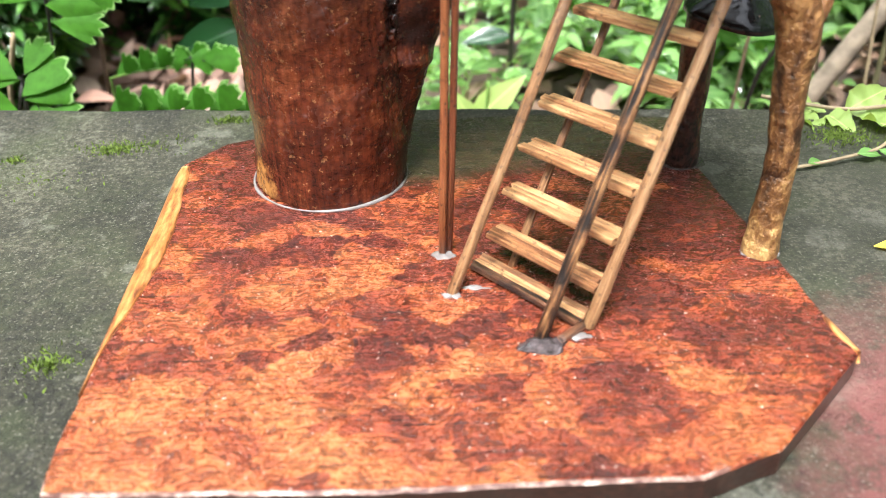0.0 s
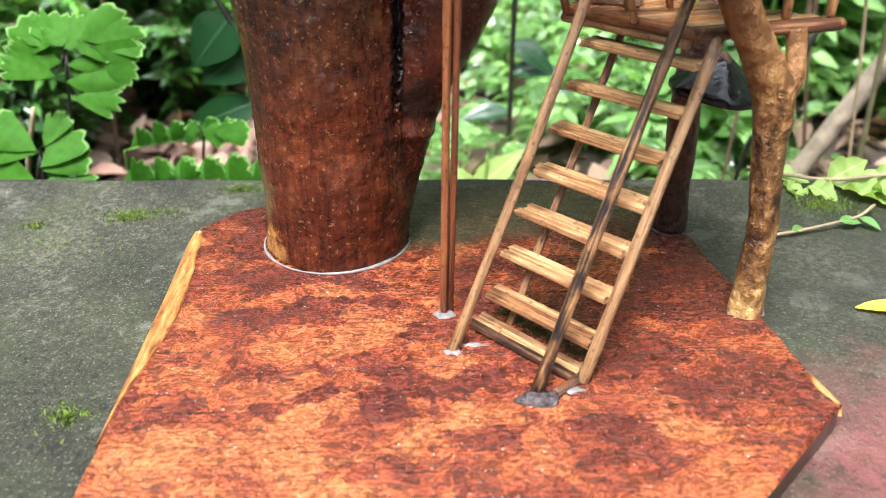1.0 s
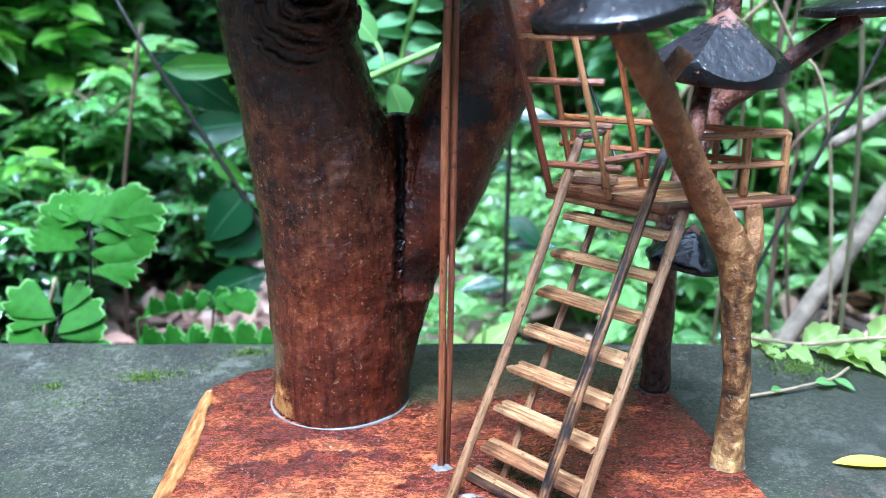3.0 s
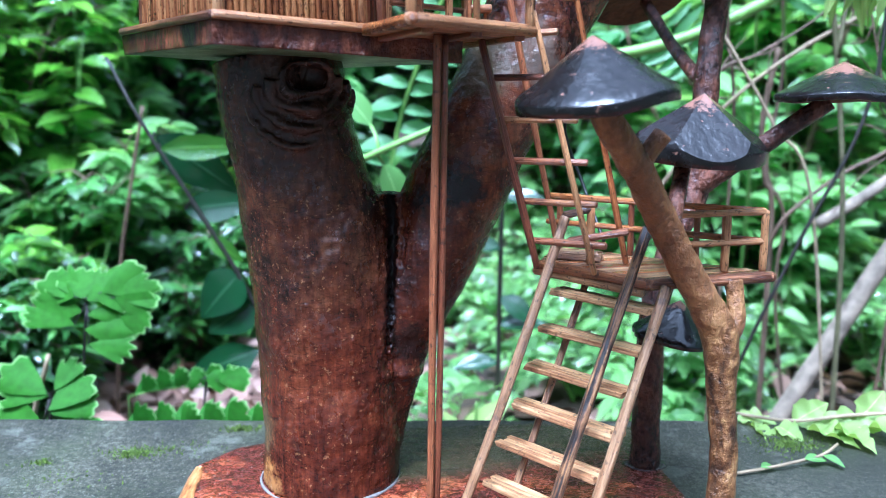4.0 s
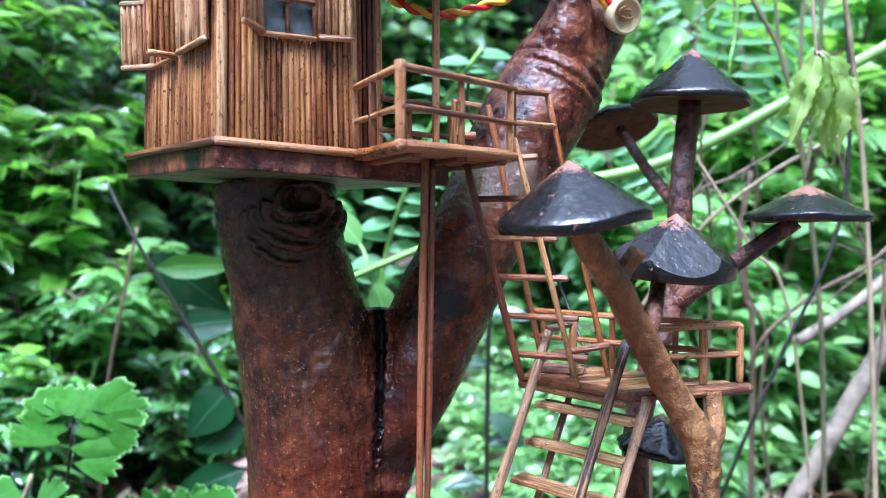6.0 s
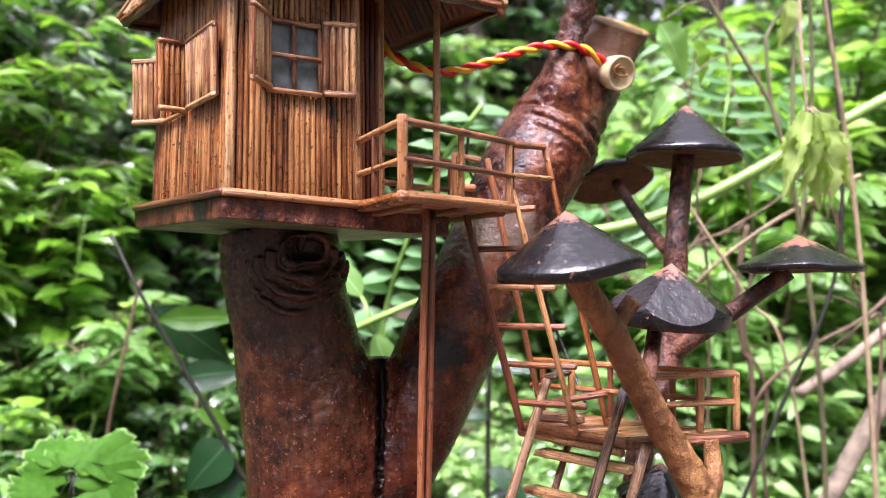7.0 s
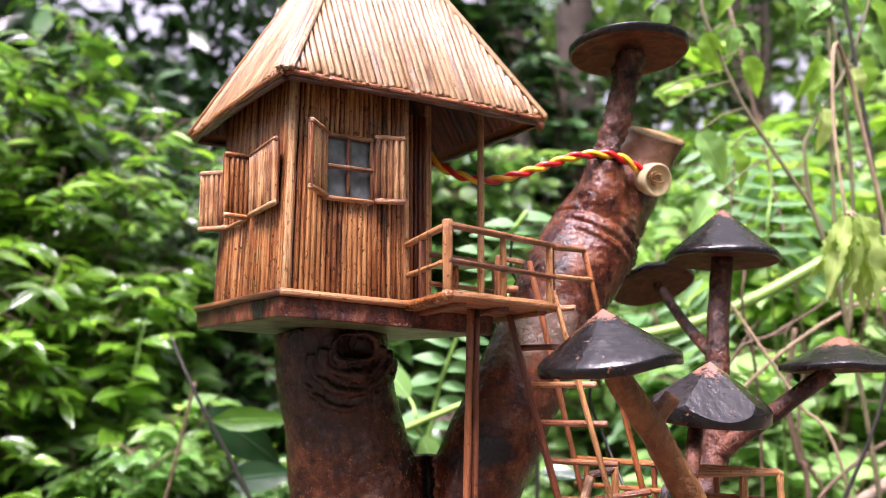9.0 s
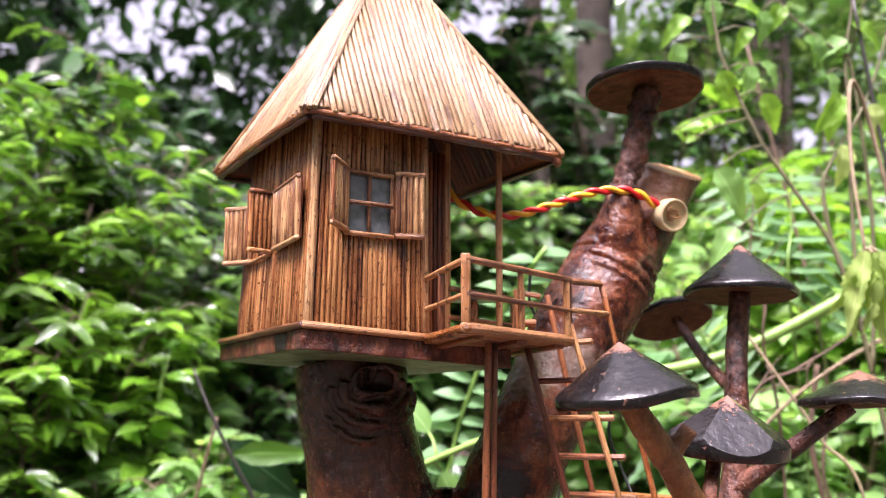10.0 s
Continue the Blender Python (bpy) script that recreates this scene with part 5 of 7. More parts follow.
def build_deck():
    deck = thing("lookout_deck", (0.10, 0.31, 0.108), "small railed stick platform at the head of the stairs", "deck")
    z = 0.1140
    d = (DECK[2] - DECK[1]).normalized()
    side = Vector((-d.y, d.x, 0))
    # Floor strips parallel to the front edge, each clipped to the platform's outline.
    def span(off):
        cuts = []
        for i in range(4):
            p, q = DECK[i], DECK[(i + 1) % 4]
            a, b = (p - DECK[1]).dot(side) - off, (q - DECK[1]).dot(side) - off
            if (a < 0) != (b < 0):
                cuts.append(p.lerp(q, a / (a - b)))
        return sorted(cuts, key=lambda v: v.dot(d))
    off, wide, k = 0.0022, 0.0043, 0
    while True:
        cut = span(off)
        if len(cut) < 2:
            break
        if (cut[1] - cut[0]).length > 0.006:
            up = Vector((0, 0, z - 0.0010 + 0.0002 * math.sin(k * 2.3)))
            plank("floor_strip", cut[0] + up, cut[1] + up, wide, 0.0020, (0, 0, 1), STICK_TREAD if k % 3 else EAVE_STICK, deck, seed=k)
        off += wide * 1.02
        k += 1
    for i, (a, b, r) in enumerate(((0, 1, 0.0024), (1, 2, 0.0025), (2, 3, 0.0020), (3, 0, 0.0020))):
        p, q = DECK[a], DECK[b]
        e = (q - p).normalized() * 0.002
        rod("edge_beam", p - e + Vector((0, 0, z - 0.0022)), q + e + Vector((0, 0, z - 0.0022)), r, STICK, deck, sides=9, segs=4)
    rod("edge_beam", DECK[0] + Vector((-0.003, 0.004, z - 0.0055)), DECK[1] + Vector((-0.002, 0.002, z - 0.0060)), 0.0020, STICK_DARK, deck, sides=8)
    corner, back, fpost = Vector((0.1412, 0.2920, 0)), Vector((0.0640, 0.3475, 0)), Vector((0.1245, 0.2900, 0))
    for p, r in ((corner, 0.0017), (back, 0.0016), (fpost, 0.0018), (corner.lerp(back, 0.30), 0.0014), (corner.lerp(back, 0.62), 0.0014)):
        rod("post", p + Vector((0, 0, z)), p + Vector((0, 0, z + 0.0255)), r, STICK_RED if r < 0.0017 else STICK, deck, sides=8)
    for h, r in ((0.0250, 0.0015), (0.0125, 0.0014)):
        up = Vector((0, 0, z + h))
        rod("rail", corner + up, back + up + Vector((-0.006, 0.003, 0)), r, EAVE_STICK, deck)
        rod("rail", corner + up, Vector((0.0985, 0.2850, 0)) + up, r, STICK, deck)
    # The short gate frame beside the head of the handrail.
    g = Vector((0.0715, 0.3080, z))
    rod("gate_post", g, g + Vector((0, 0, 0.0260)), 0.0018, STICK, deck)
    rod("gate_rail", g + Vector((0, 0, 0.0245)), Vector((0.0590, 0.3045, 0.1362)), 0.0016, STICK_DARK, deck)
    rod("gate_rail", Vector((0.0605, 0.3010, 0.1255)), Vector((0.0860, 0.2990, 0.1300)), 0.0016, STICK_RED, deck)
    plank("step_block", Vector((0.0560, 0.3225, z + 0.0022)), Vector((0.0770, 0.3120, z + 0.0022)), 0.0060, 0.0045, (0, 0, 1), STICK_DARK, deck)


def build_ladder():
    ladder = thing("ladder", (0.06, 0.30, 0.114), "steep stick ladder from the platform up to the balcony", "ladder")
    fr0, fr1 = Vector((0.0700, 0.2895, 0.1135)), Vector((0.0432, 0.2905, 0.2200))
    wide = Vector((-0.0222, 0.0134, 0))
    deep = Vector((0.0110, 0.0232, 0))
    slope = (fr1 - fr0) / (fr1.z - fr0.z)
    rod("stringer", fr0, fr1, 0.0019, STICK, ladder, segs=5, flat=0.7)
    rod("stringer", fr0 + wide + slope * 0.0, fr1 + wide - slope * 0.010, 0.0017, STICK_RED, ladder, segs=5)
    hr0, hr1 = Vector((0.0878, 0.3096, 0.1135)), Vector((0.0606, 0.3130, 0.2415))
    rod("handrail", hr0, hr1, 0.0014, EAVE_STICK, ladder, segs=5)
    rod("handrail", hr0 + wide + Vector((-0.004, 0.010, 0)), hr1 + wide + Vector((-0.003, 0.004, -0.003)), 0.0015, STICK_RED, ladder, segs=5)
    across = -wide.normalized()
    for k in range(6):
        z = 0.1255 + 0.0172 * k
        p = fr0 + wide + slope * (z - fr0.z) + Vector((0, 0.0022, 0))
        rod("rung", p - across * 0.001, p + across * 0.0345 + Vector((0, 0, 0.0004)), 0.0015, STICK if k % 2 else STICK_RED, ladder, segs=2)
    rod("top_rail", Vector((0.0435, 0.2905, 0.2400)), hr1, 0.0015, STICK, ladder)
    rod("top_rail", Vector((0.0440, 0.2915, 0.2265)), hr1 + (hr0 - hr1) * 0.115, 0.0013, STICK, ladder)


# ---- mushrooms ----
def cap_mesh(radius, height, rim, seed, sides=40, dent=0.06, slump=0.0, skin=None):
    """A conical cap with an uneven rim, a thick edge and a shallow hollow below. Its tip is at z = height, its rim at z = 0."""
    prof = [(0.0, 1.0), (0.05, 0.965), (0.16, 0.86), (0.35, 0.665), (0.55, 0.46), (0.75, 0.26), (0.90, 0.115), (0.945, 0.070), (0.955, 0.058), (0.990, 0.006), (1.0, -0.012), (1.0, -0.05), (0.996, -rim / height), (0.965, -rim / height * 1.06), (0.6, -rim / height * 0.55), (0.25, -rim / height * 0.4), (0.0, -rim / height * 0.4)]
    verts, faces, mids = [], [], []
    for k, (r, z) in enumerate(prof):
        for j in range(sides):
            a = 2 * math.pi * j / sides
            w = 1 + dent * noise.noise(Vector((math.cos(a) * 1.6 + seed, math.sin(a) * 1.6, 0))) + dent * 0.4 * noise.noise(Vector((math.cos(a) * 5, math.sin(a) * 5 + seed, 1)))
            zz = z * height + slump * radius * r * noise.noise(Vector((math.cos(a) * 1.2, math.sin(a) * 1.2, seed)))
            verts.append((radius * r * w * math.cos(a), radius * r * w * math.sin(a), zz + 0.0004 * noise.noise(Vector((math.cos(a) * r * 6, math.sin(a) * r * 6, seed)))))
    for k in range(len(prof) - 1):
        for j in range(sides):
            a, b = k * sides + j, k * sides + (j + 1) % sides
            faces.append((a + sides, b + sides, b, a))
            mids.append(1 if k >= 13 else 0)
    me = mesh_of("cap", verts, faces, (skin or CAP, CAP_UNDER))
    me.polygons.foreach_set("material_index", mids)
    return me


def carved_cap_mesh(radius, height, rim, cuts):
    """A domed cap with a thick rim, its flanks sliced off flat. cuts: the bearing of each slice, in degrees, and how far from the axis it meets the rim."""
    sides, rings = 64, 16
    prof = [(k / rings, 0.06 + 0.94 * (1 - (k / rings) ** 2.3)) for k in range(1, rings + 1)] + [(1.004, 0.03), (1.006, -0.04), (1.003, -rim / height * 0.92), (0.985, -rim / height), (0.6, -rim / height * 0.55), (0.2, -rim / height * 0.4)]
    bm = bmesh.new()
    loops = []
    for r, z in prof:
        loop = []
        for j in range(sides):
            a = 2 * math.pi * j / sides
            w = radius * r * (1 + 0.03 * noise.noise(Vector((math.cos(a) * 1.5 + 8, math.sin(a) * 1.5, 0))))
            loop.append(bm.verts.new((w * math.cos(a), w * math.sin(a), z * height)))
        loops.append(loop)
    bm.faces.new(loops[0])
    bm.faces.new(loops[-1][::-1]).material_index = 1
    for k in range(len(loops) - 1):
        for j in range(sides):
            q = (j + 1) % sides
            f = bm.faces.new((loops[k + 1][j], loops[k + 1][q], loops[k][q], loops[k][j]))
            f.smooth = True
            f.material_index = 1 if k >= rings + 3 else 0
    for turn, reach in cuts:
        n = Vector((math.cos(radians(turn)) * height * 0.93, math.sin(radians(turn)) * height * 0.93, reach)).normalized()
        got = bmesh.ops.bisect_plane(bm, geom=bm.verts[:] + bm.edges[:] + bm.faces[:], plane_co=(0, 0, height * 0.975), plane_no=n, clear_outer=True)
        edges = [e for e in got["geom_cut"] if isinstance(e, bmesh.types.BMEdge)]
        for f in bmesh.ops.contextual_create(bm, geom=edges)["faces"]:
            f.smooth = False
        for e in edges:
            e.smooth = False
    bm.normal_update()
    me = bpy.data.meshes.new("cap")
    for mat in (CAP, CAP_UNDER):
        me.materials.append(mat)
    bm.to_mesh(me)
    bm.free()
    return me


def tilt(p, lean_x=0, lean_y=0, turn=0):
    return pose(p[0], p[1], p[2], lean_x, lean_y, turn)


def build_mushrooms():
    near = thing("mushroom_branch", (0.1225, 0.2745, 0.0), "golden brown forked branch with two black lacquered mushroom caps", "mushroom")
    stem = limb("stem", [(0.1222, 0.2745, -0.0006, 0.0068), (0.1228, 0.2750, 0.014, 0.0062), (0.1235, 0.2757, 0.040, 0.0057), (0.1212, 0.2765, 0.065, 0.0060), (0.1198, 0.2765, 0.088, 0.0075),
                         (0.1120, 0.2740, 0.104, 0.0068), (0.0995, 0.2685, 0.124, 0.0063), (0.0880, 0.2615, 0.144, 0.0060), (0.0760, 0.2510, 0.163, 0.0058), (0.0650, 0.2430, 0.178, 0.0054), (0.0600, 0.2390, 0.188, 0.0052)],
                BRANCH, near, steps=16, sides=30, rough=0.085, freq=170)
    limb("fork_stub", [(0.1205, 0.2775, 0.085, 0.0050), (0.1265, 0.2800, 0.094, 0.0042), (0.1275, 0.2830, 0.104, 0.0038), (0.1265, 0.2850, 0.1115, 0.0040)], BRANCH, near, steps=6, rough=0.16)
    limb("side_stub", [(0.0780, 0.2530, 0.161, 0.0040), (0.0815, 0.2535, 0.1670, 0.0036), (0.0868, 0.2545, 0.1735, 0.0037)], BRANCH, near, steps=5, rough=0.1)
    limb("twig", [(0.0935, 0.2650, 0.134, 0.0036), (0.0985, 0.2740, 0.146, 0.0034), (0.1050, 0.2880, 0.163, 0.0034)], BRANCH_DARK, near, steps=5, rough=0.1)
    part("cap", cap_mesh(0.0288, 0.0195, 0.0040, 3.0, slump=0.08), near, "wide black conical cap with a worn tip", tilt((0.0590, 0.2385, 0.1885), 2, -7, 20))
    part("cap", carved_cap_mesh(0.0262, 0.0215, 0.0050, ((-92, 0.0236), (-25, 0.0262), (35, 0.0262), (150, 0.0262), (205, 0.0262))), near, "black domed cap with one flank planed flat", tilt((0.1108, 0.2900, 0.1668), 6, 3, 0))
    blob("glue_spot", (0.1225, 0.2745, 0.0), (0.0078, 0.0066, 0.0008), GLUE, "whitish ring of dried glue at the branch foot", "glue", 12, 0.2)
    far = thing("mushroom_branch", (0.1095, 0.3500, 0.0), "dark varnished branch with four black mushroom caps", "mushroom")
    limb("stem", [(0.1100, 0.3500, -0.0006, 0.0076), (0.1105, 0.3505, 0.030, 0.0070), (0.1120, 0.3515, 0.080, 0.0068), (0.1230, 0.3600, 0.115, 0.0068), (0.1335, 0.3680, 0.138, 0.0075), (0.1375, 0.3710, 0.165, 0.0066),
                  (0.1415, 0.3760, 0.205, 0.0062), (0.1480, 0.3840, 0.2480, 0.0058)], BRANCH_DARK, far, steps=8, sides=18, rough=0.14)
    limb("arm", [(0.1345, 0.3670, 0.1400, 0.0060), (0.1440, 0.3600, 0.1480, 0.0050), (0.1590, 0.3500, 0.1610, 0.0044), (0.1850, 0.3370, 0.1830, 0.0042)], BRANCH_DARK, far, steps=6, rough=0.12)
    limb("arm", [(0.1400, 0.3760, 0.1900, 0.0040), (0.1310, 0.4000, 0.2080, 0.0032), (0.1225, 0.4350, 0.2360, 0.0030)], BRANCH_DARK, far, steps=6, rough=0.12)
    limb("arm", [(0.1115, 0.3480, 0.0700, 0.0040), (0.1135, 0.3420, 0.0740, 0.0036), (0.1150, 0.3380, 0.0760, 0.0034)], BRANCH_DARK, far, steps=4, rough=0.1)
    part("cap", cap_mesh(0.0312, 0.0275, 0.0030, 14.0, slump=0.03), far, "pointed black cap with a worn tip", tilt((0.1488, 0.3850, 0.2470), -3, 3, 10))
    part("cap", cap_mesh(0.0300, 0.0150, 0.0028, 21.0, slump=0.04, skin=CAP_WORN), far, "broad low black cap with a brown worn top", tilt((0.1895, 0.3350, 0.1855), 2, 1, 130))
    part("cap", cap_mesh(0.0268, 0.0150, 0.0030, 27.0), far, "dark cap tipped to show its brown underside", tilt((0.1215, 0.4480, 0.2385), -22, -8, 0))
    part("cap", cap_mesh(0.0205, 0.0165, 0.0022, 33.0, dent=0.10), far, "dusty black bell cap close under the platform", tilt((0.1180, 0.3360, 0.0735), 8, 2, 80))
    blob("glue_spot", (0.1100, 0.3495, 0.0), (0.0098, 0.0086, 0.0012), GLUE_DARK, "dark glassy ring of dried glue at the branch foot", "glue", 13, 0.3)
    top = thing("mushroom_branch", (0.0835, 0.3740, 0.292), "upright dark branch with one flat cap on the leaning limb", "mushroom")
    limb("stem", [(0.0812, 0.3722, 0.2900, 0.0086), (0.0820, 0.3710, 0.3000, 0.0078), (0.0848, 0.3705, 0.3110, 0.0074), (0.0900, 0.3700, 0.3270, 0.0072), (0.0945, 0.3700, 0.3450, 0.0076), (0.0972, 0.3700, 0.3610, 0.0088)], BRANCH_DARK, top, steps=14, sides=28, rough=0.34, freq=150)
    part("cap", cap_mesh(0.0335, 0.0075, 0.0042, 41.0, dent=0.04), top, "flat black cap seen from below", tilt((0.0968, 0.3705, 0.3655), -3, 0, 0))


# ---- wire and bulb ----
def build_wire():
    wire = thing("twisted_wire", (0.045, 0.36, 0.285), "twisted red and yellow electric wire strung from house to limb", "wire")
    keys = [(-0.0170, 0.3520, 0.3010), (-0.0125, 0.350, 0.2945), (0.0014, 0.351, 0.2873), (0.0169, 0.353, 0.2853), (0.0357, 0.355, 0.2899), (0.0613, 0.359, 0.2989), (0.0743, 0.3610, 0.3011), (0.0860, 0.3625, 0.3005), (0.0970, 0.3660, 0.2955), (0.1030, 0.3690, 0.2915)]
    rows = spline(keys, 22)
    for k, (mat, label) in enumerate(((WIRE_RED, "red insulated strand"), (WIRE_YELLOW, "yellow insulated strand"))):
        pts, far = [], 0.0
        for i, p in enumerate(rows):
            if i:
                far += float(np.linalg.norm(rows[i] - rows[i - 1]))
            a = far / 0.0185 * 2 * math.pi + math.pi * k
            t = Vector(rows[min(i + 1, len(rows) - 1)] - rows[max(i - 1, 0)]).normalized()
            u = t.cross(Vector((0, 0, 1))).normalized()
            w = t.cross(u)
            pts.append(Vector(p) + (u * math.cos(a) + w * math.sin(a)) * 0.00125)
        v, f = tube_data(pts, [0.00145] * len(pts), 9)
        part("strand", mesh_of("strand", v, f, (mat,)), wire, label)
    bulb = thing("lamp_bulb", (0.1108, 0.3690, 0.2872), "milky amber plastic bulb on the end of the wire", "bulb")
    m = along((0.1055, 0.3745, 0.2900), (0.1125, 0.3600, 0.2855))
    prof = [(0.0030, -0.0030), (0.0068, -0.0020), (0.0085, 0.0), (0.0092, 0.0040), (0.0094, 0.0085), (0.0092, 0.0098), (0.0080, 0.0102), (0.0076, 0.0088), (0.0050, 0.0080), (0.0, 0.0078)]
    verts = [(r * math.cos(2 * math.pi * j / 28), r * math.sin(2 * math.pi * j / 28), z) for r, z in prof for j in range(28)]
    faces = [(k * 28 + j, k * 28 + (j + 1) % 28, (k + 1) * 28 + (j + 1) % 28, (k + 1) * 28 + j) for k in range(len(prof) - 1) for j in range(28)]
    part("lens", mesh_of("lens", verts, faces, (LENS,)), bulb, "milky amber lens", m)
    for k in range(3):
        loop = [m @ Vector((0.0048 * math.cos(a) * (0.7 + 0.2 * k), 0.0030 * math.sin(a) + 0.0016 * (k - 1), 0.0092 + 0.0003 * k)) for a in np.linspace(k, k + 3.6, 16)]
        v, f = tube_data(loop, [0.0006] * 16, 6)
        part("filament", mesh_of("filament", v, f, (CUT,)), bulb)
    lead = thing("black_lead", (0.0750, 0.405, 0.14), "thin black wire hanging behind the ladder", "wire")
    rows = spline([(0.030, 0.395, 0.262), (0.033, 0.398, 0.235), (0.0720, 0.400, 0.190), (0.0740, 0.400, 0.165), (0.0830, 0.392, 0.138), (0.0905, 0.372, 0.112)], 10)
    v, f = tube_data(rows, [0.0009] * len(rows), 7)
    part("lead", mesh_of("lead", v, f, (WIRE_BLACK,)), lead)


# ---- plants ----
def leaf_shape(width, rows=6, fold=0.18, droop=0.25, tip=1.6, base=0.9, teeth=0.0, ruffle=0.0):
    """A leaf of length 1 along y: verts, quads and uv. width: its widest part; teeth: how jagged its rim is."""
    v, uv, f = [], [], []
    for i in range(rows + 1):
        s = i / rows
        w = width * 0.5 * (math.sin(math.pi * min(1.0, s**base)) ** 0.85) * (1 - 0.35 * s**tip)
        if i == 0:
            w = width * 0.03
        if i == rows:
            w = 0.0
        w *= 1 + teeth * (1 if i % 2 else -1)
        z = -droop * s * s
        for x, u in ((-w, 0.0), (0.0, 0.5), (w, 1.0)):
            v.append((x, s, z + abs(x) * fold * 2 + ruffle * math.sin(s * 19 + (2 if x > 0 else 0)) * abs(x) / width * 2))
            uv.append((u, s))
    for i in range(rows):
        for j in (0, 1):
            a = i * 3 + j
            f.append((a, a + 1, a + 4, a + 3))
    return np.array(v), np.array(f), np.array(uv)


def scatter(name, shape, mats4, material):
    """One mesh of many leaves: the shape at each 4 x 4 matrix."""
    v, f, uv = shape
    m = np.array(mats4)
    hom = np.c_[v, np.ones(len(v))]
    verts = np.einsum("nij,kj->nki", m, hom)[:, :, :3].reshape(-1, 3)
    faces = (f[None] + (np.arange(len(m)) * len(v))[:, None, None]).reshape(-1, 4)
    me = bpy.data.meshes.new(name)
    tri = faces[:, 0] == faces[:, 3]
    if tri.any():
        me.from_pydata(verts.tolist(), [], [tuple(q[:3]) if t else tuple(q) for q, t in zip(faces.tolist(), tri)])
    else:
        me.vertices.add(len(verts))
        me.vertices.foreach_set("co", verts.ravel())
        me.loops.add(faces.size)
        me.loops.foreach_set("vertex_index", faces.ravel().astype(np.int32))
        me.polygons.add(len(faces))
        me.polygons.foreach_set("loop_start", (np.arange(len(faces)) * 4).astype(np.int32))
        me.update(calc_edges=True)
    layer = me.uv_layers.new(name="UVMap")
    idx = np.zeros(len(me.loops), dtype=np.int32)
    me.loops.foreach_get("vertex_index", idx)
    layer.data.foreach_set("uv", uv[idx % len(v)].ravel())
    me.materials.append(material)
    me.polygons.foreach_set("use_smooth", np.ones(len(me.polygons), dtype=bool))
    me.update()
    return me


def leaf_at(p, direction, up, size):
    """A matrix that lays a leaf from p along direction, its face towards up."""
    y = np.array(direction, float)
    y /= np.linalg.norm(y) + 1e-9
    z = np.array(up, float) - y * np.dot(up, y)
    if np.linalg.norm(z) < 1e-3:
        z = np.array((0.3, 0.2, 1.0)) - y * np.dot((0.3, 0.2, 1.0), y)
    z /= np.linalg.norm(z)
    x = np.cross(y, z)
    m = np.eye(4)
    m[:3, 0], m[:3, 1], m[:3, 2], m[:3, 3] = x * size, y * size, z * size, p
    return m


LANCE = leaf_shape(0.38, 4, 0.18, 0.30, 1.2)
OVAL = leaf_shape(0.52, 6, 0.14, 0.28, 1.4, 0.85)
BROAD = leaf_shape(0.72, 8, 0.12, 0.30, 1.5, 0.75)
ROUND = leaf_shape(0.86, 10, 0.08, 0.16, 0.8, 0.72, 0.0, 0.02)
SMALL = leaf_shape(0.50, 4, 0.16, 0.22, 1.4)
WEED = leaf_shape(0.56, 16, 0.34, 0.42, 1.3, 0.75, 0.07, 0.05)
LEAFLET = leaf_shape(0.30, 5, 0.10, 0.18, 1.3, 0.8)
WILTED = leaf_shape(0.27, 20, 0.60, 0.12, 1.3, 0.70, 0.12, 0.06)
CRUMPLED = leaf_shape(0.62, 14, 0.30, 0.16, 1.3, 0.70, 0.035, 0.10)


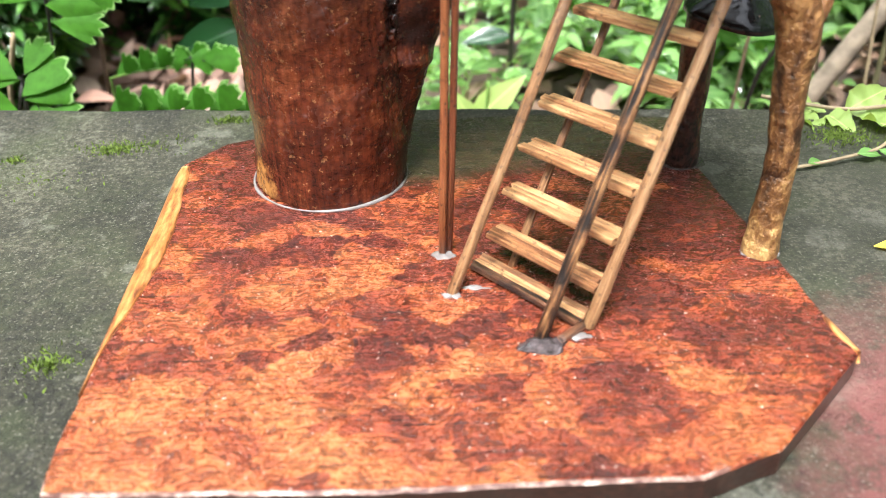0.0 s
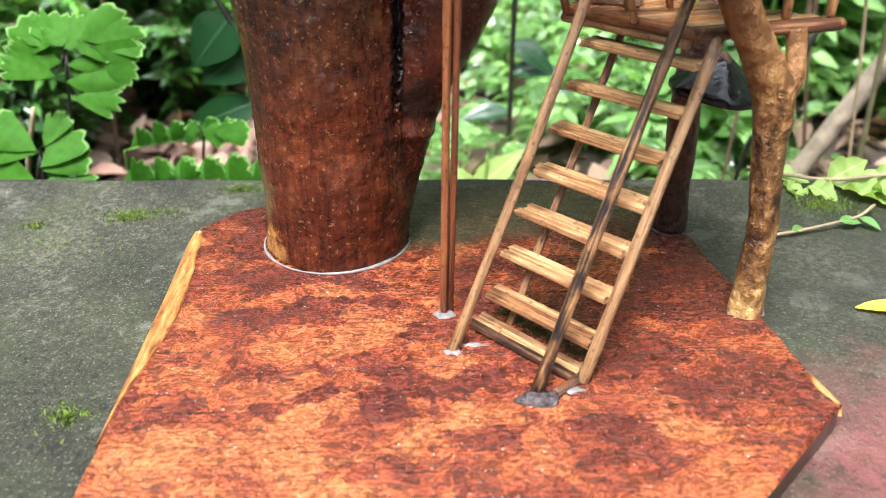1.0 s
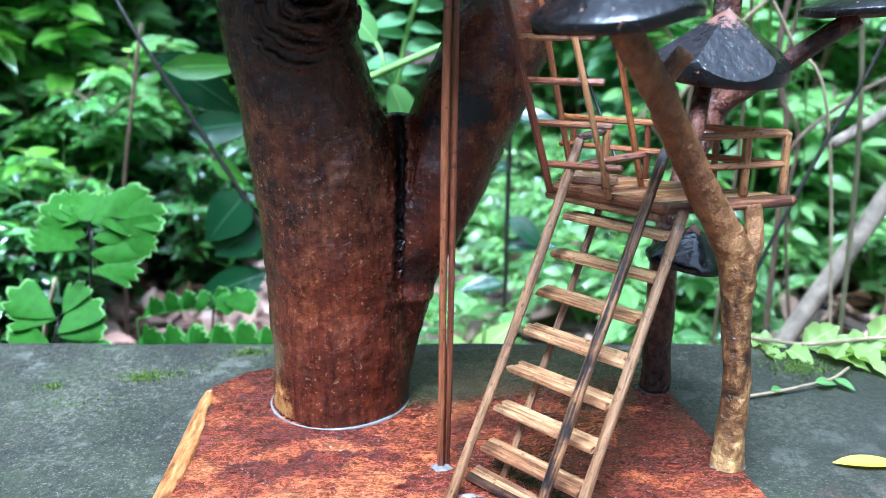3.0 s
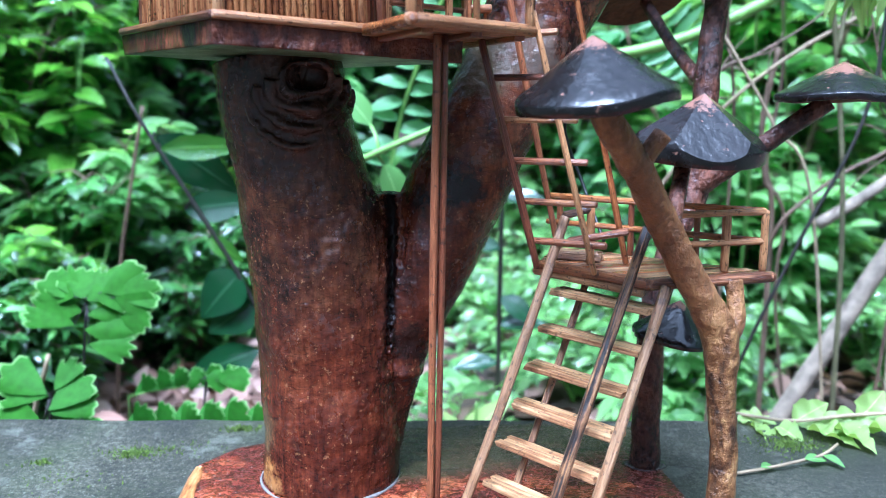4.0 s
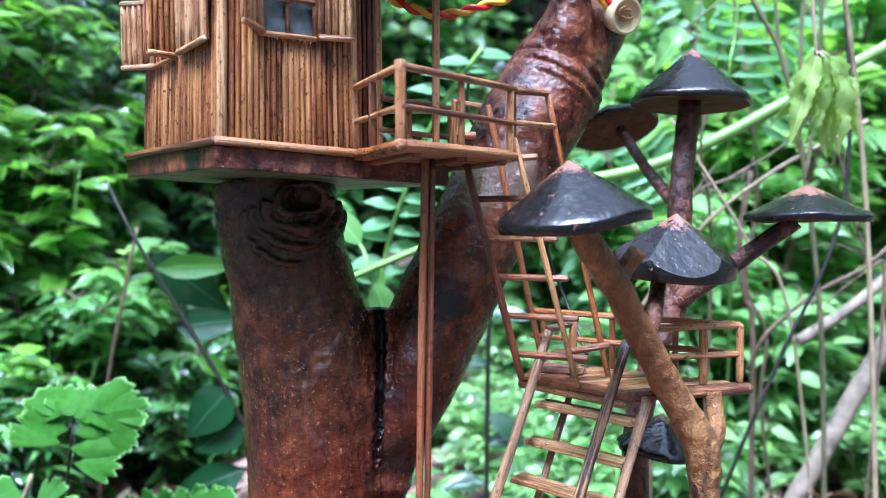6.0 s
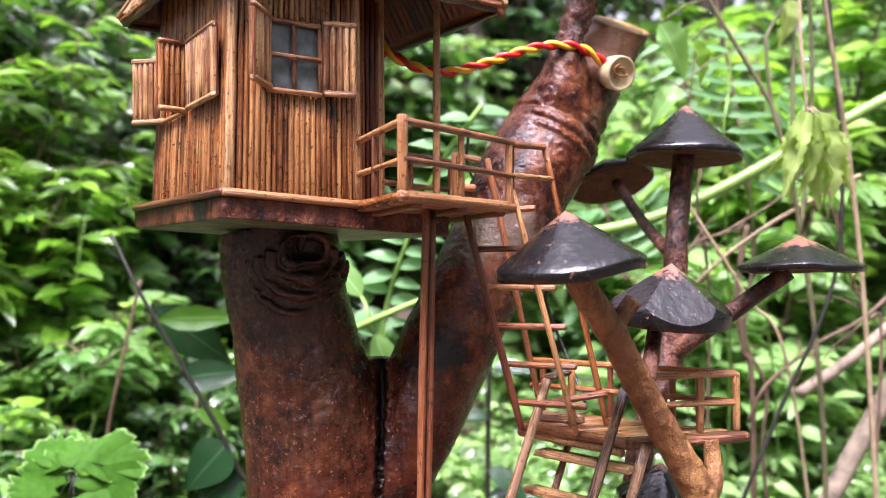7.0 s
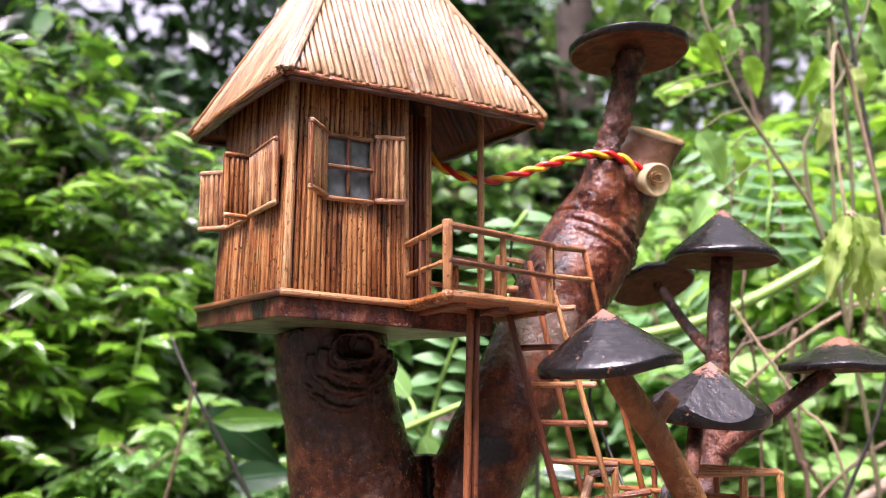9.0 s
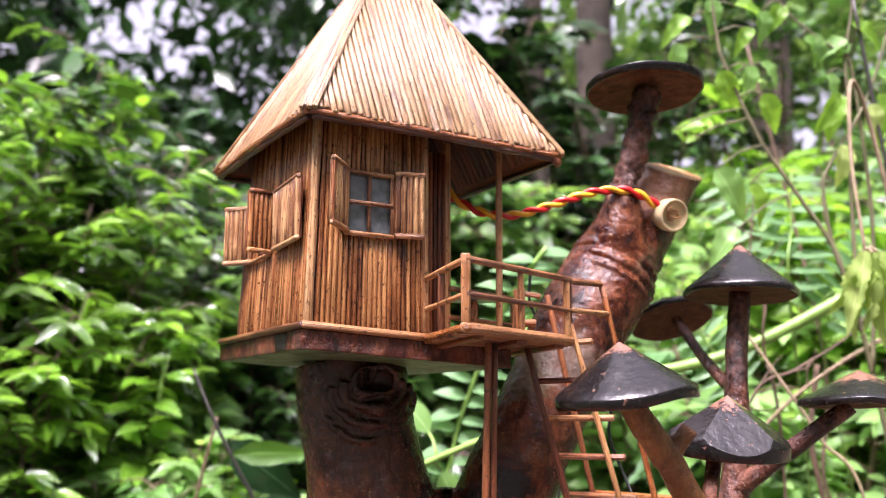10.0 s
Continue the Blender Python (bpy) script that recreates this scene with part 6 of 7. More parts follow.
def shrub(name, base, height, spread, stems, twigs, leaves, size, shape, leaf_mat, stem_mat, seed, label, category="shrub", thick=0.006, start=0.2, lean=(0, 0), droop=0.0):
    """Stems from one foot, twigs on the stems and leaves on both sides of the twigs."""
    rnd = np.random.default_rng(seed)
    mats = []
    plant = thing(name, tuple(base), label, category)
    base = np.array(base, float)
    for k in range(stems):
        a = 2 * math.pi * (k + rnd.random()) / stems
        out = np.array((math.cos(a), math.sin(a), 0.0)) * spread * rnd.uniform(0.35, 1.0) + np.array((*lean, 0.0))
        h = height * rnd.uniform(0.7, 1.05)
        def stem_at(s):
            return base + out * s**1.4 + np.array((0, 0, h * (s - 0.10 * s * s))) + 0.02 * height * np.array((math.sin(5 * s + k), math.cos(4 * s + k), 0)) * s
        tubes = []
        pts = [stem_at(s) for s in np.linspace(0, 1, 9)]
        tubes.append(tube_data(pts, [thick * (1 - 0.85 * i / 8) for i in range(9)], 6))
        for j in range(twigs):
            s = start + (1 - start) * (j + rnd.random()) / twigs
            p0 = stem_at(s)
            b = rnd.random() * 2 * math.pi
            reach = spread * rnd.uniform(0.25, 0.6) * (1.15 - 0.6 * s)
            d = np.array((math.cos(b), math.sin(b), rnd.uniform(-0.1, 0.7) - droop))
            p1 = p0 + d * reach
            sag = np.array((0, 0, -0.12 * reach))
            tubes.append(tube_data([p0, p0 + d * reach * 0.5 - sag, p1 + sag], [thick * 0.35, thick * 0.25, thick * 0.1], 4))
            for i in range(leaves):
                u = (i + 0.6) / leaves
                q = p0 + d * reach * u + sag * (2 * u - 1) * 0.6
                turn = (1 if i % 2 else -1) * rnd.uniform(0.5, 1.2)
                c, sn = math.cos(turn), math.sin(turn)
                way = np.array((d[0] * c - d[1] * sn, d[0] * sn + d[1] * c, d[2] * 0.5 + rnd.uniform(-0.55, 0.25) - droop))
                up = np.array((rnd.normal(0, 0.45), rnd.normal(0, 0.45) - 0.40, 1.0))
                mats.append(leaf_at(q, way, up, size * rnd.uniform(0.65, 1.2)))
        v, f = joined(tubes)
        part("branch", mesh_of("branch", v, f, (stem_mat,)), plant)
    tagged(part("foliage", scatter("foliage", shape, mats, leaf_mat), plant), kind="stuff")
    return plant


def build_ledge_litter():
    """Moss tufts, sprigs and single leaves lying on the ledge."""
    rnd = np.random.default_rng(5)
    blade = leaf_shape(0.34, 2, 0.1, 0.4)
    for k, (x, y, rx, ry, n) in enumerate(((-0.137, 0.227, 0.012, 0.011, 230), (-0.166, 0.393, 0.016, 0.008, 420), (-0.212, 0.382, 0.010, 0.005, 150), (-0.113, 0.4266, 0.013, 0.005, 260), (0.2033, 0.3941, 0.022, 0.016, 700), (-0.150, 0.398, 0.05, 0.016, 160), (-0.19, 0.36, 0.05, 0.03, 90))):
        mats = []
        for _ in range(n):
            a, r = rnd.random() * 6.283, abs(rnd.normal(0, 0.55))
            p = (x + rx * r * math.cos(a), y + ry * r * math.sin(a), -0.0110)
            mats.append(leaf_at(p, (rnd.normal(0, 0.6), rnd.normal(0, 0.6), 1.0), (rnd.normal(), rnd.normal(), 0.3), rnd.uniform(0.0015, 0.0034)))
        tagged(part("moss", scatter("moss", blade, mats, MOSS)), "small bright green tufts of moss on the ledge", "moss", kind="stuff")
    leaf = part("fallen_leaf", scatter("fallen_leaf", leaf_shape(0.24, 8, 0.25, 0.06, 1.2), [leaf_at((0.1755, 0.2895, -0.0088), (1, -0.08, 0.03), (0.1, -0.3, 1), 0.034)], LEAF_YELLOW))
    tagged(leaf, "bright yellow fallen leaf lying on the ledge", "leaf")
    sprig = thing("sprig", (0.215, 0.40, -0.010), "wilted pale green sprig lying on the ledge", "sprig")
    rows = spline([(0.178, 0.440, -0.0075), (0.196, 0.4250, -0.0060), (0.215, 0.4130, -0.004), (0.240, 0.405, 0.002), (0.275, 0.400, 0.006)], 6)
    v, f = tube_data(rows, [0.0011] * len(rows), 7)
    part("stem", mesh_of("stem", v, f, (STEM_PALE,)), sprig)
    for p, d, up, s in (((0.186, 0.4290, -0.0070), (1.0, -0.35, 0.05), (0.1, -0.3, 1), 0.026), ((0.194, 0.4200, -0.0080), (0.1, -1.0, 0.02), (0.3, 0.1, 1), 0.024), ((0.206, 0.4160, -0.0060), (0.3, -1.0, 0.0), (-0.4, 0.1, 1), 0.022), ((0.214, 0.4160, -0.0040), (0.9, 0.3, 0.35), (0, -0.8, 0.7), 0.030),
                        ((0.220, 0.4100, -0.0050), (0.6, -0.8, 0.10), (0.3, -0.4, 1), 0.032), ((0.236, 0.4050, -0.0030), (0.3, -1.0, 0.05), (0.2, -0.3, 1), 0.030), ((0.246, 0.4050, 0.0), (0.7, 0.4, 0.4), (0, -0.9, 0.5), 0.034), ((0.228, 0.4090, -0.0040), (0.9, -0.4, 0.20), (0.1, -0.6, 0.9), 0.034), ((0.252, 0.4010, 0.0), (0.5, -0.9, 0.12), (0.2, -0.4, 1), 0.032)):
        part("leaf", scatter("leaf", CRUMPLED, [leaf_at((p[0], p[1], p[2] - 0.0025), d, up, s)], LEAF_PALE), sprig)
    twig = thing("fallen_twig", (0.20, 0.36, -0.010), "thin pale twig with small leaves on the ledge", "twig")
    rows = spline([(0.160, 0.3560, -0.0088), (0.178, 0.3600, -0.0080), (0.198, 0.3660, -0.0070), (0.212, 0.3710, -0.0060), (0.226, 0.3840, -0.0060)], 6)
    v, f = tube_data(rows, [0.0009] * len(rows), 6)
    part("stem", mesh_of("stem", v, f, (STEM_PALE,)), twig)
    for p, d, s in (((0.174, 0.3590, -0.007), (0.9, 0.4, 0.02), 0.014), ((0.200, 0.3660, -0.006), (1.0, 0.1, 0.05), 0.018), ((0.212, 0.3700, -0.006), (0.6, -0.8, 0.02), 0.016)):
        part("leaf", scatter("leaf", OVAL, [leaf_at(p, d, (0.1, -0.4, 1), s * 0.75)], LEAF_LIGHT), twig)


def wedge_shape(spread, seed, lobes=5):
    """A maidenhair leaflet: a wedge from its hinge along y, one side longer, its outer rim torn into a few uneven teeth."""
    n, rnd = lobes * 3, random.Random(seed)
    v, uv, f = [(0, 0, 0)], [(0.5, 0.0)], []
    cut = [rnd.uniform(0.03, 0.24) for _ in range(lobes + 1)]
    skew = rnd.uniform(-0.14, 0.14)
    rings = (0.3, 0.6, 0.85, 0.96, 1.0)
    for r in rings:
        for i in range(n + 1):
            s = i / n
            a = -spread * 0.46 + spread * s
            k = r * (1.0 - 0.30 * abs(s - 0.45) + skew * (s - 0.5))
            if r > 0.7:
                k *= 1 - cut[i // 3] * (1.0, 0.42, 0.0)[i % 3] * (r - 0.7) / 0.3
            v.append((k / r * r**0.72 * math.sin(a), k * math.cos(a), 0.035 * math.sin(s * 5 + seed) * r - 0.08 * r * r))
            uv.append((0.1 + 0.8 * s, r))
    for i in range(n):
        f.append((0, 1 + i, 2 + i, 0))
        for k in range(len(rings) - 1):
            a = 1 + k * (n + 1) + i
            f.append((a, a + n + 1, a + n + 2, a + 1))
    return np.array(v), np.array(f), np.array(uv)


def build_maidenhair():
    """Fan-leaved ferns beside the ledge: overlapping wedge leaflets set along two arching ribs from the head of a dark wiry stalk."""
    rnd = np.random.default_rng(8)
    unit = 0.000216
    # Each leaflet: hinge and tip, in units to the side and up from the head, its spread and how far it stands towards the path.
    crown = ((-8, 0, -195, 48, 0.62, 2), (-12, -38, -150, -14, 0.75, 1), (-10, 4, -150, 92, 0.70, 3), (-4, 6, -88, 102, 0.72, 4), (4, 6, -18, 98, 0.75, 5), (10, 4, 50, 98, 0.75, 4), (40, 20, 120, 92, 0.70, 3), (62, 24, 196, 96, 0.75, 5), (90, 18, 246, 46, 0.72, 3), (104, 6, 228, -26, 0.70, 4),
             (112, -18, 220, -96, 0.66, 2), (16, -46, 128, -30, 0.62, 4), (6, -92, 164, -98, 0.58, 3), (24, -138, 166, -154, 0.60, 2), (-32, -78, -230, -22, 0.52, 1), (50, 2, 150, 10, 0.80, 6), (-30, 10, -110, 30, 0.80, 5), (20, 0, 90, 50, 0.8, 7))
    low = ((0, 0, -205, 90, 0.60, 3), (4, -6, -190, 20, 0.62, 2), (-8, -90, -185, -50, 0.62, 3), (12, -50, 140, 70, 0.66, 4), (14, -60, 165, -10, 0.62, 3), (10, -110, 90, -70, 0.60, 2), (60, -104, 190, -106, 0.60, 1), (-10, -110, -90, -120, 0.6, 1), (20, 10, 70, 110, 0.6, 2))
    floor_fern = ((0, 0, 66, 12, 0.7, 2), (0, -6, 90, -30, 0.7, 3), (-8, 0, -70, 16, 0.7, 2), (30, -10, 120, 6, 0.7, 1), (50, -14, 170, -4, 0.7, 2), (-20, -12, -80, -30, 0.7, 2))
    for foot, head, leaflets, scale in (((-0.290, 0.585, -0.30), (-0.2536, 0.560, 0.0365), crown, 1.0), ((-0.300, 0.590, -0.30), (-0.2840, 0.552, -0.0330), low, 1.0), ((-0.205, 0.640, -0.30), (-0.1830, 0.610, -0.0420), floor_fern, 0.95)):
        fern = thing("maidenhair_fern", (foot[0], foot[1], -0.22), "bright green fan-leaved fern on a dark wiry stalk", "fern")
        f0, h = np.array(foot), np.array(head)
        rows = spline([f0, f0 * 0.5 + h * 0.5 + np.array((-0.006, 0, 0)), h * 0.85 + f0 * 0.15 + np.array((-0.003, 0, 0)), h], 8)
        v, f = tube_data(rows, [0.0011] * len(rows), 6)
        part("stalk", mesh_of("stalk", v, f, (STEM_DARK,)), fern)
        for k, (ax, az, bx, bz, spread, stand) in enumerate(leaflets):
            def spot(x, z):
                # The frond leans back as it rises, like a shallow dish.
                return h + np.array((x * unit * scale, 0.45 * z * unit * scale, z * unit * scale))
            p, q = spot(ax, az), spot(bx, bz)
            p = p + np.array((0, -0.0016 * stand, 0.0004 * stand))
            way = q - p
            face = np.array((rnd.normal(0, 0.12), -1.0, 0.55 + rnd.normal(0, 0.12)))
            part("leaflet", scatter("leaflet", wedge_shape(spread * 1.42, k, 3 + k % 3), [leaf_at(p, way, face, float(np.linalg.norm(way)) * rnd.uniform(1.0, 1.16))], LEAF_FERN), fern)
            v, f = tube_data([h, (h + p) / 2 + np.array((0, 0.001, 0.0006)), p], [0.00035] * 3, 5)
            part("stalklet", mesh_of("stalklet", v, f, (STEM_DARK,)), fern)


def build_fern_fronds():
    """Low pinnate fronds that hang over the far edge of the ledge."""
    rnd = np.random.default_rng(12)
    for k, (p0, p1, s) in enumerate((((-0.245, 0.57, -0.072), (-0.128, 0.555, -0.066), 0.024), ((-0.255, 0.63, -0.065), (-0.165, 0.62, -0.055), 0.020))):
        frond = thing("fern_frond", p0, "light green pinnate fern frond behind the ledge", "fern")
        a, b = np.array(p0), np.array(p1)
        rows = [a + (b - a) * t + np.array((0, 0, 0.004 * math.sin(math.pi * t))) for t in np.linspace(0, 1, 9)]
        foot = np.array((p0[0] - 0.03, p0[1] + 0.02, -0.28))
        v, f = tube_data([foot, (foot + a) / 2 + np.array((0.01, 0, 0.03))] + rows, [0.0009] * 11, 6)
        part("stalk", mesh_of("stalk", v, f, (STEM_GREEN,)), frond)
        for i in range(12):
            t = (i + 0.7) / 12.5
            q = a + (b - a) * t + np.array((0, 0, 0.004 * math.sin(math.pi * t)))
            side = 1 if i % 2 else -1
            way = (b - a) / np.linalg.norm(b - a) * 0.5 + np.array((0, -side * 0.3, 0.85 if side > 0 else 0.35))
            part("leaflet", scatter("leaflet", wedge_shape(0.95, i, 4), [leaf_at(q, way, (0, -1, 0.5), s * rnd.uniform(1.05, 1.25))], LEAF_FERN), frond)


def big_plant(name, foot, keys, leaves, mat, stem_mat, label, thick=0.004, shape=BROAD, category="plant", forks=()):
    """A stalk along keys, its forks, and single large leaves: (place, way, facing, size)."""
    plant = thing(name, foot, label, category)
    rows = spline(keys, 8)
    v, f = tube_data(rows, [thick * (1 - 0.5 * i / len(rows)) for i in range(len(rows))], 7, 0.08, 50)
    part("stalk", mesh_of("stalk", v, f, (stem_mat,)), plant)
    for fork in forks:
        more = spline(fork, 8)
        v, f = tube_data(more, [thick * (0.8 - 0.4 * i / len(more)) for i in range(len(more))], 7, 0.08, 50)
        part("stalk", mesh_of("stalk", v, f, (stem_mat,)), plant)
        rows = rows + more
    for p, way, up, s, *other in leaves:
        near = min(rows, key=lambda r: np.linalg.norm(r[:3] - np.array(p)))
        if np.linalg.norm(near[:3] - np.array(p)) > 0.004:
            v, f = tube_data([near[:3], (near[:3] + np.array(p)) / 2 + np.array((0, 0, 0.004)), p], [thick * 0.35] * 3, 5)
            part("petiole", mesh_of("petiole", v, f, (stem_mat,)), plant)
        part("leaf", scatter("leaf", other[1] if len(other) > 1 else shape, [leaf_at(p, way, up, s)], other[0] if other else mat), plant)
    return plant


def build_near_plants():
    big_plant("climbing_vine", (-0.13, 0.66, -0.34), [(-0.125, 0.66, -0.34), (-0.135, 0.655, -0.05), (-0.155, 0.65, 0.02), (-0.195, 0.65, 0.095), (-0.235, 0.65, 0.165), (-0.262, 0.66, 0.215)],
              [((-0.185, 0.65, 0.066), (0.72, -0.1, -0.50), (0.2, -1.0, 0.1), 0.034, LEAF_GLOSSY, OVAL), ((-0.205, 0.655, 0.090), (0.95, -0.1, 0.10), (0, -1.0, 0.1), 0.060, LEAF_BLUE, OVAL), ((-0.1603, 0.650, 0.0356), (-0.72, -0.10, -0.76), (0.15, -1, 0.38), 0.054, LEAF_BLUE, ROUND),
               ((-0.1509, 0.655, 0.0096), (-0.80, -0.10, -0.52), (-0.1, -1, 0.12), 0.050, LEAF_BLUE, ROUND), ((-0.225, 0.665, 0.140), (0.95, 0.1, 0.02), (-0.1, -1.0, 0.1), 0.070, LEAF_GLOSSY, LANCE), ((-0.232, 0.68, 0.150), (0.8, 0.1, -0.65), (0.1, -1, 0.1), 0.085, LEAF_BLUE, OVAL), ((-0.1503, 0.660, -0.0360), (-0.95, -0.30, -0.28), (0, -1, 0.22), 0.068, LEAF_BLUE, OVAL)],
              LEAF_BLUE, STEM_DARK, "dark vine stalk with large glossy leaves", 0.0026)
    big_plant("arching_stalk", (-0.12, 0.66, -0.34), [(-0.100, 0.66, -0.36), (-0.118, 0.64, -0.02), (-0.124, 0.625, 0.070), (-0.110, 0.62, 0.108), (-0.0518, 0.605, 0.1346), (0.0035, 0.595, 0.158), (0.05, 0.59, 0.176)],
              [((-0.045, 0.62, 0.160), (-0.5, 0, 0.7), (0.2, -1, 0.4), 0.045), ((-0.035, 0.62, 0.130), (0.3, -0.1, -0.7), (0.1, -0.8, 0.8), 0.05)],
              LEAF_LIGHT, STEM_GREEN, "thick light green stalk arching behind the trunk", 0.0042, OVAL)
    shrub("leafy_weed", (-0.44, 0.93, -0.24), 0.38, 0.13, 5, 9, 6, 0.036, OVAL, LEAF_GLOSSY, STEM_GREEN, 811, "weed with mid-green oval leaves behind the ledge", "plant", 0.003, 0.35)
    shrub("leafy_weed", (-0.50, 1.08, -0.24), 0.62, 0.13, 5, 9, 6, 0.046, OVAL, LEAF_GLOSSY, STEM_GREEN, 812, "tall weed with mid-green oval leaves", "plant", 0.003, 0.4)
    # Pinnate spray behind the fork.
    spray = thing("leafy_spray", (-0.02, 0.72, -0.34), "fresh green pinnate leaf spray behind the trunk", "plant")
    rows = spline([(-0.02, 0.74, -0.34), (-0.045, 0.73, 0.02), (-0.030, 0.72, 0.14), (-0.010, 0.71, 0.205), (0.020, 0.70, 0.275), (0.06, 0.69, 0.33)], 8)
    v, f = tube_data(rows, [0.0022] * len(rows), 6)
    part("stalk", mesh_of("stalk", v, f, (STEM_GREEN,)), spray)
    rnd = np.random.default_rng(31)
    for i in range(26):
        q = rows[14 + i][:3] if 14 + i < len(rows) else rows[-1][:3]
        side = 1 if i % 2 else -1
        part("leaflet", scatter("leaflet", OVAL, [leaf_at(q, (side, -0.1, 0.25 + rnd.uniform(-0.3, 0.3)), (rnd.normal(0, 0.3), -0.8, 0.8), rnd.uniform(0.026, 0.038))], LEAF_SOFT), spray)
    # Stems and lianas behind the mushrooms.
    def liana(keys, r, mat, label, name="liana"):
        rows = spline(keys, 8)
        v, f = tube_data(rows, [r * (0.62 if r < 0.0052 else 1.0)] * len(rows), 9, 0.12, 40)
        tagged(part(name, mesh_of(name, v, f, (mat,))), label, "liana")
    liana([(0.30, 0.78, -0.38), (0.325, 0.76, -0.19), (0.3505, 0.75, -0.1389), (0.4272, 0.75, -0.0034), (0.54, 0.76, 0.20), (0.60, 0.78, 0.50)], 0.0095, STEM_GREY, "thick pale grey leaning liana stem")
    liana([(0.225, 0.62, -0.36), (0.235, 0.61, -0.10), (0.251, 0.60, -0.0284), (0.290, 0.60, 0.065), (0.337, 0.60, 0.174), (0.345, 0.605, 0.30), (0.33, 0.62, 0.55)], 0.0026, STEM_DARK, "thin dark climbing woody stem")
    liana([(0.42, 0.82, -0.38), (0.36, 0.80, -0.05), (0.362, 0.80, 0.0527), (0.34, 0.80, 0.1117), (0.352, 0.81, 0.25), (0.30, 0.83, 0.60)], 0.0030, STEM_BROWN, "brown upright twig behind the mushrooms")
    liana([(0.20, 0.70, 0.09), (0.245, 0.67, 0.165), (0.300, 0.65, 0.215), (0.38, 0.64, 0.26)], 0.0030, STEM_PALE, "thin pale slanting dry twig")
    liana([(0.36, 0.72, 0.06), (0.42, 0.72, 0.10), (0.50, 0.73, 0.165)], 0.0055, STEM_GREY, "short grey woody side twig")
    liana([(-0.385, 0.90, -0.36), (-0.35, 0.88, -0.04), (-0.325, 0.87, 0.08), (-0.305, 0.87, 0.17)], 0.0032, STEM_BROWN, "broken pale upright dead stick", "dead_stick")
    liana([(-0.345, 0.62, -0.36), (-0.325, 0.60, -0.10), (-0.300, 0.59, -0.015)], 0.0030, STEM_PALE, "pale dry broken plant stem", "dead_stick")
    liana([(0.10, 0.75, 0.205), (0.24, 0.70, 0.235), (0.45, 0.68, 0.345), (0.7, 0.70, 0.45)], 0.0055, STEM_GREEN, "thick pale green leaning stalk", "green_stalk")
    liana([(0.21, 0.63, 0.262), (0.2445, 0.62, 0.2039), (0.2736, 0.62, 0.156), (0.3104, 0.62, 0.0814), (0.36, 0.64, -0.30)], 0.0021, STEM_PALE, "slim pale dry leaning stem")
    liana([(0.305, 0.70, 0.22), (0.2947, 0.70, 0.157), (0.3005, 0.70, 0.1056), (0.3085, 0.70, 0.0532), (0.31, 0.71, -0.30)], 0.0042, STEM_BROWN, "brown upright woody stem")
    liana([(0.300, 0.69, 0.04), (0.3137, 0.68, 0.0756), (0.3596, 0.68, 0.1119), (0.4019, 0.68, 0.1345), (0.46, 0.69, 0.18)], 0.0030, STEM_BROWN, "thin brown leaning twig")
    # Dead branching twigs.
    rnd = np.random.default_rng(66)
    for foot, keys, r in (((0.20, 0.66, -0.30), [(0.20, 0.66, -0.30), (0.205, 0.65, 0.10), (0.2287, 0.64, 0.192), (0.2654, 0.64, 0.2134), (0.3128, 0.64, 0.2432), (0.35, 0.65, 0.285)], 0.0018), ((0.36, 0.63, -0.30), [(0.36, 0.63, -0.30), (0.385, 0.62, 0.10), (0.3743, 0.62, 0.141), (0.361, 0.62, 0.1733), (0.345, 0.62, 0.235), (0.33, 0.63, 0.32)], 0.0017),
                          ((0.25, 0.70, -0.30), [(0.25, 0.70, -0.30), (0.262, 0.68, 0.12), (0.2456, 0.66, 0.2354), (0.2494, 0.66, 0.2728), (0.2389, 0.66, 0.3097), (0.25, 0.67, 0.38)], 0.0017)):
        dead = thing("dead_twig", foot, "thin leafless branching brown twig", "twig")
        rows = spline(keys, 8)
        tubes = [tube_data(rows, [r * (1 - 0.6 * i / len(rows)) for i in range(len(rows))], 6, 0.15, 60)]
        v, f = tubes[0]
        part("stem", mesh_of("stem", v, f, (STEM_BROWN,)), dead)
        for i in range(14, len(rows) - 1, 3):
            t = rows[i + 1] - rows[i]
            t = t / np.linalg.norm(t)
            w = t * 0.6 + rnd.normal(0, 0.55, 3)
            far = rows[i] + w * rnd.uniform(0.02, 0.05)
            bent = (rows[i] + far) / 2 + rnd.normal(0, 0.004, 3)
            v, f = tube_data(spline([rows[i], bent, far], 4), [r * 0.45 * (1 - 0.07 * q) for q in range(9)], 5)
            part("side_twig", mesh_of("side_twig", v, f, (STEM_BROWN,)), dead)
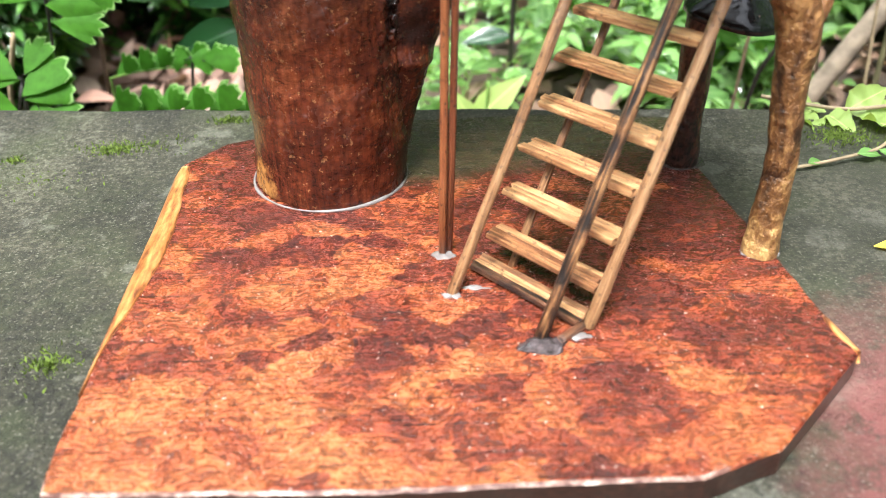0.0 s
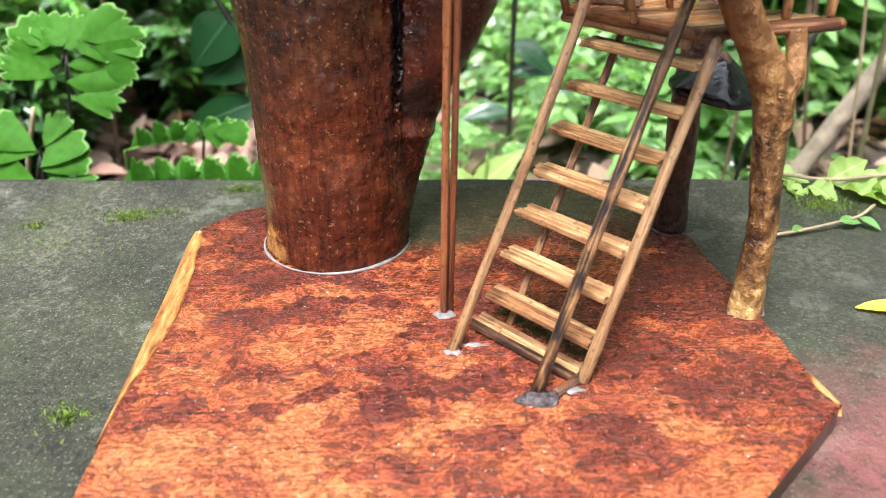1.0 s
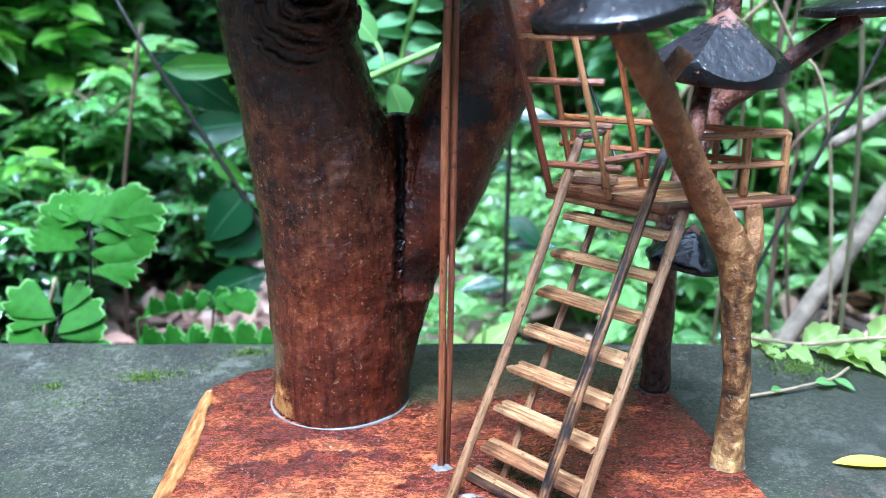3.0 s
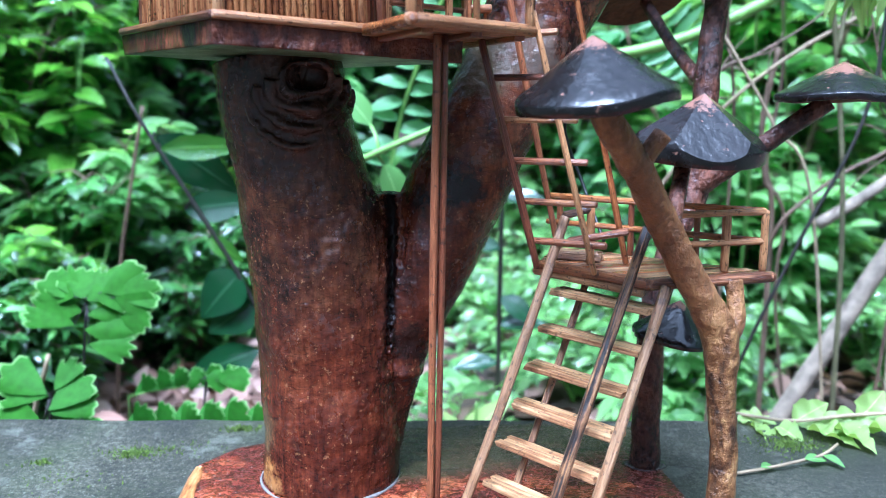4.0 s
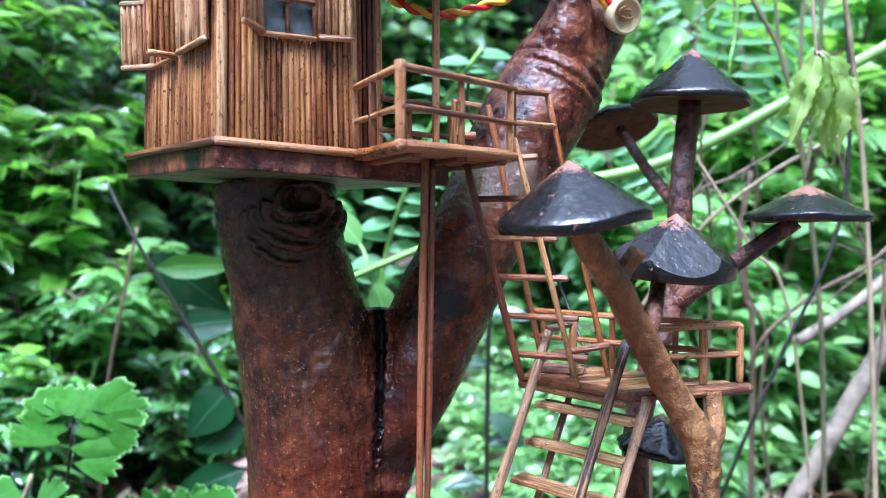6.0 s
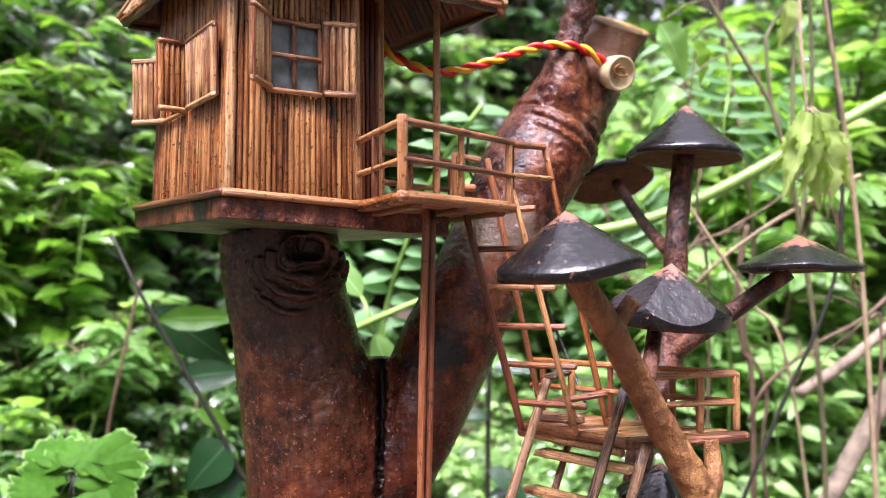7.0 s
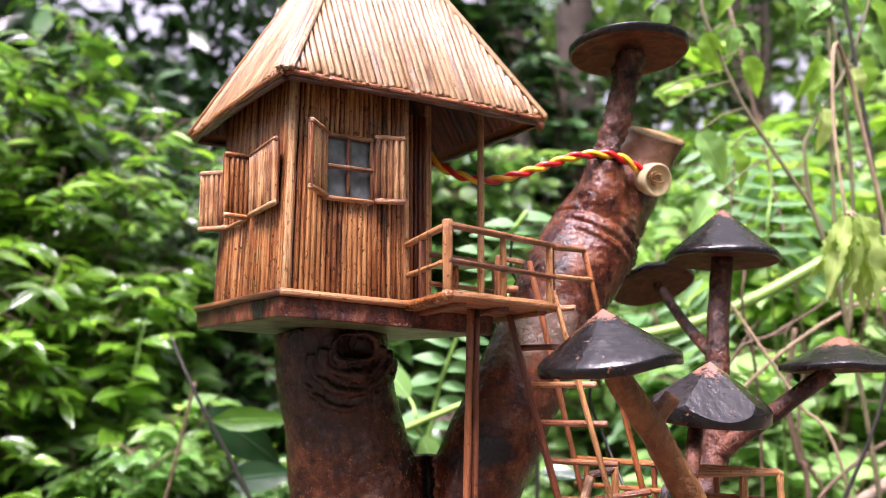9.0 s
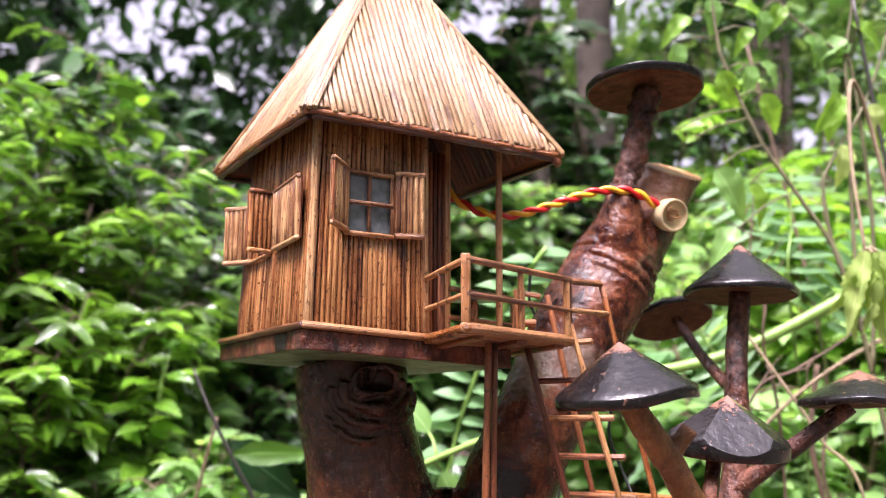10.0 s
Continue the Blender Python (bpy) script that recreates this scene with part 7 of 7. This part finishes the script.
    # Drooping wilted leaves on a hanging stem.
    big_plant("wilted_plant", (0.30, 0.53, -0.34), [(0.36, 0.56, -0.34), (0.335, 0.55, 0.15), (0.300, 0.53, 0.36), (0.276, 0.51, 0.420), (0.268, 0.505, 0.36), (0.270, 0.50, 0.288)],
              [((0.2720 + 0.005 * x, 0.500 + y, 0.289 + z), (x * 0.55 + 0.02, 0.1 * y, -1.0), (f, -1.0, 0.30), size) for x, y, z, f, size in
               ((-1.0, 0.002, -0.003, 0.7, 0.050), (-0.62, -0.004, 0.0, -0.5, 0.062), (-0.25, -0.009, -0.002, 0.5, 0.058), (0.05, -0.002, 0.001, -0.7, 0.070), (0.35, -0.010, -0.001, 0.3, 0.066), (0.70, -0.005, 0.0, -0.6, 0.060), (1.0, 0.001, -0.003, 0.8, 0.054), (-0.4, 0.008, -0.004, -0.9, 0.060), (0.5, 0.008, -0.004, 0.9, 0.062))],
              LEAF_PALE, STEM_PALE, "wilted plant with drooping toothed pale green leaves", 0.0022, WILTED)
    big_plant("nettle", (0.36, 0.66, -0.30), [(0.36, 0.66, -0.30), (0.345, 0.64, 0.05), (0.322, 0.63, 0.22), (0.3045, 0.62, 0.2845), (0.2955, 0.62, 0.3164), (0.268, 0.62, 0.3639), (0.2403, 0.62, 0.4127), (0.2148, 0.62, 0.4814), (0.2109, 0.62, 0.5001), (0.208, 0.62, 0.55), (0.215, 0.62, 0.62)],
              [
               ((0.1999, 0.61, 0.3814), (0.50, -0.12, -0.86), (-0.15, -1, 0.35), 0.0486), ((0.2116, 0.60, 0.327), (-0.70, -0.2, -0.70), (-0.2, -1, 0.6), 0.0380), ((0.2299, 0.62, 0.3694), (0.44, 0.0, -0.90), (0.5, -1, 0.2), 0.0372, LEAF_WEED), ((0.2119, 0.62, 0.4735), (0.33, 0.05, -0.94), (-0.5, -1, 0.3), 0.0380, LEAF_WEED),
               ((0.2367, 0.62, 0.4782), (-0.08, -0.1, -1.0), (0.2, -1, 0.3), 0.0304), ((0.2466, 0.62, 0.4807), (0.64, -0.1, -0.76), (0.3, -1, 0.4), 0.0274), ((0.2477, 0.62, 0.4518), (0.33, 0.1, -0.94), (-0.3, -1, 0.4), 0.0365, LEAF_WEED), ((0.2057, 0.62, 0.5412), (0.08, -0.1, -1.0), (0.1, -1, 0.4), 0.0342),
               ((0.2413, 0.62, 0.5132), (-0.62, -0.1, -0.78), (0, -1, 0.5), 0.0274, LEAF_WEED), ((0.2503, 0.62, 0.5292), (0.03, -0.1, -1.0), (0.2, -1, 0.3), 0.0304), ((0.2273, 0.62, 0.5352), (0.95, -0.1, -0.2), (0.1, -0.9, 0.6), 0.0304, LEAF_WEED), ((0.1870, 0.62, 0.5250), (-0.75, -0.1, -0.6), (0, -1, 0.5), 0.0350, LEAF_WEED),
               ((0.1760, 0.62, 0.5000), (-0.2, -0.1, -1.0), (0.3, -1, 0.4), 0.0334), ((0.1668, 0.61, 0.4166), (0.7, -0.1, -0.7), (0, -1, 0.5), 0.0137, LEAF_WEED), ((0.175, 0.61, 0.405), (0.8, -0.1, 0.5), (0, -1, 0.5), 0.0152, LEAF_WEED), ((0.3105, 0.61, 0.4449), (-0.56, -0.25, -0.80), (0.5, -1, 0.5), 0.0400, LEAF_WEED),
               ((0.3127, 0.62, 0.4422), (-0.42, 0.1, -0.90), (-0.4, -1, 0.3), 0.0342, LEAF_WEED), ((0.345, 0.62, 0.4499), (0.13, -0.1, -1.0), (0.4, -1, 0.4), 0.0418, LEAF_WEED), ((0.2854, 0.62, 0.5036), (0.66, -0.1, -0.75), (0.2, -1, 0.4), 0.0319), ((0.3112, 0.62, 0.4845), (0.68, -0.1, 0.73), (0, -1, 0.5), 0.0228),
               ((0.3027, 0.62, 0.4689), (0.35, -0.1, -0.94), (0.3, -1, 0.3), 0.0258), ((0.3338, 0.61, 0.4367), (0.06, -0.1, -1.0), (-0.3, -1, 0.3), 0.0304, LEAF_PALE), ((0.3069, 0.61, 0.401), (-0.07, -0.1, -1.0), (0.2, -1, 0.3), 0.0350, LEAF_PALE), ((0.327, 0.62, 0.515), (0.8, -0.1, -0.5), (0.1, -1, 0.5), 0.0342, LEAF_WEED),
               ((0.322, 0.62, 0.50), (-0.8, -0.1, -0.4), (0, -1, 0.6), 0.0319), ((0.2700, 0.62, 0.534), (-0.5, -0.1, -0.8), (0.2, -1, 0.5), 0.0304, LEAF_WEED), ((0.2950, 0.62, 0.505), (0.1, -0.1, -1.0), (0.2, -1, 0.4), 0.0274), ((0.2640, 0.62, 0.545), (0.6, -0.1, 0.6), (0, -1, 0.6), 0.0289),
               ((0.3563, 0.62, 0.4990), (0.5, -0.1, -0.85), (0.3, -1, 0.4), 0.0418, LEAF_WEED), ((0.3450, 0.62, 0.470), (0.7, -0.1, -0.6), (0.1, -1, 0.5), 0.0380), ((0.362, 0.62, 0.53), (-0.6, -0.1, 0.6), (0, -1, 0.6), 0.0342, LEAF_WEED)],
              LEAF_LIGHT, STEM_WEED, "tall forked weed with hanging toothed bright green leaves", 0.0024, WEED,
              forks=([(0.316, 0.63, 0.245), (0.3132, 0.62, 0.306), (0.3156, 0.62, 0.3907), (0.319, 0.62, 0.4318), (0.3199, 0.62, 0.4843), (0.3302, 0.62, 0.5378), (0.335, 0.62, 0.62)],
                     [(0.324, 0.63, 0.210), (0.3344, 0.63, 0.3306), (0.3301, 0.625, 0.4214), (0.3231, 0.62, 0.4816), (0.3159, 0.62, 0.4878), (0.2815, 0.62, 0.5176), (0.262, 0.62, 0.545)],
                     [(0.3045, 0.62, 0.2845), (0.2956, 0.62, 0.3188), (0.2919, 0.62, 0.3611), (0.2958, 0.62, 0.381), (0.3316, 0.62, 0.4393), (0.3563, 0.62, 0.5019), (0.37, 0.62, 0.56)]))
    # Feathery compound leaves behind the weeds.
    rnd = np.random.default_rng(207)
    for foot, root, tip, pairs, reach in (((0.40, 1.05, -0.25), (0.3020, 0.75, 0.290), (0.3129, 0.75, 0.415), 8, 0.042), ((0.42, 1.10, -0.25), (0.305, 0.77, 0.320), (0.240, 0.76, 0.408), 8, 0.036), ((0.50, 1.10, -0.25), (0.340, 0.78, 0.260), (0.395, 0.77, 0.345), 8, 0.040), ((0.38, 1.12, -0.25), (0.262, 0.80, 0.200), (0.215, 0.79, 0.268), 7, 0.038)):
        frond = thing("pinnate_leaf", (foot[0], foot[1], -0.22), "soft green feathery compound leaf on a slim stalk", "plant")
        a, b = np.array(root), np.array(tip)
        rows = spline([np.array(foot), (np.array(foot) + a) / 2 + np.array((0.01, 0, 0.02)), a, (a + b) / 2, b], 6)
        v, f = tube_data(rows, [0.0011] * len(rows), 6)
        part("stalk", mesh_of("stalk", v, f, (STEM_GREEN,)), frond)
        axis = (b - a) / np.linalg.norm(b - a)
        across = np.cross(axis, (0, -1, 0))
        for i in range(pairs):
            t = (i + 0.5) / pairs
            for side in (-1, 1):
                way = across * side + axis * 0.30 + np.array((0, -0.15, -0.10))
                part("leaflet", scatter("leaflet", LEAFLET, [leaf_at(a + (b - a) * t, way, (rnd.normal(0, 0.2), -1, 0.6 + rnd.normal(0, 0.2)), reach * (1.1 - 0.55 * abs(t - 0.35)) * rnd.uniform(0.9, 1.08))], LEAF_SOFT), frond)
    big_plant("ledge_weed", (0.04, 0.70, -0.34), [(0.04, 0.70, -0.34), (0.04, 0.70, -0.16), (0.042, 0.695, -0.10)],
              [((0.030, 0.70, -0.140), (0.62, -0.2, 0.75), (-0.2, -1, 0.55), 0.060), ((0.035, 0.70, -0.15), (-0.4, -0.2, 0.8), (0.2, -1, 0.3), 0.045), ((0.045, 0.69, -0.15), (0.8, -0.2, 0.4), (0, -0.8, 0.7), 0.045)],
              LEAF_PALE, STEM_GREEN, "pale upright leaf behind the ledge", 0.002, OVAL)
    big_plant("weed_stalk", (0.065, 0.78, -0.34), [(0.065, 0.78, -0.34), (0.07, 0.78, 0.0), (0.075, 0.78, 0.12), (0.09, 0.78, 0.22)],
              [((0.068, 0.78, -0.05), (0.9, -0.2, 0.2), (0, -0.6, 1), 0.053), ((0.068, 0.78, -0.09), (-0.9, -0.2, 0.1), (0, -0.6, 1), 0.046), ((0.070, 0.78, -0.02), (0.7, -0.3, -0.4), (0, -0.8, 0.8), 0.050), ((0.072, 0.78, 0.03), (-0.8, -0.2, 0.2), (0, -0.7, 0.9), 0.043), ((0.075, 0.78, 0.08), (0.8, -0.3, 0.1), (0, -0.8, 0.9), 0.043)],
              LEAF_BLUE, STEM_DARK, "dark green weed with long leaves", 0.003, OVAL)


def build_undergrowth():
    rnd = random.Random(77)
    # Dry leaf litter on the soil.
    g = np.random.default_rng(4)
    mats = []
    for _ in range(6500):
        x, y = g.normal(0, 1.3), 0.5 + abs(g.normal(0, 1.7))
        z = -0.22 + noise.noise(Vector((x * 1.3, (y - 1.0) * 1.3, 0))) * 0.035 + 0.03 * max(0, y - 1.0) + g.uniform(0.002, 0.03)
        mats.append(leaf_at((x, y, z), (g.normal(), g.normal(), g.normal(0, 0.25)), (g.normal(0, 0.5), g.normal(0, 0.5), 1), g.uniform(0.026, 0.065)))
    tagged(part("leaf_litter", scatter("leaf_litter", OVAL, mats, LEAF_BROWN)), "pinkish brown dry leaves on the soil", "leaf litter", kind="stuff")
    heap = []
    for _ in range(1100):
        x, y = g.uniform(-0.50, -0.06), g.uniform(0.80, 1.45)
        z = -0.215 + noise.noise(Vector((x * 1.3, (y - 1.0) * 1.3, 0))) * 0.035 + abs(g.normal(0, 0.030))
        heap.append(leaf_at((x, y, z), (g.normal(), g.normal(), g.normal(0, 0.35)), (g.normal(0, 0.5), g.normal(0, 0.5) - 0.3, 1), g.uniform(0.022, 0.060)))
    tagged(part("leaf_litter", scatter("leaf_litter", OVAL, heap, LEAF_DRY)), "heap of pinkish pale dry leaves below the ledge", "leaf litter", kind="stuff")
    # Ground cover of small round leaves.
    for k in range(70):
        y = 0.82 + 2.2 * (k / 70) ** 1.2
        x = rnd.uniform(-0.25, 0.75) * (0.7 + 0.5 * y) if k % 4 else rnd.uniform(-0.8, 0.2) * (0.7 + 0.5 * y)
        if -0.42 < x / y < -0.08 and y < 1.5:
            x += 0.5
        light = rnd.random() < 0.58
        shrub("ground_plant", (x, y, -0.235 + 0.02 * (y - 1)), rnd.uniform(0.12, 0.24), rnd.uniform(0.12, 0.2), 5, 6, 9, rnd.uniform(0.020, 0.034), OVAL, LEAF_LIGHT if light else LEAF_MID, STEM_GREEN, 100 + k,
              "low fresh green leafy ground plant" if light else "low mid-green leafy ground plant", "plant", 0.002, 0.25)
    # Dense shrubs on one side, with narrow leaves.
    # The rear ones take the leaf colour with shade painted in.
    for k, (x, y, h, s, size, mat, shape) in enumerate(((-0.64, 1.05, 0.55, 0.28, 0.040, LEAF_GLOSSY, LANCE), (-0.50, 0.95, 0.04, 0.20, 0.030, LEAF_DARK, LANCE), (-0.47, 0.86, 0.06, 0.12, 0.028, LEAF_DARK, LANCE), (-0.66, 1.20, 0.72, 0.32, 0.050, LEAF_GLOSSY, LANCE), (-0.66, 1.48, 0.78, 0.30, 0.050, LEAF_LIGHT, OVAL),
                                                        (-0.84, 1.10, 1.0, 0.30, 0.046, LEAF_GLOSSY, LANCE), (-0.85, 1.35, 0.92, 0.42, 0.052, LEAF_GLOSSY, OVAL), (-0.52, 1.75, 0.75, 0.34, 0.050, LEAF_DARK, LANCE), (-1.05, 1.75, 0.95, 0.52, 0.050, LEAF_SHADE, LANCE),
                                                        (-0.62, 1.95, 0.85, 0.46, 0.060, LEAF_SHADE, LANCE), (-1.5, 2.1, 1.35, 0.55, 0.055, LEAF_GLOSSY, LANCE), (-0.30, 2.1, 1.0, 0.45, 0.070, LEAF_DARK, OVAL), (-0.60, 1.12, 0.16, 0.28, 0.030, LEAF_DARK, OVAL), (-0.325, 1.12, 0.09, 0.15, 0.030, LEAF_DARK, LANCE), (-0.36, 1.30, 0.16, 0.18, 0.034, LEAF_GLOSSY, LANCE),
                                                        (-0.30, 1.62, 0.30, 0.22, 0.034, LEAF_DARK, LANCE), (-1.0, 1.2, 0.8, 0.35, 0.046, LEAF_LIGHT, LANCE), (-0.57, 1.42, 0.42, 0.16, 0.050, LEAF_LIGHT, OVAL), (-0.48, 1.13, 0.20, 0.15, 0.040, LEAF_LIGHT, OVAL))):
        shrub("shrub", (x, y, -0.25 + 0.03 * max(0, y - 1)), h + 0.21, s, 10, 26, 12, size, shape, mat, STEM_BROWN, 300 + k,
              "dense bush with narrow dark green leaves" if mat in (LEAF_DARK, LEAF_SHADE) else "bright leafy bush behind the ledge" if mat is LEAF_LIGHT else "leafy bush with glossy green leaves behind the ledge", "shrub", 0.005, 0.12)
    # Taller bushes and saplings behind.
    # The deepest of these wear the leaf tone darkened to stand for shade.
    for k, (x, y, h, s, size, mat, shape) in enumerate(((0.15, 2.4, 0.9, 0.5, 0.10, LEAF_MID, OVAL), (0.75, 2.2, 0.9, 0.5, 0.08, LEAF_LIGHT, OVAL), (1.3, 2.3, 1.2, 0.6, 0.08, LEAF_LIGHT, OVAL), (0.45, 2.9, 1.9, 0.6, 0.11, LEAF_SHADE, OVAL), (-0.15, 3.0, 2.0, 0.7, 0.14, LEAF_SHADE, BROAD),
                                                        (1.05, 3.1, 2.3, 0.7, 0.09, LEAF_DARK, OVAL), (1.9, 3.0, 2.3, 0.8, 0.10, LEAF_MID, OVAL), (-1.2, 2.9, 1.15, 0.8, 0.12, LEAF_SHADE, BROAD), (-2.1, 2.8, 1.1, 0.8, 0.10, LEAF_MID, OVAL), (0.62, 1.5, 0.55, 0.35, 0.055, LEAF_LIGHT, OVAL),
                                                        (0.95, 1.35, 0.8, 0.35, 0.06, LEAF_LIGHT, OVAL), (0.30, 1.7, 0.5, 0.35, 0.07, LEAF_LIGHT, OVAL), (0.60, 1.9, 1.0, 0.35, 0.06, LEAF_LIGHT, OVAL), (0.45, 1.15, 0.16, 0.22, 0.05, LEAF_LIGHT, OVAL), (0.58, 1.32, 0.85, 0.26, 0.075, LEAF_WEED, OVAL), (0.50, 1.22, 0.40, 0.26, 0.060, LEAF_LIGHT, OVAL), (0.78, 1.62, 0.72, 0.34, 0.070, LEAF_SOFT, OVAL), (0.40, 1.40, 0.42, 0.24, 0.060, LEAF_SOFT, OVAL))):
        shrub("bush", (x, y, -0.25 + 0.03 * max(0, y - 1)), h + 0.21, s, 8, 22, 10, size * 0.80, shape, mat, STEM_BROWN, 500 + k, "fresh light green leafy forest bush" if mat in (LEAF_LIGHT, LEAF_WEED, LEAF_SOFT) else "leafy forest bush in mid and dark green", "shrub", 0.008, 0.15)

def build_woods():
    """Tree trunks and a ring of far foliage with gaps to the sky; the unseen rear blocks light."""
    rnd = random.Random(9)
    for k, (x, y, r, lean) in enumerate(((0.44, 3.3, 0.085, 0.02), (0.30, 4.2, 0.06, -0.05), (1.5, 4.5, 0.12, 0.1), (2.6, 4.2, 0.12, 0.0), (-0.35, 5.2, 0.11, 0.0))):
        tree = thing("forest_tree", (x, y, -0.3), "slim brown forest tree with a leafy crown", "tree")
        rows = spline([(x, y, -0.5, r * 1.4), (x + lean * 0.4, y, 0.8, r), (x + lean, y, 2.4, r * 0.8), (x + lean * 1.8, y, 4.2, r * 0.45), (x + lean * 2, y, 5.4, r * 0.15)], 8)
        v, f = tube_data([q[:3] for q in rows], [q[3] for q in rows], 14, 0.08, 3.0)
        part("trunk", mesh_of("trunk", v, f, (TREE_BARK,)), tree)
        g = np.random.default_rng(700 + k)
        mats, limbs = [], []
        for j in range(11):
            a, z = g.random() * 6.283, g.uniform(2.6, 5.2)
            p0 = np.array((x + lean, y, z))
            d = np.array((math.cos(a), math.sin(a), g.uniform(0.1, 0.6)))
            p1 = p0 + d * g.uniform(0.7, 1.5)
            limbs.append(tube_data([p0, (p0 + p1) / 2 + np.array((0, 0, 0.08)), p1], [r * 0.3, r * 0.2, r * 0.06], 5))
            for _ in range(80):
                q = p0 + (p1 - p0) * g.uniform(0.3, 1.05) + g.normal(0, 0.22, 3)
                mats.append(leaf_at(q, g.normal(0, 1, 3), (g.normal(0, 0.6), g.normal(0, 0.6), 1), g.uniform(0.09, 0.17)))
        v, f = joined(limbs)
        part("limbs", mesh_of("limbs", v, f, (TREE_BARK,)), tree)
        tagged(part("crown", scatter("crown", SMALL, mats, LEAF_DARK if k % 2 else LEAF_MID), tree), kind="stuff")
    g = np.random.default_rng(91)
    mats, shade = [], []
    for k in range(520):
        a = g.uniform(-1.35, 1.35)
        d = g.uniform(5.5, 10.0)
        top = 2.6 + 1.5 * g.random() + 0.18 * d
        if -0.75 < a < -0.26:
            top = 0.62 * d
        elif 0.03 < a < 0.08:
            top = 0.40 * d
        elif a > 0.1:
            top += 1.2
        x, y = d * math.sin(a), d * math.cos(a)
        z = g.uniform(-0.3, top)
        size = g.uniform(0.35, 0.8)
        if -0.52 < a < -0.28 and 0.36 < z / d < 0.50 and g.random() < 0.72:
            z -= 0.16 * d
        for _ in range(115):
            q = np.array((x, y, z)) + g.normal(0, 1, 3) * size * np.array((0.5, 0.5, 0.4))
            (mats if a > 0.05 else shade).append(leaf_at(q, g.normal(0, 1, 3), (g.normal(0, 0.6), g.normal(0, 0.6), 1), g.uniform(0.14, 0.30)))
    # Unseen foliage behind the camera, added to keep out low light from the sky.
    rear = []
    for k in range(330):
        a = g.uniform(1.30, 4.98)
        d = g.uniform(3.2, 6.0)
        x, y = d * math.sin(a), d * math.cos(a)
        z = g.uniform(-0.3, 4.2)
        for _ in range(55):
            q = np.array((x, y, z)) + g.normal(0, 1, 3) * np.array((0.40, 0.40, 0.32))
            rear.append(leaf_at(q, g.normal(0, 1, 3), (g.normal(0, 0.6), g.normal(0, 0.6), 1), g.uniform(0.16, 0.32)))
    tagged(part("far_woods", scatter("far_woods", leaf_shape(0.5, 2, 0.15, 0.2), rear, LEAF_DARK)), "unseen dark green woods behind the viewpoint, added to block low skylight", "woods", kind="stuff")
    # Shaded and sunlit far woods are told apart by painted leaf colour.
    tagged(part("far_woods", scatter("far_woods", leaf_shape(0.5, 2, 0.15, 0.2), shade, LEAF_SHADE)), "green woods behind the bushes with shade painted into the leaf colour", "woods", kind="stuff")
    tagged(part("far_woods", scatter("far_woods", leaf_shape(0.5, 2, 0.15, 0.2), mats, LEAF_MID)), "dense green far woods with sunlight painted as a lighter leaf colour", "woods", kind="stuff")


build_ground()
build_ledge()
build_board()
build_trunk()
build_porch()
build_deck()
build_mushrooms()
build_wire()
build_stairs()
build_ladder()
build_ledge_litter()
build_maidenhair()
build_fern_fronds()
build_near_plants()
build_undergrowth()
build_woods()
build_house()
